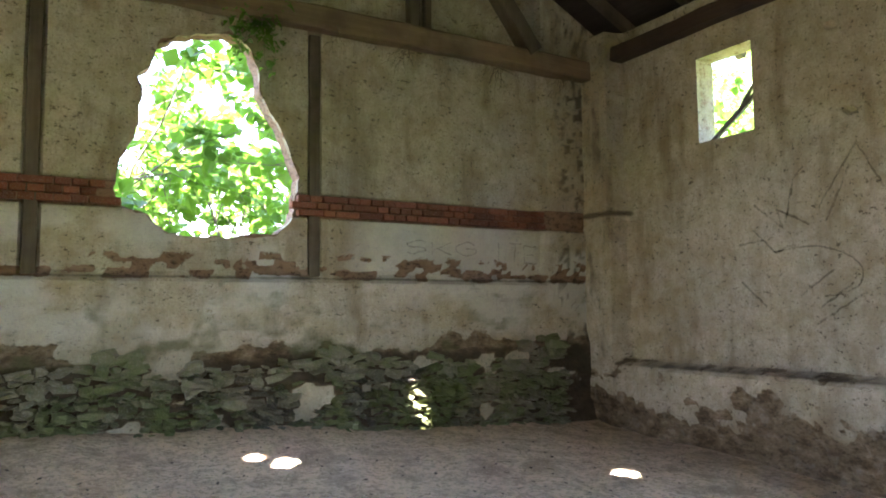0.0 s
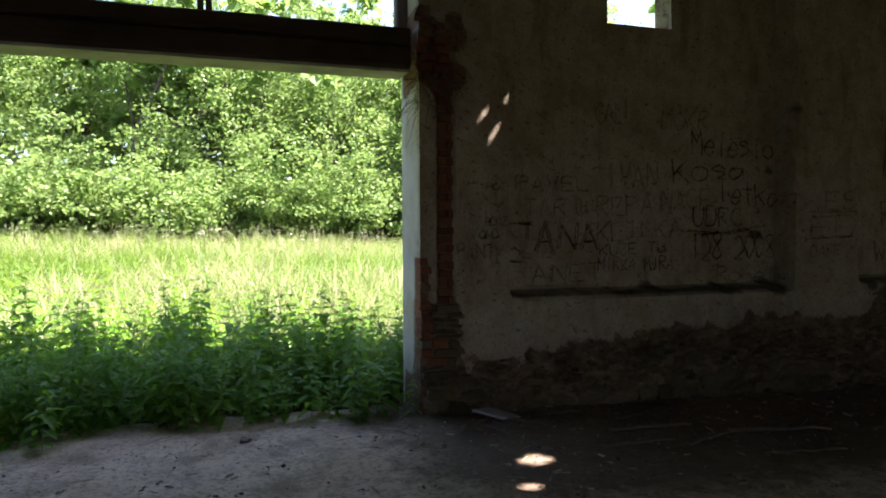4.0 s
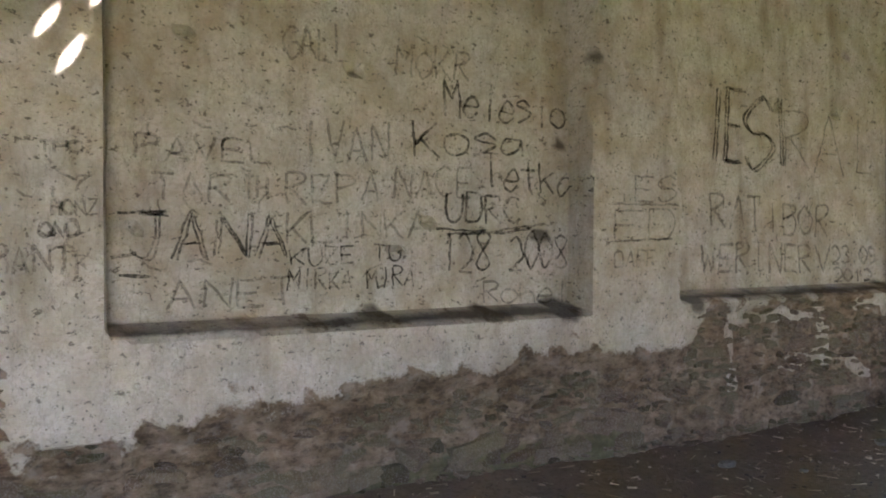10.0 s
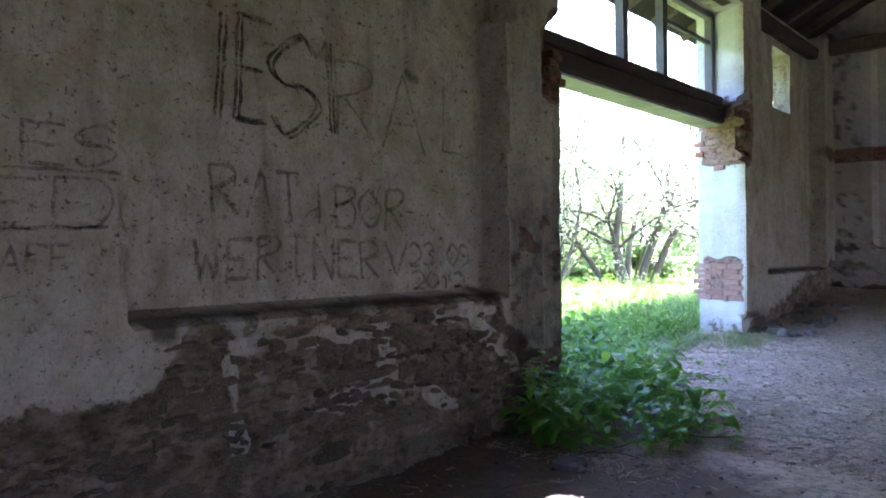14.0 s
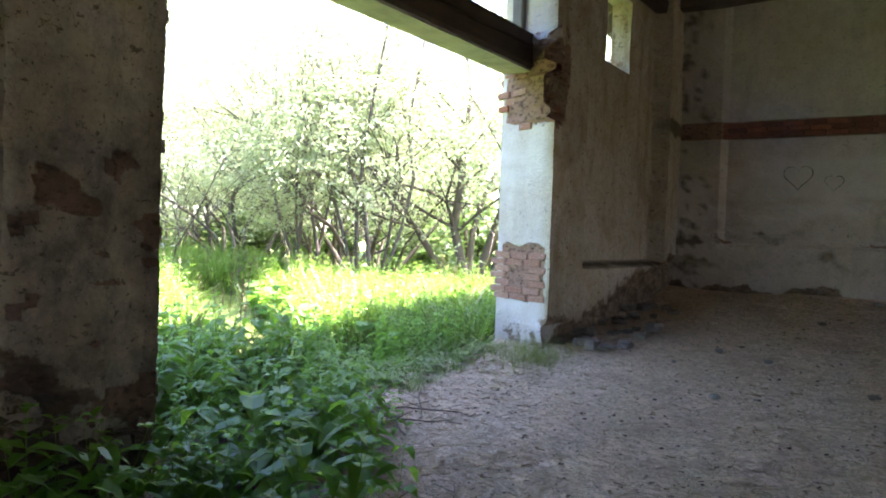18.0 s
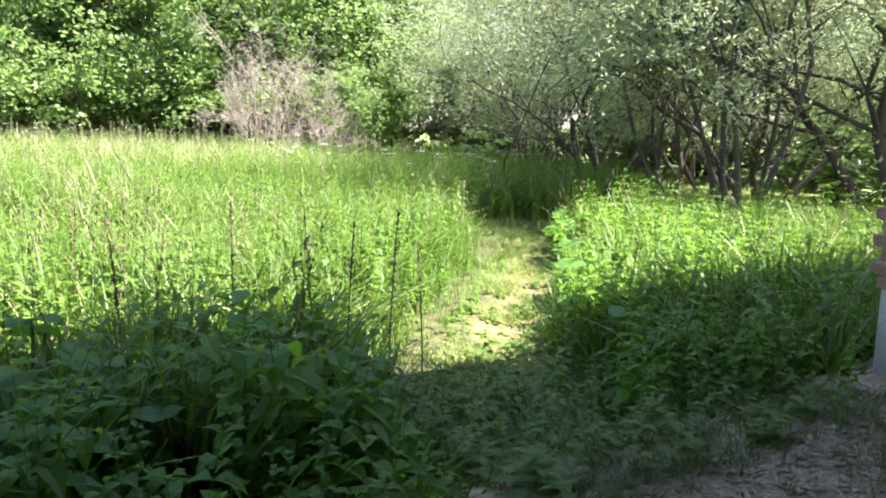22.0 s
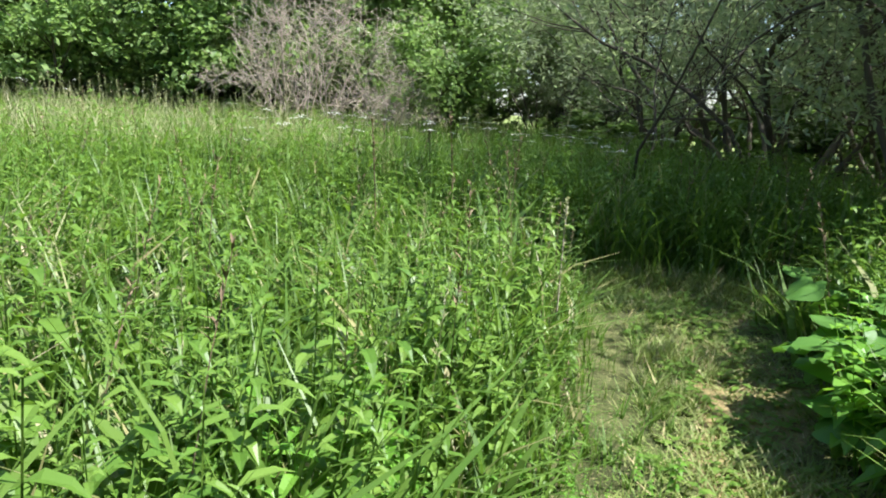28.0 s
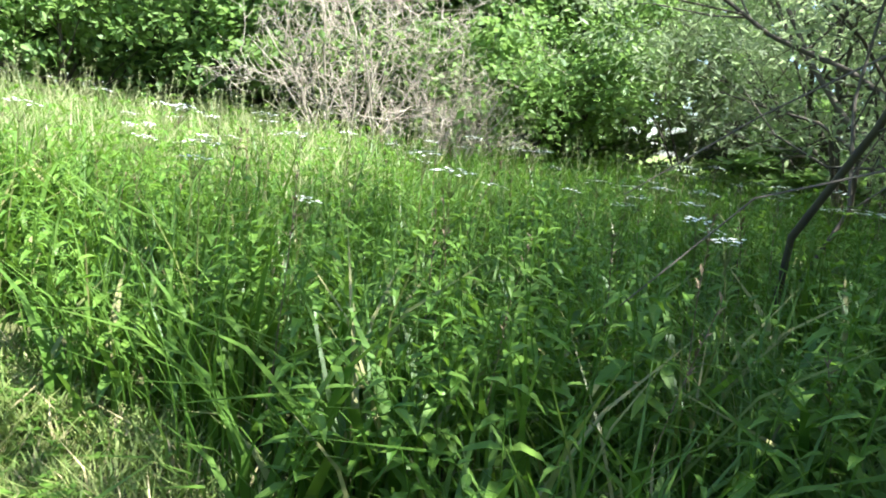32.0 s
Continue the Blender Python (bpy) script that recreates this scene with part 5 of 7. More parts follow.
stuff("nettle_bed", nettles, P, (0.62 + 0.2 * vn(P[:, 0], P[:, 1], 36)) * (0.7 + 0.5 * vn(P[:, 0] * 3, P[:, 1] * 3, 88)), NETTLE, "nettles beside the brick pier and the track", "nettles", 16)
P = sow(7.4, 9.0, -10.8, -2.0, 16, 17)
stuff("nettle_bed", nettles, P, 0.8 + 0 * P[:, 0], NETTLE, "nettles along the foot of the barn wall", "nettles", 17)
P = sow(8.0, 20, -22, -9.5, 2.4, 18, NEAR)
stuff("seed_stalks", [seed_stalk(260 + k, 1.0) for k in range(6)], P, 1.12 * lush(P[:, 0], P[:, 1]), SEEDHEAD, "thin dark stalks with brown seed heads", "stalks", 18, 0.1)
P = sow(20, 27, -21, 10, 3.2, 19)
stuff("seed_stalks", [seed_stalk(270 + k, 1.0, 0.22) for k in range(5)], P, 1.2 * lush(P[:, 0], P[:, 1]), GRASS_PALE, "pale plumed grass stalks at the meadow's edge", "stalks", 20, 0.08)
P = sow(7.9, 10.2, -13.6, -10.5, 5, 23, NEAR)
stuff("seed_stalks", [seed_stalk(265 + k, 1.0, 0.18) for k in range(6)], P, 1.2 * lush(P[:, 0], P[:, 1]), SEEDHEAD, "thin dark stalks with seed heads in the barn's shade", "stalks", 23, 0.1)
P = np.concatenate([sow(13.3, 15.0, -16.9, -15.6, 12, 25, NEAR), sow(14.4, 16.2, -20.6, -18.9, 3, 26, NEAR), sow(9.5, 13.0, -15.6, -13.0, 2.5, 27, NEAR)])
stuff("seed_stalks", [seed_stalk(275 + k, 1.0, 0.26) for k in range(5)], P, 0.95 * lush(P[:, 0], P[:, 1]), GRASS_PALE, "pale feathery grass panicles beside the track", "stalks", 27, 0.16)


def tall_weed(at, h, seed, stem_mat, head_mat, label):
    """A bare upright weed stalk with a few leaves and a knotted seed head."""
    e = empty("tall_weed", label, "weed", "tall weeds", at=at)
    rg = random.Random(seed)
    line = lambda u: np.array([0.05 * h * u * u * math.cos(seed), 0.05 * h * u * u * math.sin(seed), h * u])
    v, f = tube([line(k / 6) for k in range(7)], 0.0075, 0.003, 6)
    piece("stem", raw_mesh("stem", v, [f], stem_mat, shade=True), e)
    for k in range(7):
        u, a = 0.3 + 0.09 * k, k * 2.2 + seed
        v, f = long_leaf(line(u), (math.cos(a), math.sin(a), 0.5), 0.15 - 0.012 * k, 0.04, 0.6)
        piece("leaf", raw_mesh("leaf", v, [f], HERB), e)
    bits = []
    for k in range(46):
        u, a = 0.72 + 0.28 * rg.random(), rg.uniform(0, 6.28)
        bits.append(leaf(rg, line(u), (math.cos(a), math.sin(a), rg.uniform(0.3, 1.4)), rg.uniform(0.02, 0.05), 0.014, 0.1))
    v, f = weld(bits)
    tagged(piece("seed_head", raw_mesh("seed_head", v, [f], head_mat), e), kind="stuff")
    return e


for k, (x, y, h) in enumerate([(15.46, -16.41, 1.35), (15.0, -15.7, 1.3), (13.6, -16.42, 1.0), (8.7, -13.5, 1.25), (8.3, -13.1, 1.2), (8.9, -12.6, 1.3), (8.5, -12.0, 1.15), (9.1, -13.9, 1.0), (7.9, -11.5, 1.2)]):
    pale_ = k == 2
    tall_weed((x, y, float(sheet_z(x, y)) - 0.02), h, k + 1, DEADWOOD if pale_ else SEEDHEAD, GRASS_PALE if pale_ else SEEDHEAD, "bleached bare weed stalk standing by the track" if pale_ else "tall dark weed stalk with brown seed heads")
# trodden track: short yellowed grass
P = sow(6.6, 19.5, -21.0, -13, 420, 21, lambda x, y: (track_gap(x, y) < 0.2) & (x > 6.75) & (fbm(x * 1.6, y * 1.6, 38, 3) > np.interp(x, [7, 9, 12, 14], [0.3, 0.5, 0.5, 0.2])), -9)
stuff("track_grass", [tuft(280 + k, 6, 1.0, 0.01, 0.035, (0.04, 0.14), 2) for k in range(5)], P, (0.04 + 0.13 * vn(P[:, 0] * 2.2, P[:, 1] * 2.2, 37) ** 1.5) * (1 + 0.25 * smooth(13, 14.5, P[:, 0])), SHORT, "short trodden yellowish grass on the track", "grass", 21, 0.45, False)


P = sow(7.0, 19.0, -21.0, -13, 40, 22, lambda x, y: (track_gap(x, y) < 0.15) & (x > 7.1), -9)
stuff("track_herbs", [nettle(290 + k, 0.3, 4, 0.09, 0.5, False) for k in range(4)], P, 0.2 + 0.3 * vn(P[:, 0] * 2, P[:, 1] * 2, 39), HERB, "small flat weeds on the trodden track", "weeds", 22, 0.2, False)


P = sow(6.5, 8.7, -15.4, -13.4, 300, 24, lambda x, y: x > np.interp(y, [-15.3, -14.8, -14.1, -13.5], [6.66, 6.78, 6.76, 6.7]) + 0.3 * (vn(y * 3, x * 3, 92) - 0.5), -9, gate_z)
P[:, 2] = np.where(P[:, 0] < 7.35, floor_z(P[:, 0], P[:, 1]) - 0.12 * smooth(7.0, 7.4, P[:, 0]) - 0.01, P[:, 2])
stuff("gate_grass", [tuft(285 + k, 6, 1.0, 0.007, 0.04, (0.1, 0.3), 2) for k in range(4)], P, 0.06 + 0.2 * vn(P[:, 0] * 3, P[:, 1] * 3, 40) * np.clip(P[:, 0] - 6.4, 0.2, 1.0), GRASS, "short green grass creeping over the gateway's sill", "grass", 24, 0.4, False)
P = sow(6.8, 9.0, -15.3, -13.4, 42, 28, lambda x, y: x > np.interp(y, [-15.3, -14.8, -14.1, -13.5], [6.78, 6.9, 6.86, 6.8]) + 0.3 * (vn(y * 3, x * 3, 93) - 0.5), -9, gate_z)
P[:, 2] = np.where(P[:, 0] < 7.35, floor_z(P[:, 0], P[:, 1]) - 0.12 * smooth(7.0, 7.4, P[:, 0]) - 0.01, P[:, 2])
stuff("gate_weeds", [nettle(296 + k, 0.5, 5, 0.11, 0.5, False) for k in range(4)], P, 0.3 + 0.5 * vn(P[:, 0] * 2.4, P[:, 1] * 2.4, 94) * smooth(6.8, 7.6, P[:, 0]), HERB, "low leafy weeds over the gateway's sill", "weeds", 28, 0.25, False)
P = np.concatenate([sow(6.8, 8.3, -15.38, -14.5, 34, 29, lambda x, y: x > np.interp(y, [-15.3, -14.9, -14.5], [6.82, 7.1, 7.5]), -9, gate_z), sow(7.1, 9.2, -14.1, -13.3, 30, 30, lambda x, y: y > np.interp(x, [6.96, 7.44, 8.0, 8.6, 9.1], [-13.4, -13.7, -13.95, -14.15, -14.25]), -9, gate_z)])
stuff("nettle_bed", nettles, P, np.interp(P[:, 0], [6.8, 7.2, 7.6, 9.0], [0.36, 0.52, 0.66, 0.8]) * (0.65 + 0.6 * vn(P[:, 0] * 3, P[:, 1] * 3, 95)), NETTLE, "dark green nettles crowding both sides of the sill", "nettles", 29)


# umbels, each a plant of its own
def umbel_plant(at, h, r, seed):
    e = empty("umbel_flower", "white flat-topped wild umbel flower among the grass", "flower", "white umbels", at=at)
    s, f = umbel(seed, h, r)
    piece("stalk", raw_mesh("stalk", s[0], [s[1]], STEM), e)
    piece("flower_head", raw_mesh("flower_head", f[0], [f[1]], UMBEL), e)
    return e


proto = [umbel_plant((18.0 + k * 0.8, -18.6 - k * 0.5, float(sheet_z(18.0 + k * 0.8, -18.6 - k * 0.5))), 0.95 + 0.06 * k, 0.06 + 0.01 * k, k) for k in range(4)]
rng = random.Random(5)
for k in range(180):
    if k < 70:
        x, y = rng.uniform(16.4, 21), rng.uniform(-20.5, -14.5)
    else:
        x, y = rng.uniform(21.5, 26.5), rng.uniform(-12, 9)
    if track_gap(np.array([x]), np.array([y]))[0] < 0.2:
        continue
    copy_thing(proto[k % 4], pose(x, y, float(sheet_z(x, y)) - 0.02, rng.uniform(-6, 6), rng.uniform(-6, 6), rng.uniform(0, 360)))


# butterbur: large round leaves on stalks, each plant a thing
def round_leaf(seed, size):
    """A heart-shaped, waved leaf, hinged at the stalk."""
    rng = random.Random(seed)
    V, F, n = [np.array([0, 0, 0])], [], 22
    for ring, q in enumerate((0.5, 1.0)):
        for k in range(n):
            a = 2 * math.pi * k / n
            notch = 1 - 0.75 * max(0, math.cos(a - math.pi)) ** 8
            r = size * q * notch * (1 + 0.07 * math.sin(5 * a + seed) + 0.05 * (k % 2)) * (0.85 + 0.15 * math.cos(a))
            V.append(np.array([r * math.cos(a) + size * 0.3 * q, r * math.sin(a), -0.10 * size * q * q + size * 0.13 * math.sin(3 * a + seed) * q + size * 0.05 * (k % 2) * q + rng.gauss(0, 0.01 * size)]))
    for k in range(n):
        p, q = 1 + k, 1 + (k + 1) % n
        F.append((0, p, q))
        F += [(p, p + n, q + n), (p, q + n, q)]
    return np.array(V), np.array(F)


def butterbur(at, seed, count, size, height):
    e = empty("butterbur_plant", "butterbur with large round green leaves beside the track", "butterbur", "butterbur plants", at=at)
    rng = random.Random(seed)
    for k in range(count):
        a = rng.uniform(0, 6.28)
        h, r = height * rng.uniform(0.6, 1.1), rng.uniform(0.06, 0.34)
        tip = np.array([r * math.cos(a), r * math.sin(a), h])
        v, f = round_leaf(seed * 10 + k, size * rng.uniform(0.7, 1.15))
        m = np.array((Matrix.Rotation(a, 3, "Z") @ Matrix.Rotation(rng.uniform(-0.1, 0.7), 3, "Y")))
        blade_ = piece("leaf", raw_mesh("leaf", v @ m.T + tip, [f], BUTTERBUR, shade=True), e)
        s = tube([(0, 0, 0), tuple(tip * (0.6, 0.6, 0.5)), tuple(tip)], 0.009, 0.006, 5)
        piece("leaf_stalk", raw_mesh("leaf_stalk", s[0], [s[1]], STEM), blade_)
    return e


for k, (x, y, n, s, h) in enumerate([(7.7, -12.2, 6, 0.15, 0.68), (8.2, -11.6, 6, 0.15, 0.75), (8.3, -12.7, 6, 0.14, 0.66), (7.4, -11.4, 5, 0.16, 0.7),
                                     (9.2, -15.6, 6, 0.17, 0.6), (9.9, -15.95, 6, 0.17, 0.6), (10.6, -16.6, 5, 0.17, 0.7), (8.4, -15.3, 5, 0.16, 0.5), (12.65, -17.6, 8, 0.19, 0.5), (13.2, -18.1, 8, 0.18, 0.55), (12.3, -17.4, 7, 0.17, 0.45), (13.0, -17.85, 6, 0.19, 0.62), (14.0, -18.8, 5, 0.16, 0.5),
                                     (16.3, -18.6, 5, 0.12, 0.3), (16.9, -17.5, 5, 0.11, 0.28), (17.4, -16.9, 4, 0.11, 0.28)]):
    butterbur((x, y, float(sheet_z(x, y)) - 0.02), k + 1, n, s, h)


# ---- trees ----
def limbs(seed, height, stems, lean, forks, thick, droop=0.0, arch=0.05):
    """Stems that fork twice into boughs and twigs. Returns polylines (points, r0, r1, order)."""
    rng = np.random.RandomState(seed)
    out = []

    def grow(p, d, length, r, order):
        n = (6, 4, 3, 2)[order]
        pts = [p]
        for k in range(n):
            d = d + rng.normal(0, 0.17 + 0.05 * order, 3) + np.array([0, 0, (arch, 0.05, -droop, -droop)[order]])
            d = d / np.linalg.norm(d)
            p = p + d * length / n
            pts.append(p)
        r1 = r * (0.35 if order < 2 else 0.3)
        out.append((np.array(pts), r, r1, order))
        if order >= 3:
            return
        for _ in range(forks[order]):
            u = rng.uniform(0.3 if order == 0 else 0.2, 1.0)
            i = min(int(u * n), n - 1)
            q = pts[i] + (pts[i + 1] - pts[i]) * (u * n - i)
            a = rng.normal(0, 1, 3)
            a -= a @ d * d
            a /= np.linalg.norm(a)
            nd = d * 0.65 + a * 0.8 + np.array([0, 0, 0.15])
            grow(q, nd / np.linalg.norm(nd), length * rng.uniform(0.38, 0.6), max(0.006, r * (1 - 0.6 * u) * 0.5), order + 1)

    for k in range(stems):
        a = 2 * math.pi * (k + rng.uniform(-0.3, 0.3)) / stems
        d = np.array([lean * math.cos(a), lean * math.sin(a), 1.0])
        grow(np.array([0.12 * math.cos(a), 0.12 * math.sin(a), -0.25]), d / np.linalg.norm(d), height * rng.uniform(0.6, 0.85), thick * rng.uniform(0.7, 1.1), 0)
    return out


def crown(seed, parts, count, length, width, spread, low=0.0, droop=0.3, from_order=2, spray=26, clump=0.17, vase=0.0):
    """Leaves hung in loose sprays along the twigs, with gaps between them."""
    rng = np.random.RandomState(seed + 7)
    tw = [p for p in parts if p[3] >= from_order]
    m = max(1, count // spray)
    pick = rng.randint(0, len(tw), m)
    u = rng.uniform(0.2, 1.0, m)
    S = np.zeros((m, 3))
    for i, (p, _, _, _) in enumerate(tw):
        ids = np.nonzero(pick == i)[0]
        if len(ids):
            s = u[ids] * (len(p) - 1)
            k = np.minimum(s.astype(int), len(p) - 2)
            S[ids] = p[k] + (p[k + 1] - p[k]) * (s - k)[:, None]
    S += rng.normal(0, spread * 0.8, (m, 3))
    size = rng.uniform(0.6, 1.5, m)
    own = rng.randint(0, m, count)
    C = S[own] + rng.normal(0, clump, (count, 3)) * size[own][:, None] * (1.0, 1.0, 0.55)
    ok = C[:, 2] > low + vase * np.clip(np.hypot(C[:, 0], C[:, 1]) - 1.5, 0, 9)
    C = C[ok]
    n = len(C)
    d = rng.normal(0, 1, (n, 3))
    d[:, 2] = d[:, 2] * 0.6 - droop
    d /= np.linalg.norm(d, axis=1)[:, None]
    side = np.cross(d, rng.normal(0, 0.55, (n, 3)) + (0, 0, 1.0))
    side /= np.linalg.norm(side, axis=1)[:, None] + 1e-9
    L = (length * rng.uniform(0.65, 1.25, n))[:, None]
    Wd = width / length * L * 0.5
    nrm = np.cross(side, d)
    mid = C + d * L * 0.45
    V = np.stack([C, mid - side * Wd + nrm * Wd * 0.3, C + d * L, mid + side * Wd + nrm * Wd * 0.3], 1).reshape(-1, 3)
    i = np.arange(n)[:, None] * 4
    return V, np.concatenate([i + (0, 1, 2), i + (0, 2, 3)])


def tree(name, label, category, group, seed, height, stems, lean, forks, thick, count, size, spread, leaf_mat, bark, at, low=0.0, droop=0.1, from_order=2, twigs=3, spray=26, clump=0.17, arch=0.05):
    e = empty(name, label, category, group, at=at)
    bits = limbs(seed, height, stems, lean, forks, thick, droop, arch)
    V, F = weld([tube(p, r0, r1, 6 if o == 0 else (4 if o == 1 else 3)) for p, r0, r1, o in bits if o < twigs])
    if not count:
        V, F = weld([tube(p, r0, r1, 5) for p, r0, r1, o in bits if o < 1])
        for p, r0, r1, o in bits:
            if o == 1:
                v, f = tube(p, r0, r1, 4)
                piece("branch", raw_mesh("branch", v, [f], bark, shade=True), e)
        v, f = weld([tube(p, r0, r1, 3) for p, r0, r1, o in bits if 1 < o < twigs])
        tagged(piece("twig_mass", raw_mesh("twig_mass", v, [f], bark, shade=True), e), kind="stuff")
    piece("trunk", raw_mesh("trunk", V, [F], bark, shade=True), e)
    if count:
        V, F = crown(seed, bits, count, *size, spread, low, 0.3, from_order, spray, clump, 0.55 if arch > 0.06 else 0.0)
        piece("crown", raw_mesh("crown", V, [F], leaf_mat), e)
    return e


def ground_at(x, y, sink=0.05):
    return (x, y, float(land_z(x, y)) - sink)


WL, WC, WG = "multi-stemmed willow with silvery green leaves at the meadow's edge", "willow", "willows"
tree("willow_tree", "large forked willow with silvery leaves behind the gateway", WC, WG, 17, 10.0, 5, 0.3, (9, 7, 4), 0.13, 28000, (0.13, 0.036), 0.4, WILLOW, BARK, ground_at(12.6, -24.1), 0.9, arch=0.03)
w2 = tree("willow_tree", WL, WC, WG, 12, 9.0, 6, 0.75, (7, 6, 4), 0.075, 24000, (0.13, 0.036), 0.3, WILLOW, BARK, ground_at(23.46, -25.6), 0.4, arch=0.1)
w3 = tree("willow_tree", WL, WC, WG, 13, 8.2, 6, 0.85, (7, 6, 4), 0.08, 24000, (0.135, 0.037), 0.32, WILLOW, BARK, ground_at(27.5, -26.5), 0.3, arch=0.1)
# an added tree, placed so that its crown shades track and bank
w4 = tree("willow_tree", "tall close-grown willow added to shade the track", WC, WG, 14, 9.4, 5, 0.22, (8, 7, 4), 0.06, 12500, (0.15, 0.05), 0.36, WILLOW, BARK, ground_at(13.8, -21.8), 2.9)
copy_thing(w4, pose(*ground_at(16.7, -22.6), 0, 0, 230))
for src, x, y, rz in ((w2, 18.6, -26.0, 70), (w3, 16.2, -24.8, 130), (w3, 20.4, -23.9, 20), (w2, 22.6, -29.0, 260), (w3, 8.8, -27.0, 40)):
    copy_thing(src, pose(*ground_at(x, y), 0, 0, rz))
for src, x, y, rz, wide, tall in ((w3, 34.7, -22.7, 120, 0.55, 1.0), (w2, 25.5, -24.7, 150, 0.7, 1.25), (w3, 30.8, -24.2, 310, 0.45, 0.7), (w2, 15.5, -29.5, 200, 0.85, 1.4), (w3, 20.0, -30.5, 80, 0.9, 1.7), (w2, 25.5, -32.0, 20, 0.95, 1.6), (w3, 30.5, -29.0, 250, 0.85, 1.7), (w2, 11.0, -31.5, 330, 0.9, 1.5)):
    copy_thing(src, pose(*ground_at(x, y), 0, 0, rz) @ Matrix.Diagonal((wide, wide, tall, 1)))
tree("willow_tree", "slender leaning willow beside the bend of the track", WC, WG, 19, 5.6, 2, 0.38, (5, 5, 3), 0.022, 1800, (0.13, 0.036), 0.3, WILLOW, BARK, ground_at(18.24, -19.45), 2.3)
TL, TC, TG = "broad-leaved tree in the wood behind the meadow", "tree", "wood edge"
b1 = tree("broadleaf_tree", TL, TC, TG, 21, 12.0, 2, 0.2, (13, 7, 4), 0.17, 36000, (0.15, 0.11), 0.62, BROAD, BARK, ground_at(31.5, 2.0), 0.4, twigs=2, spray=42, clump=0.3)
b2 = tree("broadleaf_tree", TL, TC, TG, 22, 10.0, 3, 0.3, (11, 7, 4), 0.13, 33000, (0.15, 0.11), 0.6, BROAD, BARK, ground_at(32.5, -6.0), 0.3, twigs=2, spray=42, clump=0.3)
b3 = tree("broadleaf_bush", "dense green bush along the edge of the meadow", "bush", "bushes", 23, 4.6, 7, 0.55, (6, 5, 3), 0.05, 11000, (0.16, 0.11), 0.4, BROAD, BARK, ground_at(28.3, -11.0), 0.1, twigs=2, spray=32, clump=0.2)
thicket = tree("broadleaf_bush", "dark green thicket behind the willows", "bush", "bushes", 25, 5.2, 7, 0.5, (6, 5, 3), 0.05, 2600, (0.36, 0.25), 0.4, BROAD, BARK, ground_at(22.0, -34.0), 0.1, twigs=2)
far = tree("broadleaf_tree", "distant tree deep in the wood", TC, TG, 24, 12.0, 3, 0.25, (9, 5, 3), 0.16, 3400, (0.6, 0.45), 0.6, BROAD, BARK, ground_at(38.5, -2.0), 0.5, twigs=2)
for k, (src, x, y) in enumerate([(b2, 32.4, -21.4), (b1, 37.0, -24.5), (b2, 31.0, -12.5), (b1, 34.5, -15.5), (b2, 32, 8.5), (far, 34.5, -10.5), (b1, 31, 14.5), (far, 35.5, -1.5), (far, 33.5, 20), (far, 38, 6), (far, 39, -13), (far, 38, 14), (far, 36, -20), (far, 40, -24), (far, 33, 26), (far, 30, 32), (far, 45, 4), (far, 46, -8), (far, 41, -6), (far, 36, 10), (far, 38, -31), (far, 27, -44), (far, 16, -46), (far, 4, -44), (far, 44, -20), (b2, 33.5, -19.5)]):
    copy_thing(src, pose(*ground_at(x, y), 0, 0, 77 * k + 31))
for k, (x, y) in enumerate([(28.8, -7.6), (29.3, -4.2), (28.9, -1.0), (29.4, 2.2), (29.0, 5.5), (29.6, 9.0), (28.8, 12.5), (29.5, 16.5), (29.8, -14.0), (29.4, -19.6), (31.2, -8.9), (30.6, -17.3), (26.5, -31), (20, -36), (13, -38), (33, -26), (35, -18), (9, -36), (30, -33), (24.5, -37), (36.5, -22), (37, -29), (17, -40)]):
    copy_thing(b3 if y > -23 and x < 32 else thicket, pose(*ground_at(x, y), 0, 0, 53 * k + 10))
for k in range(17):
    x, y = 31.6 + 0.9 * math.sin(k * 2.3), -21.0 + 2.5 * k
    copy_thing(b3, pose(*ground_at(x, y), 0, 0, 91 * k) @ Matrix.Diagonal((1.0, 1.0, 0.9 + 0.2 * math.sin(k * 1.7), 1)))
for k, (x, y) in enumerate([(28.5, -25.5), (19.0, -31.5), (15.5, -31.0), (12.0, -31.0), (31.5, -28.0), (17.2, -28.8), (33.5, -23.0), (9.0, -30.5), (26.5, -29.6), (24.0, -31.5), (29.6, -29.8), (21.4, -32.6), (32.0, -26.0), (28.0, -33.5)]):
    copy_thing(thicket, pose(*ground_at(x, y), 0, 0, 67 * k) @ Matrix.Diagonal((0.75, 0.75, 0.42, 1)))
dead = tree("dead_shrub", "leafless bleached shrub with dense grey-brown twigs", "dead shrub", "dead shrubs", 31, 4.1, 13, 0.55, (6, 5, 4), 0.032, 0, (0, 0), 0, None, DEADWOOD, ground_at(27.0, -16.5), droop=0.0, twigs=4)
copy_thing(dead, pose(*ground_at(26.4, -18.2), 0, 0, 140) @ Matrix.Diagonal((0.62, 0.62, 0.6, 1)))
y1 = tree("young_tree", "leafy young tree close behind the breached wall", "tree", "young trees", 41, 6.0, 3, 0.25, (9, 5, 3), 0.05, 1900, (0.22, 0.19), 0.34, YOUNG, BARK, (1.2, 11.2, -0.2), 0.3)
for x, y, rz in ((3.6, 12.4, 100), (-0.9, 13.4, 200), (2.6, 15.0, 300), (5.2, 14.2, 40)):
    copy_thing(y1, pose(x, y, -0.2, 0, 0, rz))
copy_thing(y1, pose(12.2, 8.6, -0.2, 0, 0, 150))
copy_thing(b1, pose(17, 16, -0.2, 0, 0, 10))

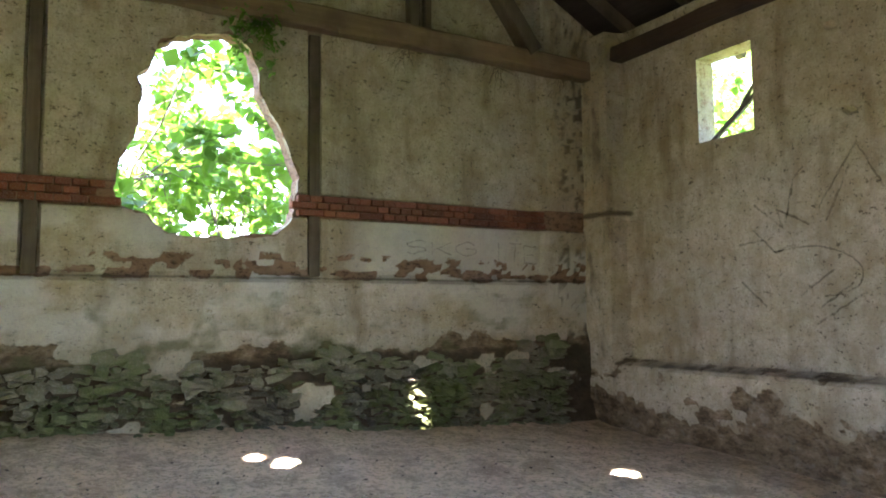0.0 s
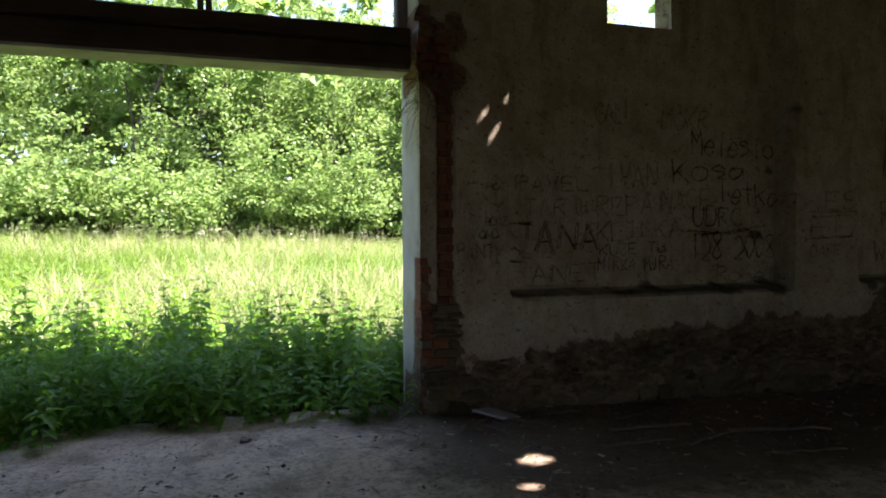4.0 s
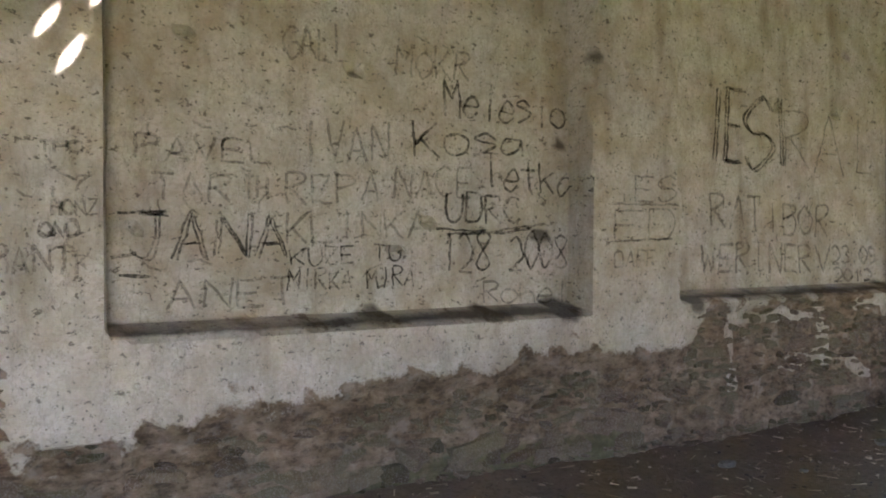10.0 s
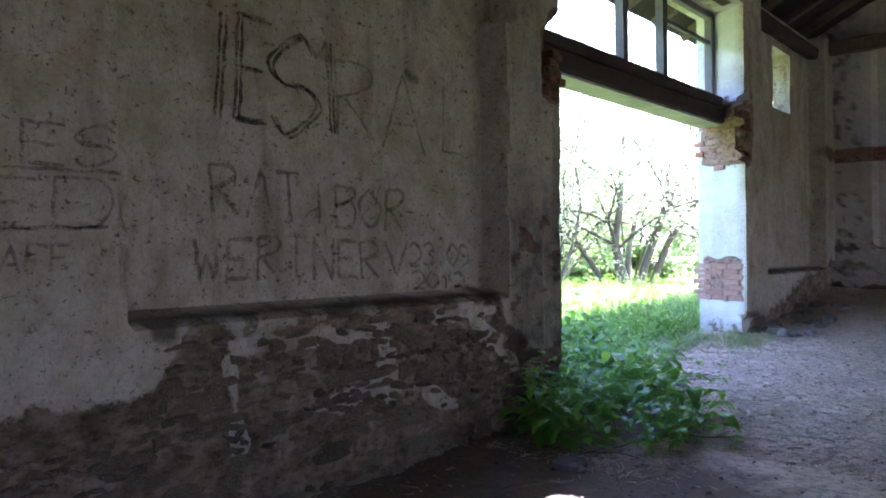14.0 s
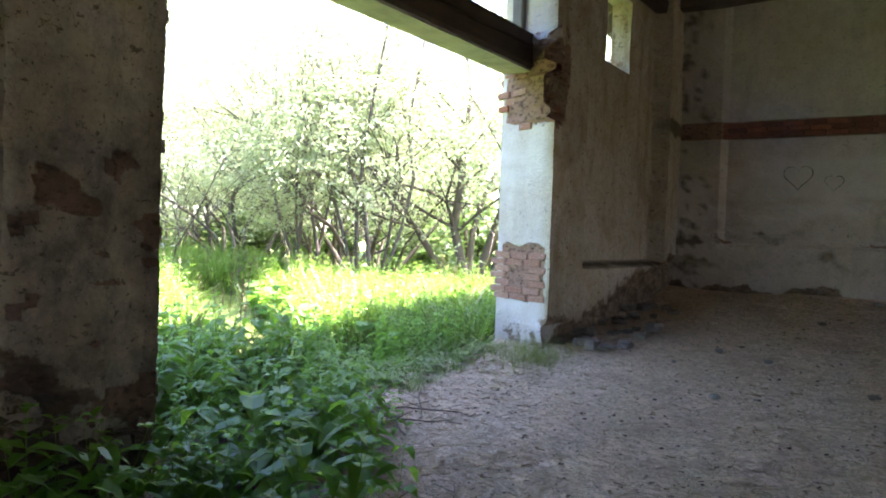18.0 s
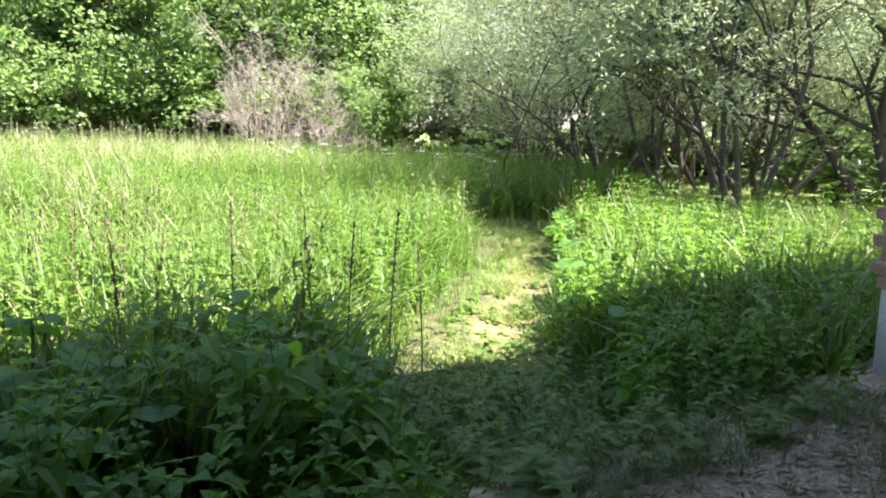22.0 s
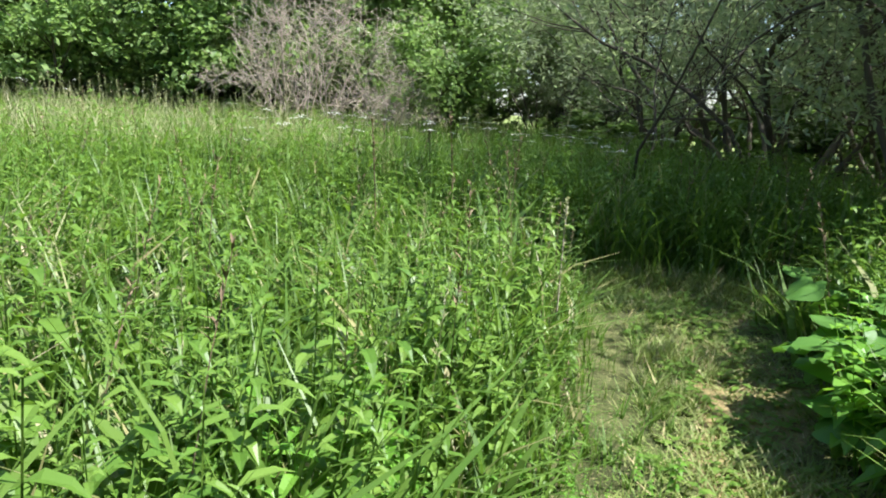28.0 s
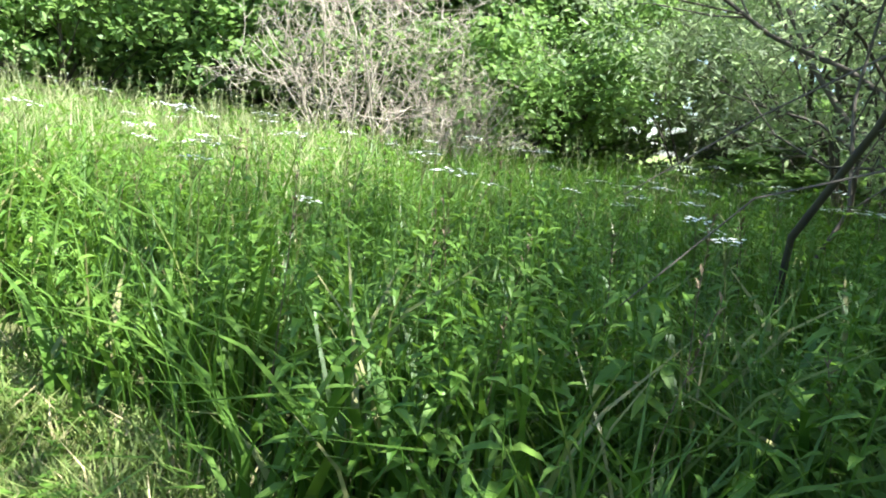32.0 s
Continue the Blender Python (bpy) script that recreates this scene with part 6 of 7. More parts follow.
# ---- ivy in the breach ----
ivy = empty("ivy", "green ivy hanging over the breach in the gable wall", "ivy")
rng = random.Random(9)
vines, leaves_ = [], []
for k in range(9):
    p = np.array([1.95 + 0.035 * k + rng.gauss(0, 0.05), NORTH_IN - 0.02 + rng.uniform(-0.06, 0.1), 4.95 + rng.uniform(-0.1, 0.3)])
    pts = [p]
    for _ in range(8):
        p = p + np.array([rng.gauss(0, 0.04), rng.gauss(0, 0.03), -rng.uniform(0.06, 0.17)])
        pts.append(p)
        for _ in range(5):
            a = rng.uniform(0, 6.28)
            leaves_.append(leaf(rng, p + np.array([rng.gauss(0, 0.05), -abs(rng.gauss(0, 0.05)), rng.gauss(0, 0.04)]), (math.cos(a), math.sin(a) - 0.4, -0.4), rng.uniform(0.06, 0.1), rng.uniform(0.06, 0.09), 0.3))
    vines.append(tube(pts, 0.005, 0.002, 3))
V, F = weld(vines)
piece("vines", raw_mesh("vines", V, [F], TWIG), ivy)
V, F = weld(leaves_)
piece("leaves", raw_mesh("leaves", V, [F], YOUNG), ivy)


# ---- straw and roots hanging from ledges ----
def hanging_wisp(x, y, z, size, drop, n, seed, label):
    """A tangle of straw, roots and cobweb that hangs from a ledge."""
    rg, bits = random.Random(seed), []
    for _ in range(n):
        p = np.array([x + rg.gauss(0, size * 0.25), y + rg.gauss(0, size), z + rg.gauss(0, size * 0.5)])
        pts, d = [p], np.array([rg.gauss(0, 0.5), rg.gauss(0, 0.8), rg.uniform(-0.6, 0.3)])
        for _ in range(4):
            d = d + np.array([rg.gauss(0, 0.25), rg.gauss(0, 0.35), -0.35])
            p = p + d / np.linalg.norm(d) * drop * rg.uniform(0.12, 0.3)
            pts.append(p)
        bits.append(tube(pts, rg.uniform(0.002, 0.005), 0.0015, 3))
    v, f = weld(bits)
    return tagged(new("hanging_straw", raw_mesh("hanging_straw", v, [f], TWIG)), label, "straw tangle", "straw tangles", "")


for k, (x, y, z, size, drop, n) in enumerate([(6.38, -2.15, 2.75, 0.1, 0.35, 70), (6.42, -2.02, 2.6, 0.06, 0.45, 30), (3.68, 7.06, 4.4, 0.12, 0.28, 26), (4.94, 7.06, 4.42, 0.1, 0.35, 30), (5.9, 7.05, 4.4, 0.14, 0.3, 30), (6.4, -15.55, 2.85, 0.08, 0.3, 34), (2.85, 7.06, 4.45, 0.1, 0.2, 16)]):
    hanging_wisp(x, y, z, size, drop, n, 50 + k, "tangle of dry straw and roots hanging from " + ("the torn brickwork" if x > 6 else "the tie beam"))


# ---- writing on the plaster ----
# Letters as pen strokes on a grid four wide and six high; "~" marks a rounded stroke.
GLYPHS = {"A": "00 26 40/12 32", "B": "00 06/~06 36 45 34 03/~03 34 42 30 00", "C": "~45 26 04 02 20 41", "D": "00 06/~06 36 44 42 30 00", "E": "46 06 00 40/03 33", "F": "46 06 00/03 33", "G": "~45 26 04 02 20 41 43 23", "H": "00 06/40 46/03 43", "I": "20 26",
          "J": "16 46/~36 32 20 01", "K": "06 00/46 02/13 40", "L": "06 00 40", "M": "00 06 23 46 40", "N": "00 06 40 46", "O": "~26 04 02 20 42 44 26", "P": "00 06/~06 36 45 34 03", "R": "00 06/~06 36 45 34 03/13 40", "S": "~45 36 15 04 13 33 42 31 10 01", "T": "06 46/20 26",
          "U": "~06 02 10 30 42 46", "V": "06 20 46", "W": "06 10 24 30 46", "Z": "06 46 00 40", "|": "20 26", "0": "~26 04 02 20 42 44 26", "1": "14 26 20", "2": "~05 26 44 42 00/00 40", "3": "~05 26 45 23/~23 42 20 01", "8": "~23 05 26 45 23 01 20 41 23", "9": "~43 23 05 26 45 43 41 10", ".": "20 21",
          "a": "~43 13 01 10 31 43/43 40", "e": "~02 42 34 13 01 20 41", "h": "00 06/~02 23 42 40", "i": "20 24/25 26", "k": "06 00/44 02/13 40", "l": "20 26", "o": "~24 03 01 20 41 43 24", "s": "~43 24 03 42 31 00", "t": "26 21 30/04 44"}


def rounded(pts, steps=4):
    """A smooth line through the points."""
    P = [pts[0], *pts, pts[-1]]
    out = []
    for a, b, c, d in zip(P, P[1:], P[2:], P[3:]):
        for k in range(steps):
            t = k / steps
            out.append(0.5 * (2 * b + (c - a) * t + (2 * a - 5 * b + 4 * c - d) * t * t + (3 * b - a - 3 * c + d) * t ** 3))
    return out + [pts[-1]]


def ribbon(pts, width, seed):
    """A pressed stroke along (u, v) points: broader and thinner by turns, a little unsteady."""
    fine = [pts[0]]
    for a, b in zip(pts, pts[1:]):
        n = max(1, int(np.hypot(*(b - a)) / 0.03))
        fine += [a + (b - a) * k / n for k in range(1, n + 1)]
    P = np.array(fine)
    P = P + np.stack([vn(P[:, 0] * 21, P[:, 1] * 21, seed) - 0.5, vn(P[:, 0] * 19, P[:, 1] * 19, seed + 1) - 0.5], 1) * 0.016
    d = np.gradient(P, axis=0)
    d /= np.linalg.norm(d, axis=1)[:, None] + 1e-9
    w = (width * (0.35 + 0.35 * vn(np.arange(len(P)) * 0.6, np.full(len(P), seed * 0.7), seed)))[:, None]
    side = np.stack([-d[:, 1], d[:, 0]], 1) * w
    V = np.stack([P - side, P + side], 1).reshape(-1, 2)
    i = np.arange(len(P) - 1)[:, None] * 2
    return V, i + (0, 1, 3, 2)


def on_wall(V, wall):
    """Points (along, up) laid on the face of a wall."""
    if wall == "east":
        return np.stack([east_front(V[:, 0], V[:, 1]) - 0.006, V[:, 0], V[:, 1]], 1)
    return np.stack([V[:, 0], 0 * V[:, 0] + NORTH_IN + 0.05, V[:, 1]], 1)


def drawn(name, lines_, width, wall, mat, parent, seed):
    """Strokes given in metres on the wall, joined into one sign."""
    VV, FF, n = [], [], 0
    for k, pts in enumerate(lines_):
        v, f = ribbon([np.array(p, float) for p in pts], width, seed + 5 * k)
        VV.append(v)
        FF.append(f + n)
        n += len(v)
    return piece(name, raw_mesh(name, on_wall(np.concatenate(VV), wall), [np.concatenate(FF)], mat), parent)


def graffito(text, y, z, width, height, tilt, mat, wall="east", passes=1, thick=0.016):
    """Words scrawled by hand in charcoal, letter by letter."""
    word = empty("wall_writing", f"scrawled word '{text}' in charcoal on the plaster wall", "writing", "wall writing")
    rg = random.Random(len(text) * 7 + int(abs(y) * 100))
    step = width / (len(text) * 1.3 - 0.3)
    for k, ch in enumerate(text):
        if ch == " ":
            continue
        u0, base, lean = k * 1.3 * step, rg.uniform(-0.04, 0.04) * height, rg.uniform(-0.08, 0.08)
        tall = height * rg.uniform(0.9, 1.08)
        rows = []
        for again in range(passes):
            off = again * thick * 1.8
            for stroke in GLYPHS[ch].split("/"):
                pts = [np.array((int(p[0]) / 4 * step, int(p[1]) / 6 * tall)) for p in stroke.lstrip("~").split()]
                if stroke[0] == "~":
                    pts = rounded(pts)
                rows.append([((-1 if wall == "east" else 1) * (u0 + p[0] + lean * p[1] + off) + y, z + base + p[1] + tilt * u0 - off * 0.4) for p in pts])
        drawn("letter", rows, thick, wall, mat, word, int(abs(y) * 50) + k)
    return word


for text, y, z, w, h, tilt in [("Kosa", -4.74, 1.96, 0.87, 0.25, 0.06), ("Tetka", -5.29, 1.76, 0.76, 0.25, -0.06), ("UDRC", -4.97, 1.52, 0.63, 0.2, 0.0), ("128 2008", -4.95, 1.18, 1.06, 0.26, 0.01), ("Melesio", -4.97, 2.25, 1.02, 0.25, -0.02), ("KUZE TU", -3.88, 1.24, 0.75, 0.11, 0.02), ("MIRKA MIRA", -3.86, 1.08, 0.87, 0.13, 0.0)]:
    graffito(text, y, z, w, h, tilt, COAL, thick=0.018 if h > 0.15 else 0.012)
graffito("JANA", -2.95, 1.29, 0.89, 0.27, 0.0, COAL, passes=2, thick=0.013)
for text, y, z, w, h, tilt in [("PAVEL", -2.99, 1.85, 0.77, 0.13, 0.02), ("IVAN", -3.95, 1.89, 0.59, 0.24, 0.04), ("TAR", -3.08, 1.62, 0.43, 0.16, 0.0), ("TH", -3.6, 1.65, 0.13, 0.13, 0.0), ("REPA", -3.86, 1.62, 0.61, 0.18, 0.05), ("NACE", -4.59, 1.67, 0.59, 0.21, 0.05), ("KLINKA", -3.85, 1.38, 0.97, 0.18, 0.04), ("ANET", -3.16, 0.99, 0.75, 0.17, 0.0), ("MOKR", -4.6, 2.48, 0.56, 0.2, 0.05), ("GALL", -3.84, 2.52, 0.43, 0.22, 0.05), ("Rohel", -5.28, 0.95, 0.75, 0.15, -0.05)]:
    graffito(text, y, z, w, h, tilt, FAINT, thick=0.017)
for text, y, z, w, h, twice in [("|", -7.56, 2.07, 0.06, 0.68, 2), ("E", -7.72, 2.08, 0.2, 0.68, 2), ("S", -7.99, 2.0, 0.36, 0.68, 2), ("I", -8.42, 2.1, 0.08, 0.6, 2), ("R", -8.52, 2.06, 0.34, 0.56, 1), ("A", -8.95, 2.03, 0.43, 0.56, 1), ("L", -9.59, 2.08, 0.22, 0.52, 1)]:
    graffito(text, y, z, w, h, 0.0, COAL if twice == 2 else FAINT, passes=twice, thick=0.021)
for text, y, z, w, h, tilt in [("RATIBOR", -7.57, 1.5, 1.57, 0.29, -0.06), ("WERTNER", -7.45, 1.11, 1.43, 0.26, -0.01), ("V", -8.95, 1.1, 0.24, 0.25, 0.0), ("23.09", -9.21, 1.16, 0.67, 0.17, 0.0), ("2012", -9.23, 0.99, 0.59, 0.13, 0.0)]:
    graffito(text, y, z, w, h, tilt, FAINT, thick=0.024)
for text, y, z, w, h, tilt in [("ED", -6.26, 1.4, 0.59, 0.24, 0.0), ("ES", -6.46, 1.69, 0.43, 0.2, -0.05), ("DAFF", -6.26, 1.19, 0.41, 0.12, 0.0), ("THC", -2.52, 1.84, 0.19, 0.06, 0.03), ("HONZ", -2.57, 1.52, 0.21, 0.08, 0.05), ("OND", -2.52, 1.41, 0.17, 0.08, 0.0), ("BANIK", -2.31, 1.23, 0.44, 0.13, 0.0), ("FITE", 3.2, 1.5, 0.3, 0.16, 0.0)]:
    graffito(text, y, z, w, h, tilt, FAINT, thick=0.016)
graffito("SKG", 3.81, 2.14, 0.9, 0.15, 0.0, PALE_MARK, "north")
graffito("ITE", 4.95, 2.08, 0.67, 0.22, 0.0, PALE_MARK, "north")


def scrawl(label, lines_, width, mat, seed):
    """Unreadable charcoal marks, each stroke its own."""
    sheet = empty("wall_scribble", label, "scribble", "wall writing")
    for k, pts in enumerate(lines_):
        drawn("stroke", [pts], width, "east", mat, sheet, seed + k)
    return sheet


scrawl("double charcoal line under a scrawled word", [[(-4.9, 1.47), (-5.3, 1.45), (-5.82, 1.51)], [(-4.98, 1.44), (-5.45, 1.44), (-5.7, 1.48)]], 0.016, COAL, 3)
scrawl("charcoal bars through a big scrawled letter", [[(-2.9, 1.55), (-3.16, 1.56)], [(-2.86, 1.3), (-3.0, 1.32)], [(-2.9, 1.2), (-3.1, 1.18)]], 0.018, COAL, 5)
scrawl("charcoal bars above and below two letters", [[(-6.2, 1.66), (-6.9, 1.67)], [(-6.22, 1.38), (-6.85, 1.4)], [(-6.35, 1.67), (-6.34, 1.75)]], 0.016, FAINT, 7)
scrawl("oval ring of charcoal on the pilaster", [rounded([np.array(p) for p in ((3.28, 1.6), (3.2, 1.72), (3.02, 1.75), (2.86, 1.68))])], 0.016, FAINT, 9)
scrawl("large zigzag charcoal strokes in the panel", [[(4.22, 2.45), (3.82, 3.01), (3.6, 2.56)], [(4.56, 2.38), (4.47, 2.76), (4.36, 2.87)], [(4.92, 2.56), (4.6, 2.28), (4.67, 2.48), (4.32, 2.3)], [(4.3, 1.33), (3.8, 1.63)], [(4.26, 1.48), (3.92, 1.72)], [(5.14, 2.15), (4.83, 2.19)], [(5.11, 1.77), (4.82, 1.51)], [(3.9, 2.8), (4.15, 2.31)], [(4.45, 1.6), (4.1, 1.85)], [(4.95, 2.3), (4.7, 2.05), (4.5, 2.12)]], 0.02, FAINT, 11)
scrawl("round charcoal loop in the panel", [rounded([np.array(p) for p in ((4.72, 2.06), (4.23, 2.08), (3.85, 1.89), (3.89, 1.67), (4.2, 1.6))])], 0.016, FAINT, 15)
rgs = random.Random(21)
for label, y0, y1, z0, z1, n in (("small charcoal scribbles on the pilaster", -2.72, -2.46, 1.3, 1.8, 9), ("criss-cross charcoal scribbles in the panel", -4.4, -2.95, 1.05, 2.1, 26), ("rubbed charcoal marks in the panel", -5.9, -4.6, 1.0, 1.9, 10), ("faint marks around the scrawled names", -9.6, -7.3, 1.05, 1.9, 12)):
    marks = []
    for _ in range(n):
        y, z, a, L = rgs.uniform(y0, y1), rgs.uniform(z0, z1), rgs.uniform(0, 3.1), rgs.uniform(0.04, 0.16)
        marks.append([(y, z), (y + 0.5 * L * math.cos(a), z + 0.5 * L * math.sin(a)), (y + L * math.cos(a + 0.3), z + L * math.sin(a + 0.3))])
    scrawl(label, marks, 0.013, FAINT, int(-y0 * 30))


def heart(x, z, size):
    """A charcoal heart outline on the far gable."""
    V, F = [], []
    for k in range(41):
        a = 2 * math.pi * k / 40
        hx, hz = 16 * math.sin(a) ** 3, 13 * math.cos(a) - 5 * math.cos(2 * a) - 2 * math.cos(3 * a) - math.cos(4 * a)
        for q in (1.0, 0.9):
            V.append((x - hx * q * size / 32, SOUTH_IN + 0.0, z + hz * q * size / 32))
        if k:
            F.append((2 * k - 2, 2 * k - 1, 2 * k + 1, 2 * k))
    V = np.array(V)
    V[:, 1] = gable_front(SOUTH_IN, -1, 0.6, S_BAND, (), 1.23)(V[:, 0], V[:, 2]) + 0.012
    return tagged(new("wall_drawing", raw_mesh("wall_drawing", V, [np.array(F)], COAL)), "heart drawn in charcoal on the gable wall", "drawing", "wall writing")


heart(4.7, 2.23, 0.4)
heart(4.24, 2.14, 0.25)

# ---- litter on the floor ----
def floor_stuff(name, half, boxes, length, mat, label, category, seed):
    rng = np.random.RandomState(seed)
    bits = []
    for x0, x1, y0, y1, m in boxes:
        x, y = rng.uniform(x0, x1, m), rng.uniform(y0, y1, m)
        z = floor_z(x, y)
        for i in range(m):
            a, L = rng.uniform(0, 6.28), length * rng.choice((0.3, 0.5, 0.7, 1.0, 1.5))
            d = np.array([math.cos(a), math.sin(a), rng.normal(0, 0.12)]) * L / 2
            s = np.array([-math.sin(a), math.cos(a), rng.normal(0, 0.4)]) * (half or 0.3 * L)
            c = np.array([x[i], y[i], z[i] + 0.008])
            bits.append(np.stack([c - d - s, c - d + s, c + d + s + (0, 0, 0.004), c + d - s]))
    V = np.concatenate(bits)
    return tagged(new(name, raw_mesh(name, V, [np.arange(len(V)).reshape(-1, 4)], mat)), label, category, kind="stuff")


floor_stuff("straw_litter", 0.0036, [(3.0, 6.9, -17.5, -10.5, 24000), (1.5, 6.3, -19.8, -17.5, 4000), (4.5, 6.8, -10.5, 5, 800), (0, 6, 2, 7, 3500), (6.0, 7.2, -15.3, -13.6, 1500), (4.8, 6.3, -12.4, -9.6, 3000)], 0.08, STRAW, "dry straw and chaff trodden into the floor", "straw", 3)
floor_stuff("chaff_litter", 0.0065, [(1.5, 6.9, -19.8, -10.5, 26000), (3.5, 6.4, -10.5, 3.0, 800)], 0.042, STRAW, "short pale chaff and broken stalks on the floor", "chaff", 4)
floor_stuff("dark_litter", 0, [(2.0, 6.8, -19.8, -10.2, 5200), (3.4, 6.3, -10.2, 4, 2600), (0, 6, 2, 7, 1500)], 0.021, CRUMB, "dark crumbs of soil, bark and leaves on the floor", "litter", 5)
rng = random.Random(12)


def stick(p, a, L, r, seed):
    rg = random.Random(seed)
    pts, q = [], np.array(p, float)
    for k in range(7):
        pts.append(q.copy())
        a += rg.gauss(0, 0.11)
        q = q + np.array([math.cos(a), math.sin(a), 0]) * L / 6
        q[2] = float(floor_z(q[0], q[1])) + r * 0.9 + 0.02 * abs(math.sin(k * 1.3))
    bits = [tube(pts, r, r * 0.5, 6)]
    for k in (2, 4):
        e = pts[k] + np.array([math.cos(a + 0.9), math.sin(a + 0.9), 0.15]) * L * 0.25
        bits.append(tube([pts[k], e], r * 0.5, r * 0.2, 4))
    V, F = weld(bits)
    return tagged(new("stick", raw_mesh("stick", V, [F], TWIG, shade=True)), "dry broken branch lying on the earth floor", "stick", "sticks")


for x, y, a, L, r in [(5.2, -3.0, -1.4, 0.7, 0.018), (5.05, -3.7, -1.2, 0.6, 0.02), (4.7, -4.2, -1.8, 0.6, 0.014), (6.1, -2.45, 2.2, 0.6, 0.012), (6.2, -2.9, -1.7, 0.5, 0.012), (6.1, -2.6, -0.6, 0.5, 0.01), (6.0, -11.2, -1.0, 0.9, 0.008), (6.2, -11.8, -1.3, 0.9, 0.008), (6.6, -12.9, -2.4, 0.8, 0.008), (6.4, -12.6, -2.6, 0.7, 0.007), (5.3, -9.3, 1.1, 0.5, 0.014), (5.9, -2.5, 3.0, 0.5, 0.013), (6.05, -2.35, -2.6, 0.6, 0.011), (5.75, -2.9, 0.6, 0.5, 0.012), (5.5, -3.3, -1.5, 0.8, 0.022), (5.3, -4.3, -1.7, 0.9, 0.024), (5.9, -3.6, -1.3, 0.6, 0.012), (5.95, -12.5, -0.6, 0.9, 0.01), (6.1, -12.9, -0.9, 0.8, 0.008), (5.9, -12.1, -0.4, 0.7, 0.008), (5.5, -10.2, -1.9, 0.7, 0.007), (5.3, -10.6, -2.4, 0.6, 0.006), (5.1, -10.9, -1.2, 0.8, 0.007), (5.6, -10.5, -0.7, 0.6, 0.006), (5.0, -11.4, -1.5, 0.6, 0.006), (5.7, -9.9, -2.8, 0.5, 0.008)]:
    stick((x, y, float(floor_z(x, y)) + r), a, L, r, int(abs(x * y) * 10))
for k, (x, y, a, L) in enumerate(((6.0, -2.25, -0.9, 0.5), (5.95, -2.5, 2.0, 0.4), (6.2, -2.75, -1.8, 0.5), (5.9, -2.7, 1.8, 0.45), (5.98, -2.8, -1.2, 0.5), (6.15, -2.3, 2.4, 0.3), (5.85, -2.5, -2.0, 0.34))):
    stick((x, y, float(floor_z(x, y)) + 0.012 + 0.006 * (k % 3)), a, L, 0.009 + 0.002 * (k % 3), 300 + k)


def rubble_stone(x, y, sx, sy, sz, seed, label, mat=RUBBLE, name="rubble_stone", group="rubble"):
    bm = lump_bm(sx, sy, sz, seed, 2, 0.17)
    me = bpy.data.meshes.new(name)
    bm.to_mesh(me)
    bm.free()
    me.materials.append(mat)
    ob = new(name, me)
    ob.matrix_basis = pose(x, y, float(floor_z(x, y)) + sz * 0.28, 0, 0, seed * 47)
    return tagged(ob, label, "stone", group)


bm = bmesh.new()
bmesh.ops.create_cube(bm, size=1.0)
for v in bm.verts:
    v.co = Vector((v.co.x * 0.29 + v.co.y * 0.05, v.co.y * (0.25 + 0.03 * v.co.x), v.co.z * 0.02))
bmesh.ops.bevel(bm, geom=bm.edges[:], offset=0.005, segments=1, affect="EDGES")
me = bpy.data.meshes.new("stone_slab")
bm.to_mesh(me)
bm.free()
me.materials.append(SLAB)
slab = new("stone_slab", me)
slab.matrix_basis = pose(6.16, -2.58, float(floor_z(6.16, -2.58)) + 0.05, 5, -8, 42)
tagged(slab, "pale flat stone slab lying tilted on twigs by the gateway", "stone", "slabs")
rubble_stone(5.5, -9.6, 0.2, 0.16, 0.08, 4, "half-buried stone on the floor beside the gateway", RUBBLE)
for k in range(86):
    if k < 70:
        y = -15.85 - 2.6 * rng.random() ** 1.6
        x = 6.5 - 0.8 * rng.random() ** 1.5
    else:
        x, y = rng.uniform(2.5, 6.2), rng.uniform(-19.8, -14.5)
    s = rng.uniform(0.04, 0.15) * (1.0 if k < 70 else 0.55)
    rubble_stone(x, y, s * rng.uniform(0.9, 1.6), s, s * rng.uniform(0.5, 0.9), 20 + k, "grey lump of broken mortar on the earth floor")
for k in range(14):
    x, y = rng.uniform(5.2, 6.3), rng.uniform(-9.5, 4.5)
    s = rng.uniform(0.03, 0.09)
    rubble_stone(x, y, s * 1.4, s, s * 0.6, 80 + k, "small clod of fallen plaster on the earth floor")
rg = np.random.RandomState(4)
tx, ty = rg.normal(6.3, 0.2, 240), rg.normal(-15.05, 0.25, 240)
stuff("dry_grass_tuft", [tuft(300 + k, 8, 1.0, 0.006, 0.03, (0.3, 1.0)) for k in range(3)], np.stack([tx, ty, floor_z(tx, ty) - 0.01], 1), 0.22 + 0 * tx, SHORT, "small tuft of yellow-green grass on the earth floor", "grass", 31, 0.2)

# ---- stones of the gable base and bricks laid bare ----
def stone_meshes(mat, n, seed, front=(0, -1, 0)):
    out = []
    for k in range(n):
        bm = lump_bm(1, 1, 1, seed + k, 1, 0.3)
        me = bpy.data.meshes.new("stone")
        bm.to_mesh(me)
        bm.free()
        me.materials.append(mat)
        out.append(me)
    return out


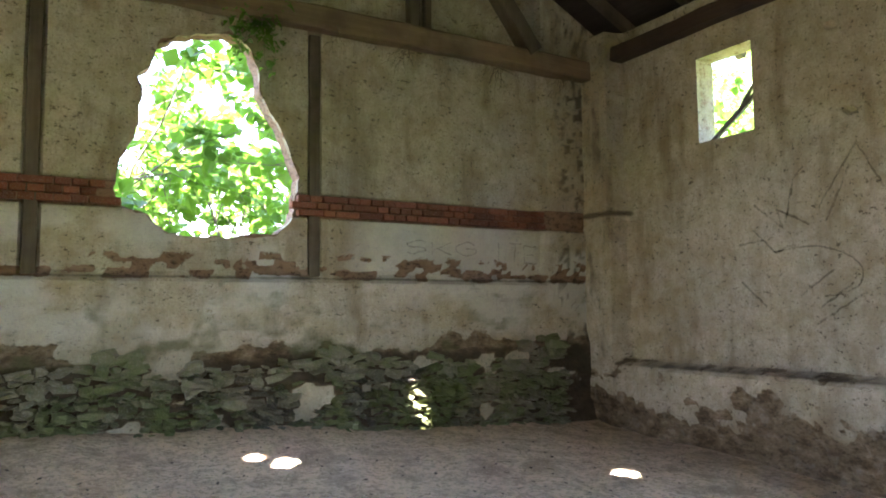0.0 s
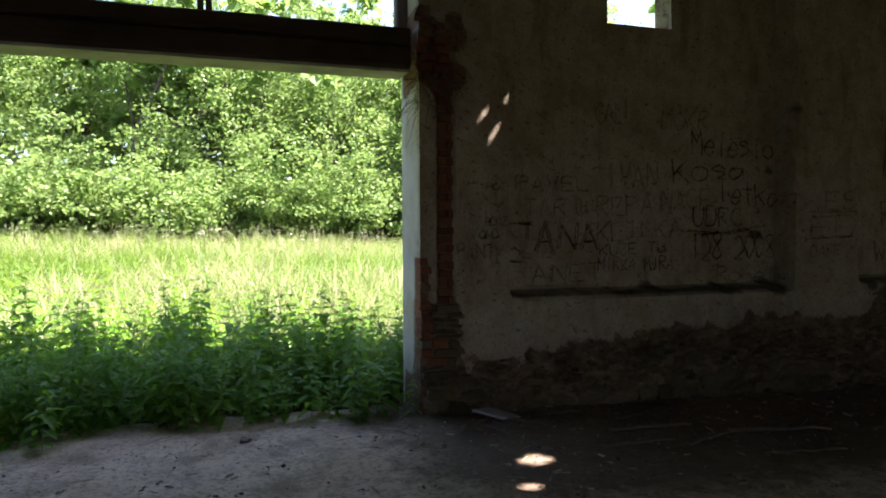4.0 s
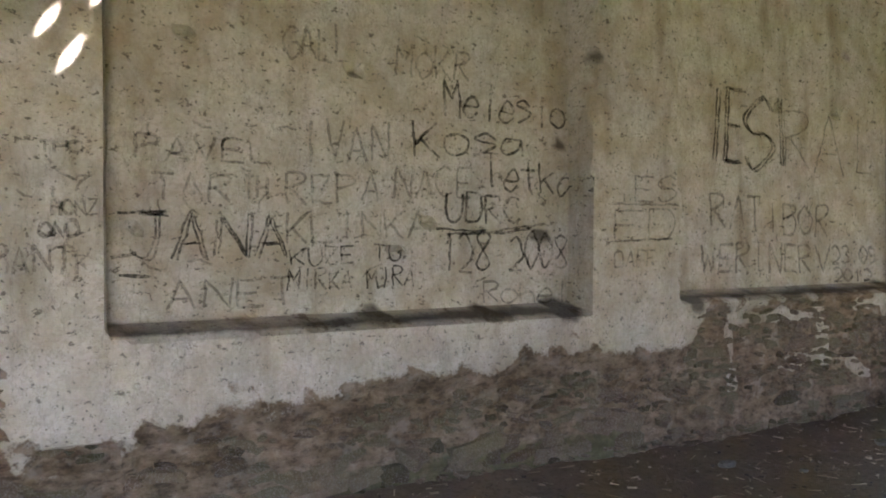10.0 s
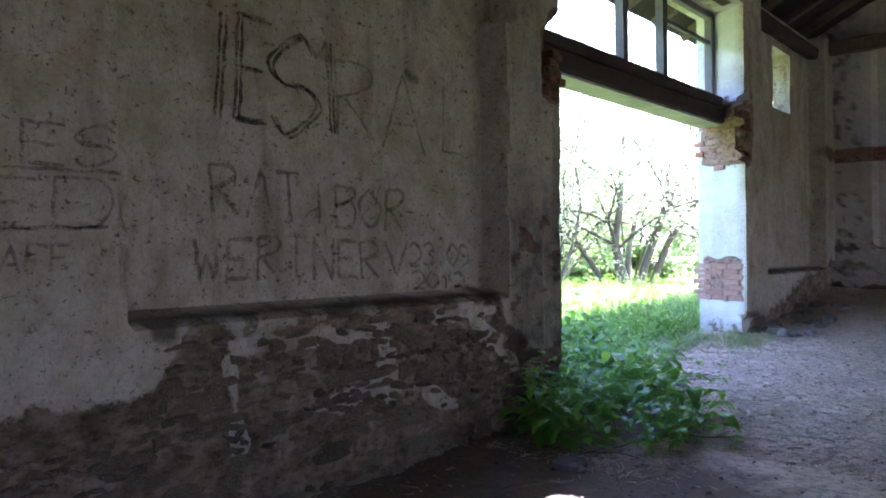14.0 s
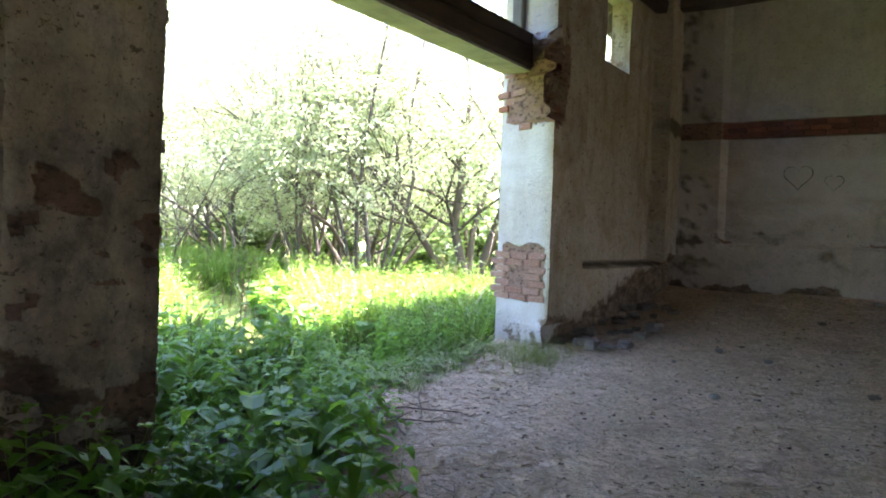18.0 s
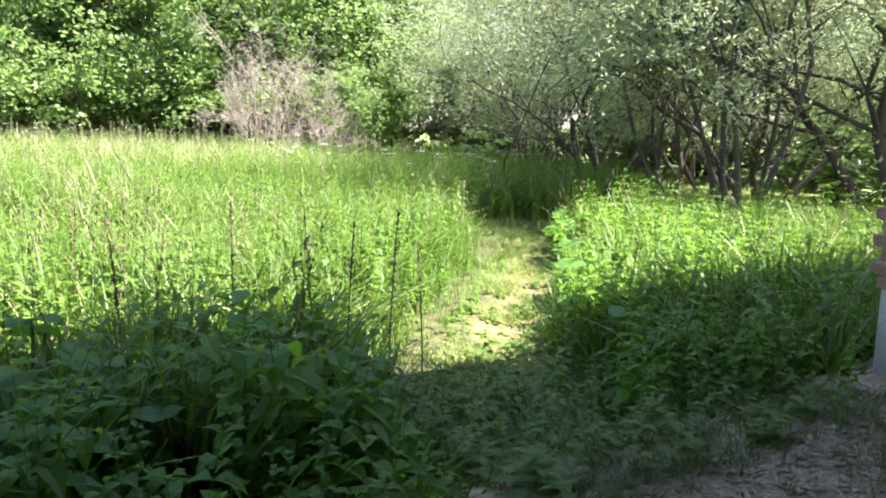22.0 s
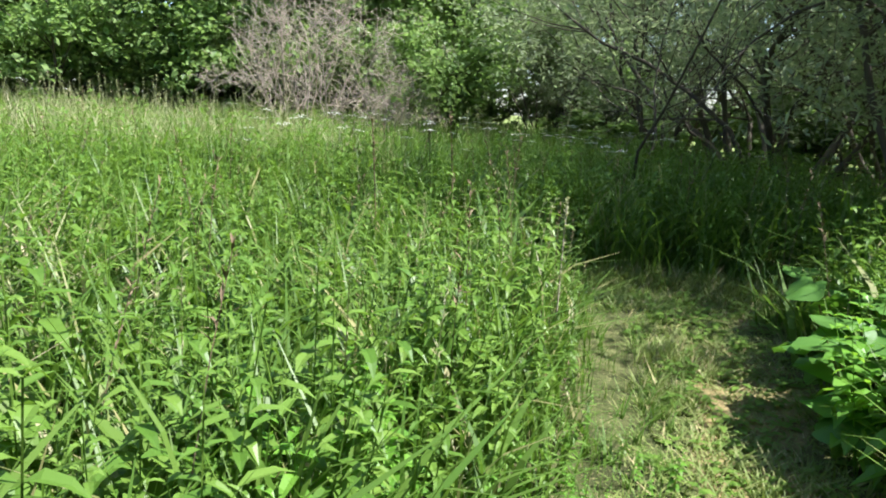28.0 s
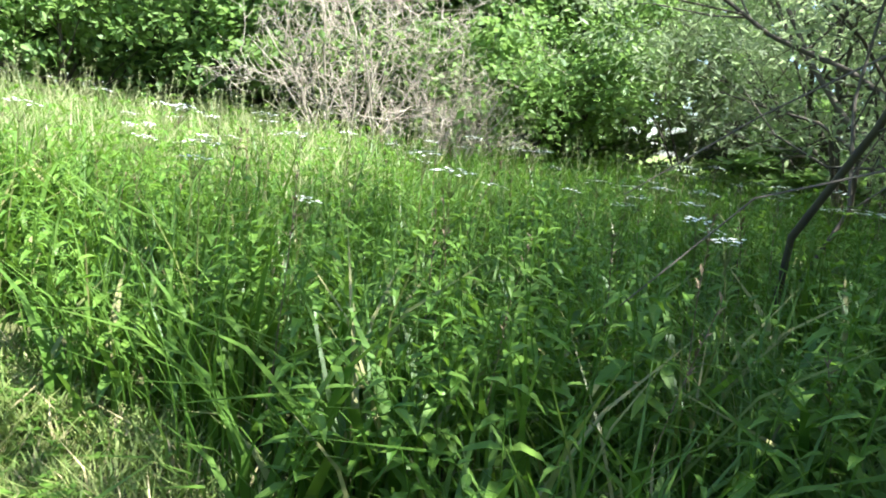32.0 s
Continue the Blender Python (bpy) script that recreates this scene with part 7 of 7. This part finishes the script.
def join_rest(rest, mat, parent):
    """The stones past the first three hundred, as one part."""
    RV, RF, n = [], [], 0
    for me, m in rest:
        co = np.zeros(len(me.vertices) * 3)
        me.vertices.foreach_get("co", co)
        RV.append(co.reshape(-1, 3) @ np.array(m.to_3x3()).T + np.array(m.translation))
        RF.append(np.array([p.vertices[:] for p in me.polygons]) + n)
        n += len(me.vertices)
    return tagged(piece("stones", raw_mesh("stones", np.concatenate(RV), [np.concatenate(RF)], mat), parent), kind="stuff")


def brick_meshes(mat, n, seed):
    """Worn bricks one unit in each way, with knocked-off edges."""
    out = []
    for k in range(n):
        bm = bmesh.new()
        bmesh.ops.create_cube(bm, size=1.0)
        bmesh.ops.bevel(bm, geom=bm.edges[:], offset=0.05, segments=1, affect="EDGES")
        rg = random.Random(seed + k)
        for v in bm.verts:
            v.co += Vector((rg.uniform(-0.03, 0.03), rg.uniform(-0.03, 0.03), rg.uniform(-0.05, 0.05)))
        me = bpy.data.meshes.new("brick")
        bm.to_mesh(me)
        bm.free()
        me.materials.append(mat)
        out.append(me)
    return out


rng = random.Random(77)
stones = stone_meshes(STONE, 14, 500)
z, count, rest = 0.0, 0, []
while z < 1.2:
    h = rng.uniform(0.03, 0.05) if rng.random() < 0.7 else rng.uniform(0.055, 0.13)
    x = -0.4 + rng.uniform(-0.2, 0)
    while x < 5.9:
        w = h * rng.uniform(1.2, 3.4)
        top = 1.1 + 0.34 * (float(fbm(x * 1.1, 0.3, 7, 3)) - 0.5) * 2
        if z + h / 2 < top and z + h > float(floor_z(x, NORTH_IN)) - 0.05 and rng.random() < 0.93 and float(mortar(np.array(x + w / 2), np.array(z))) < 0.45:
            hh = h * rng.uniform(0.8, 1.5)
            m = pose(x + w / 2, NORTH_IN - 0.02 + rng.uniform(-0.05, 0.035), z + h / 2 + rng.uniform(-0.025, 0.025), rng.uniform(-10, 10), rng.uniform(-16, 16), rng.uniform(-12, 12)) @ Matrix.Diagonal((w * 1.06, 0.2, hh * 0.98, 1))
            if count < 290 and 0.6 < x < 4.6 and rng.random() < 0.8:
                piece("stone", rng.choice(stones), wall_north, m)
                count += 1
            else:
                rest.append((rng.choice(stones), m))
        x += w + 0.008
    z += h + 0.004
join_rest(rest, STONE, wall_north)

EARTHY = mineral_material("earthy_rubble", (0.07, 0.047, 0.027), (0.31, 0.22, 0.14), scale=14, lime=0.3, moss=0.2)
foot_stones = stone_meshes(EARTHY, 12, 560)
z, count, rest = -0.35, 0, []
while z < 0.95:
    h = rng.uniform(0.03, 0.06) if rng.random() < 0.7 else rng.uniform(0.06, 0.12)
    y = -10.8
    while y < -2.3:
        w = h * rng.uniform(1.2, 3.6)
        lim = float(loss_line(np.array(y))) + float(fringe(np.array(y), np.array(z)))
        if z + h < lim - 0.03 and rng.random() < 0.6:
            xf = float(east_front(np.array([y + w / 2]), np.array([z + h / 2]))[0])
            m = pose(xf + 0.036 + rng.uniform(-0.016, 0.022), y + w / 2, z + h / 2 + rng.uniform(-0.02, 0.02), rng.uniform(-14, 14), rng.uniform(-10, 10), rng.uniform(-10, 10)) @ Matrix.Diagonal((0.13, w * 1.1, h * rng.uniform(0.8, 1.3), 1))
            if count < 290 and rng.random() < 0.5:
                piece("stone", rng.choice(foot_stones), wall_east, m)
                count += 1
            else:
                rest.append((rng.choice(foot_stones), m))
        y += w + 0.01
    z += h + 0.005
join_rest(rest, EARTHY, wall_east)

bricks, pale, tooth = brick_meshes(BRICK, 8, 600), brick_meshes(BRICK_PALE, 6, 620), brick_meshes(EARTHY, 5, 640)


def brick_at(parent, kinds, x, y, z, sx, sy, sz, turn=0.0):
    piece("brick", rng.choice(kinds), parent, pose(x, y, z, rng.uniform(-1, 1), rng.uniform(-1.5, 1.5), turn + rng.uniform(-1.5, 1.5)) @ Matrix.Diagonal((sx, sy, sz, 1)))


COURSE = 0.075
# string course of the gable
for row in range(3):
    x = -0.4 - 0.07 * (row % 2)
    while x < 6.3:
        w = rng.choice((0.14, 0.14, 0.28))
        if not (0.75 < x + w / 2 < 2.6):
            brick_at(wall_north, bricks, x + w / 2, NORTH_IN + 0.10 + rng.uniform(-0.008, 0.008), N_BAND[0] + 0.037 + row * COURSE, w - 0.012, 0.11, 0.064)
        x += w
for row in range(3):
    x = 2.4 - 0.07 * (row % 2)
    while x < 6.3:
        brick_at(wall_south, bricks, x + 0.14, SOUTH_IN - 0.10, S_BAND[0] + 0.037 + row * COURSE, 0.268, 0.11, 0.064)
        x += 0.28
# chase beside the first gateway, and its foot
for row in range(33):
    zc = 0.28 + row * COURSE
    if zc > 0.82:
        if row % 2:
            brick_at(wall_east, bricks, EAST_IN + 0.055 + rng.uniform(-0.012, 0.02), -2.2, zc, 0.11, rng.uniform(0.1, 0.14), rng.uniform(0.052, 0.066))
        else:
            brick_at(wall_east, bricks, EAST_IN + 0.055 + rng.uniform(-0.012, 0.02), -2.175, zc, 0.11, rng.uniform(0.07, 0.09), 0.062)
            brick_at(wall_east, bricks, EAST_IN + 0.05, -2.25, zc, 0.11, 0.05, 0.064)
for low, high, near_y, far_y, red in ((0.775, 0.84, 2.11, 2.31, 0), (0.70, 0.77, 1.966, 2.07, 1), (0.63, 0.695, 1.966, 2.08, 1), (0.555, 0.625, 1.966, 2.06, 1), (0.465, 0.545, 2.08, 2.22, 1), (0.395, 0.455, 2.1, 2.31, 0), (0.315, 0.385, 2.02, 2.21, 1), (0.205, 0.265, 1.98, 2.3, 0), (0.47, 0.54, 1.966, 2.06, 0), (0.39, 0.46, 1.97, 2.08, 1)):
    brick_at(wall_east, bricks if red else tooth, EAST_IN + 0.05 + rng.uniform(-0.02, 0.015), -(near_y + far_y) / 2, (low + high) / 2, 0.14, far_y - near_y, high - low)
for row in range(9):
    brick_at(wall_east, bricks, EAST_IN + 0.055 + rng.uniform(-0.012, 0.012), -2.0 - 0.015 * (row % 2) + rng.uniform(-0.008, 0.004), 0.62 + row * COURSE, 0.13, 0.07 + 0.03 * (row % 2), 0.062)
for low, thick, near_y, far_y in ((0.73, 0.04, 2.08, 2.2), (0.735, 0.045, 2.2, 2.33), (0.68, 0.035, 2.09, 2.3), (0.64, 0.04, 2.1, 2.22), (0.63, 0.035, 2.22, 2.36), (0.585, 0.04, 2.08, 2.28), (0.55, 0.03, 2.13, 2.33), (0.47, 0.05, 2.23, 2.31), (0.32, 0.06, 2.22, 2.3), (0.275, 0.03, 2.04, 2.2), (0.27, 0.035, 2.19, 2.31), (0.12, 0.08, 2.03, 2.2), (0.1, 0.09, 2.2, 2.44), (0.02, 0.09, 2.05, 2.3), (0.0, 0.08, 2.3, 2.55), (-0.06, 0.08, 2.0, 2.2)):
    piece("stone", rng.choice(foot_stones), wall_east, pose(EAST_IN + 0.05 + rng.uniform(-0.025, 0.015), -(near_y + far_y) / 2, low + thick / 2, rng.uniform(-6, 6), rng.uniform(-6, 6), rng.uniform(-5, 5)) @ Matrix.Diagonal((0.15, (far_y - near_y) * 1.08, thick * 1.15, 1)))
for row in range(9):
    brick_at(wall_east, bricks, EAST_IN + 0.06, 2.6 + 0.02 * (row % 2), 0.1 + row * COURSE, 0.13, 0.11, 0.064)
# toothed edge of the second gateway
for row in range(42):
    zc = -0.1 + row * COURSE
    brick_at(wall_east, tooth, EAST_IN + 0.15, -10.86 - (0.014 if rng.random() < 0.5 else 0.0) + rng.uniform(-0.012, 0.012), zc, 0.17, 0.11, 0.072)
# bare brick on the jamb beyond it
for row in range(10):
    zc = 0.58 + row * COURSE if row < 7 else 0
    if row < 7:
        x = EAST_IN + 0.02 + 0.07 * (row % 2)
        while x < 7.1:
            if not (row in (2, 3, 4) and 6.6 < x + 0.1 < 6.85):
                yj = -15.5 - 0.3 * (x + 0.13 - EAST_IN) / 0.78
                brick_at(wall_east, pale, x + 0.13, yj - 0.045, zc, 0.25, 0.11, 0.064, -21)
            x += 0.262
for row in range(10):
    x = EAST_IN + 0.02 + 0.09 * (row % 2)
    while x < 7.1:
        zc = 2.42 + row * COURSE
        if not (6.5 < x + 0.1 < 6.82 and row > 0) and (row > 1 or x < 6.5 or rng.random() < 0.5):
            yj = -15.5 - 0.3 * (x + 0.1 - EAST_IN) / 0.78
            brick_at(wall_east, bricks if rng.random() < 0.45 else pale, x + 0.12, yj - 0.03 - rng.uniform(0, 0.09), zc, rng.uniform(0.15, 0.24), 0.13, 0.066, -21)
        x += 0.25
# torn lintel seats
for cy, cz, n in ((2.7, 2.9, 16), (-2.15, 2.98, 14), (-10.95, 3.1, 8)):
    for k in range(n):
        row = k // 2
        brick_at(wall_east, bricks, EAST_IN + 0.07 + rng.uniform(0, 0.08), cy + (0.1 if k % 2 else -0.06) + rng.uniform(-0.03, 0.03), cz - 0.3 + row * COURSE, 0.16 * rng.uniform(0.6, 1), 0.13 * rng.uniform(0.6, 1), 0.064)
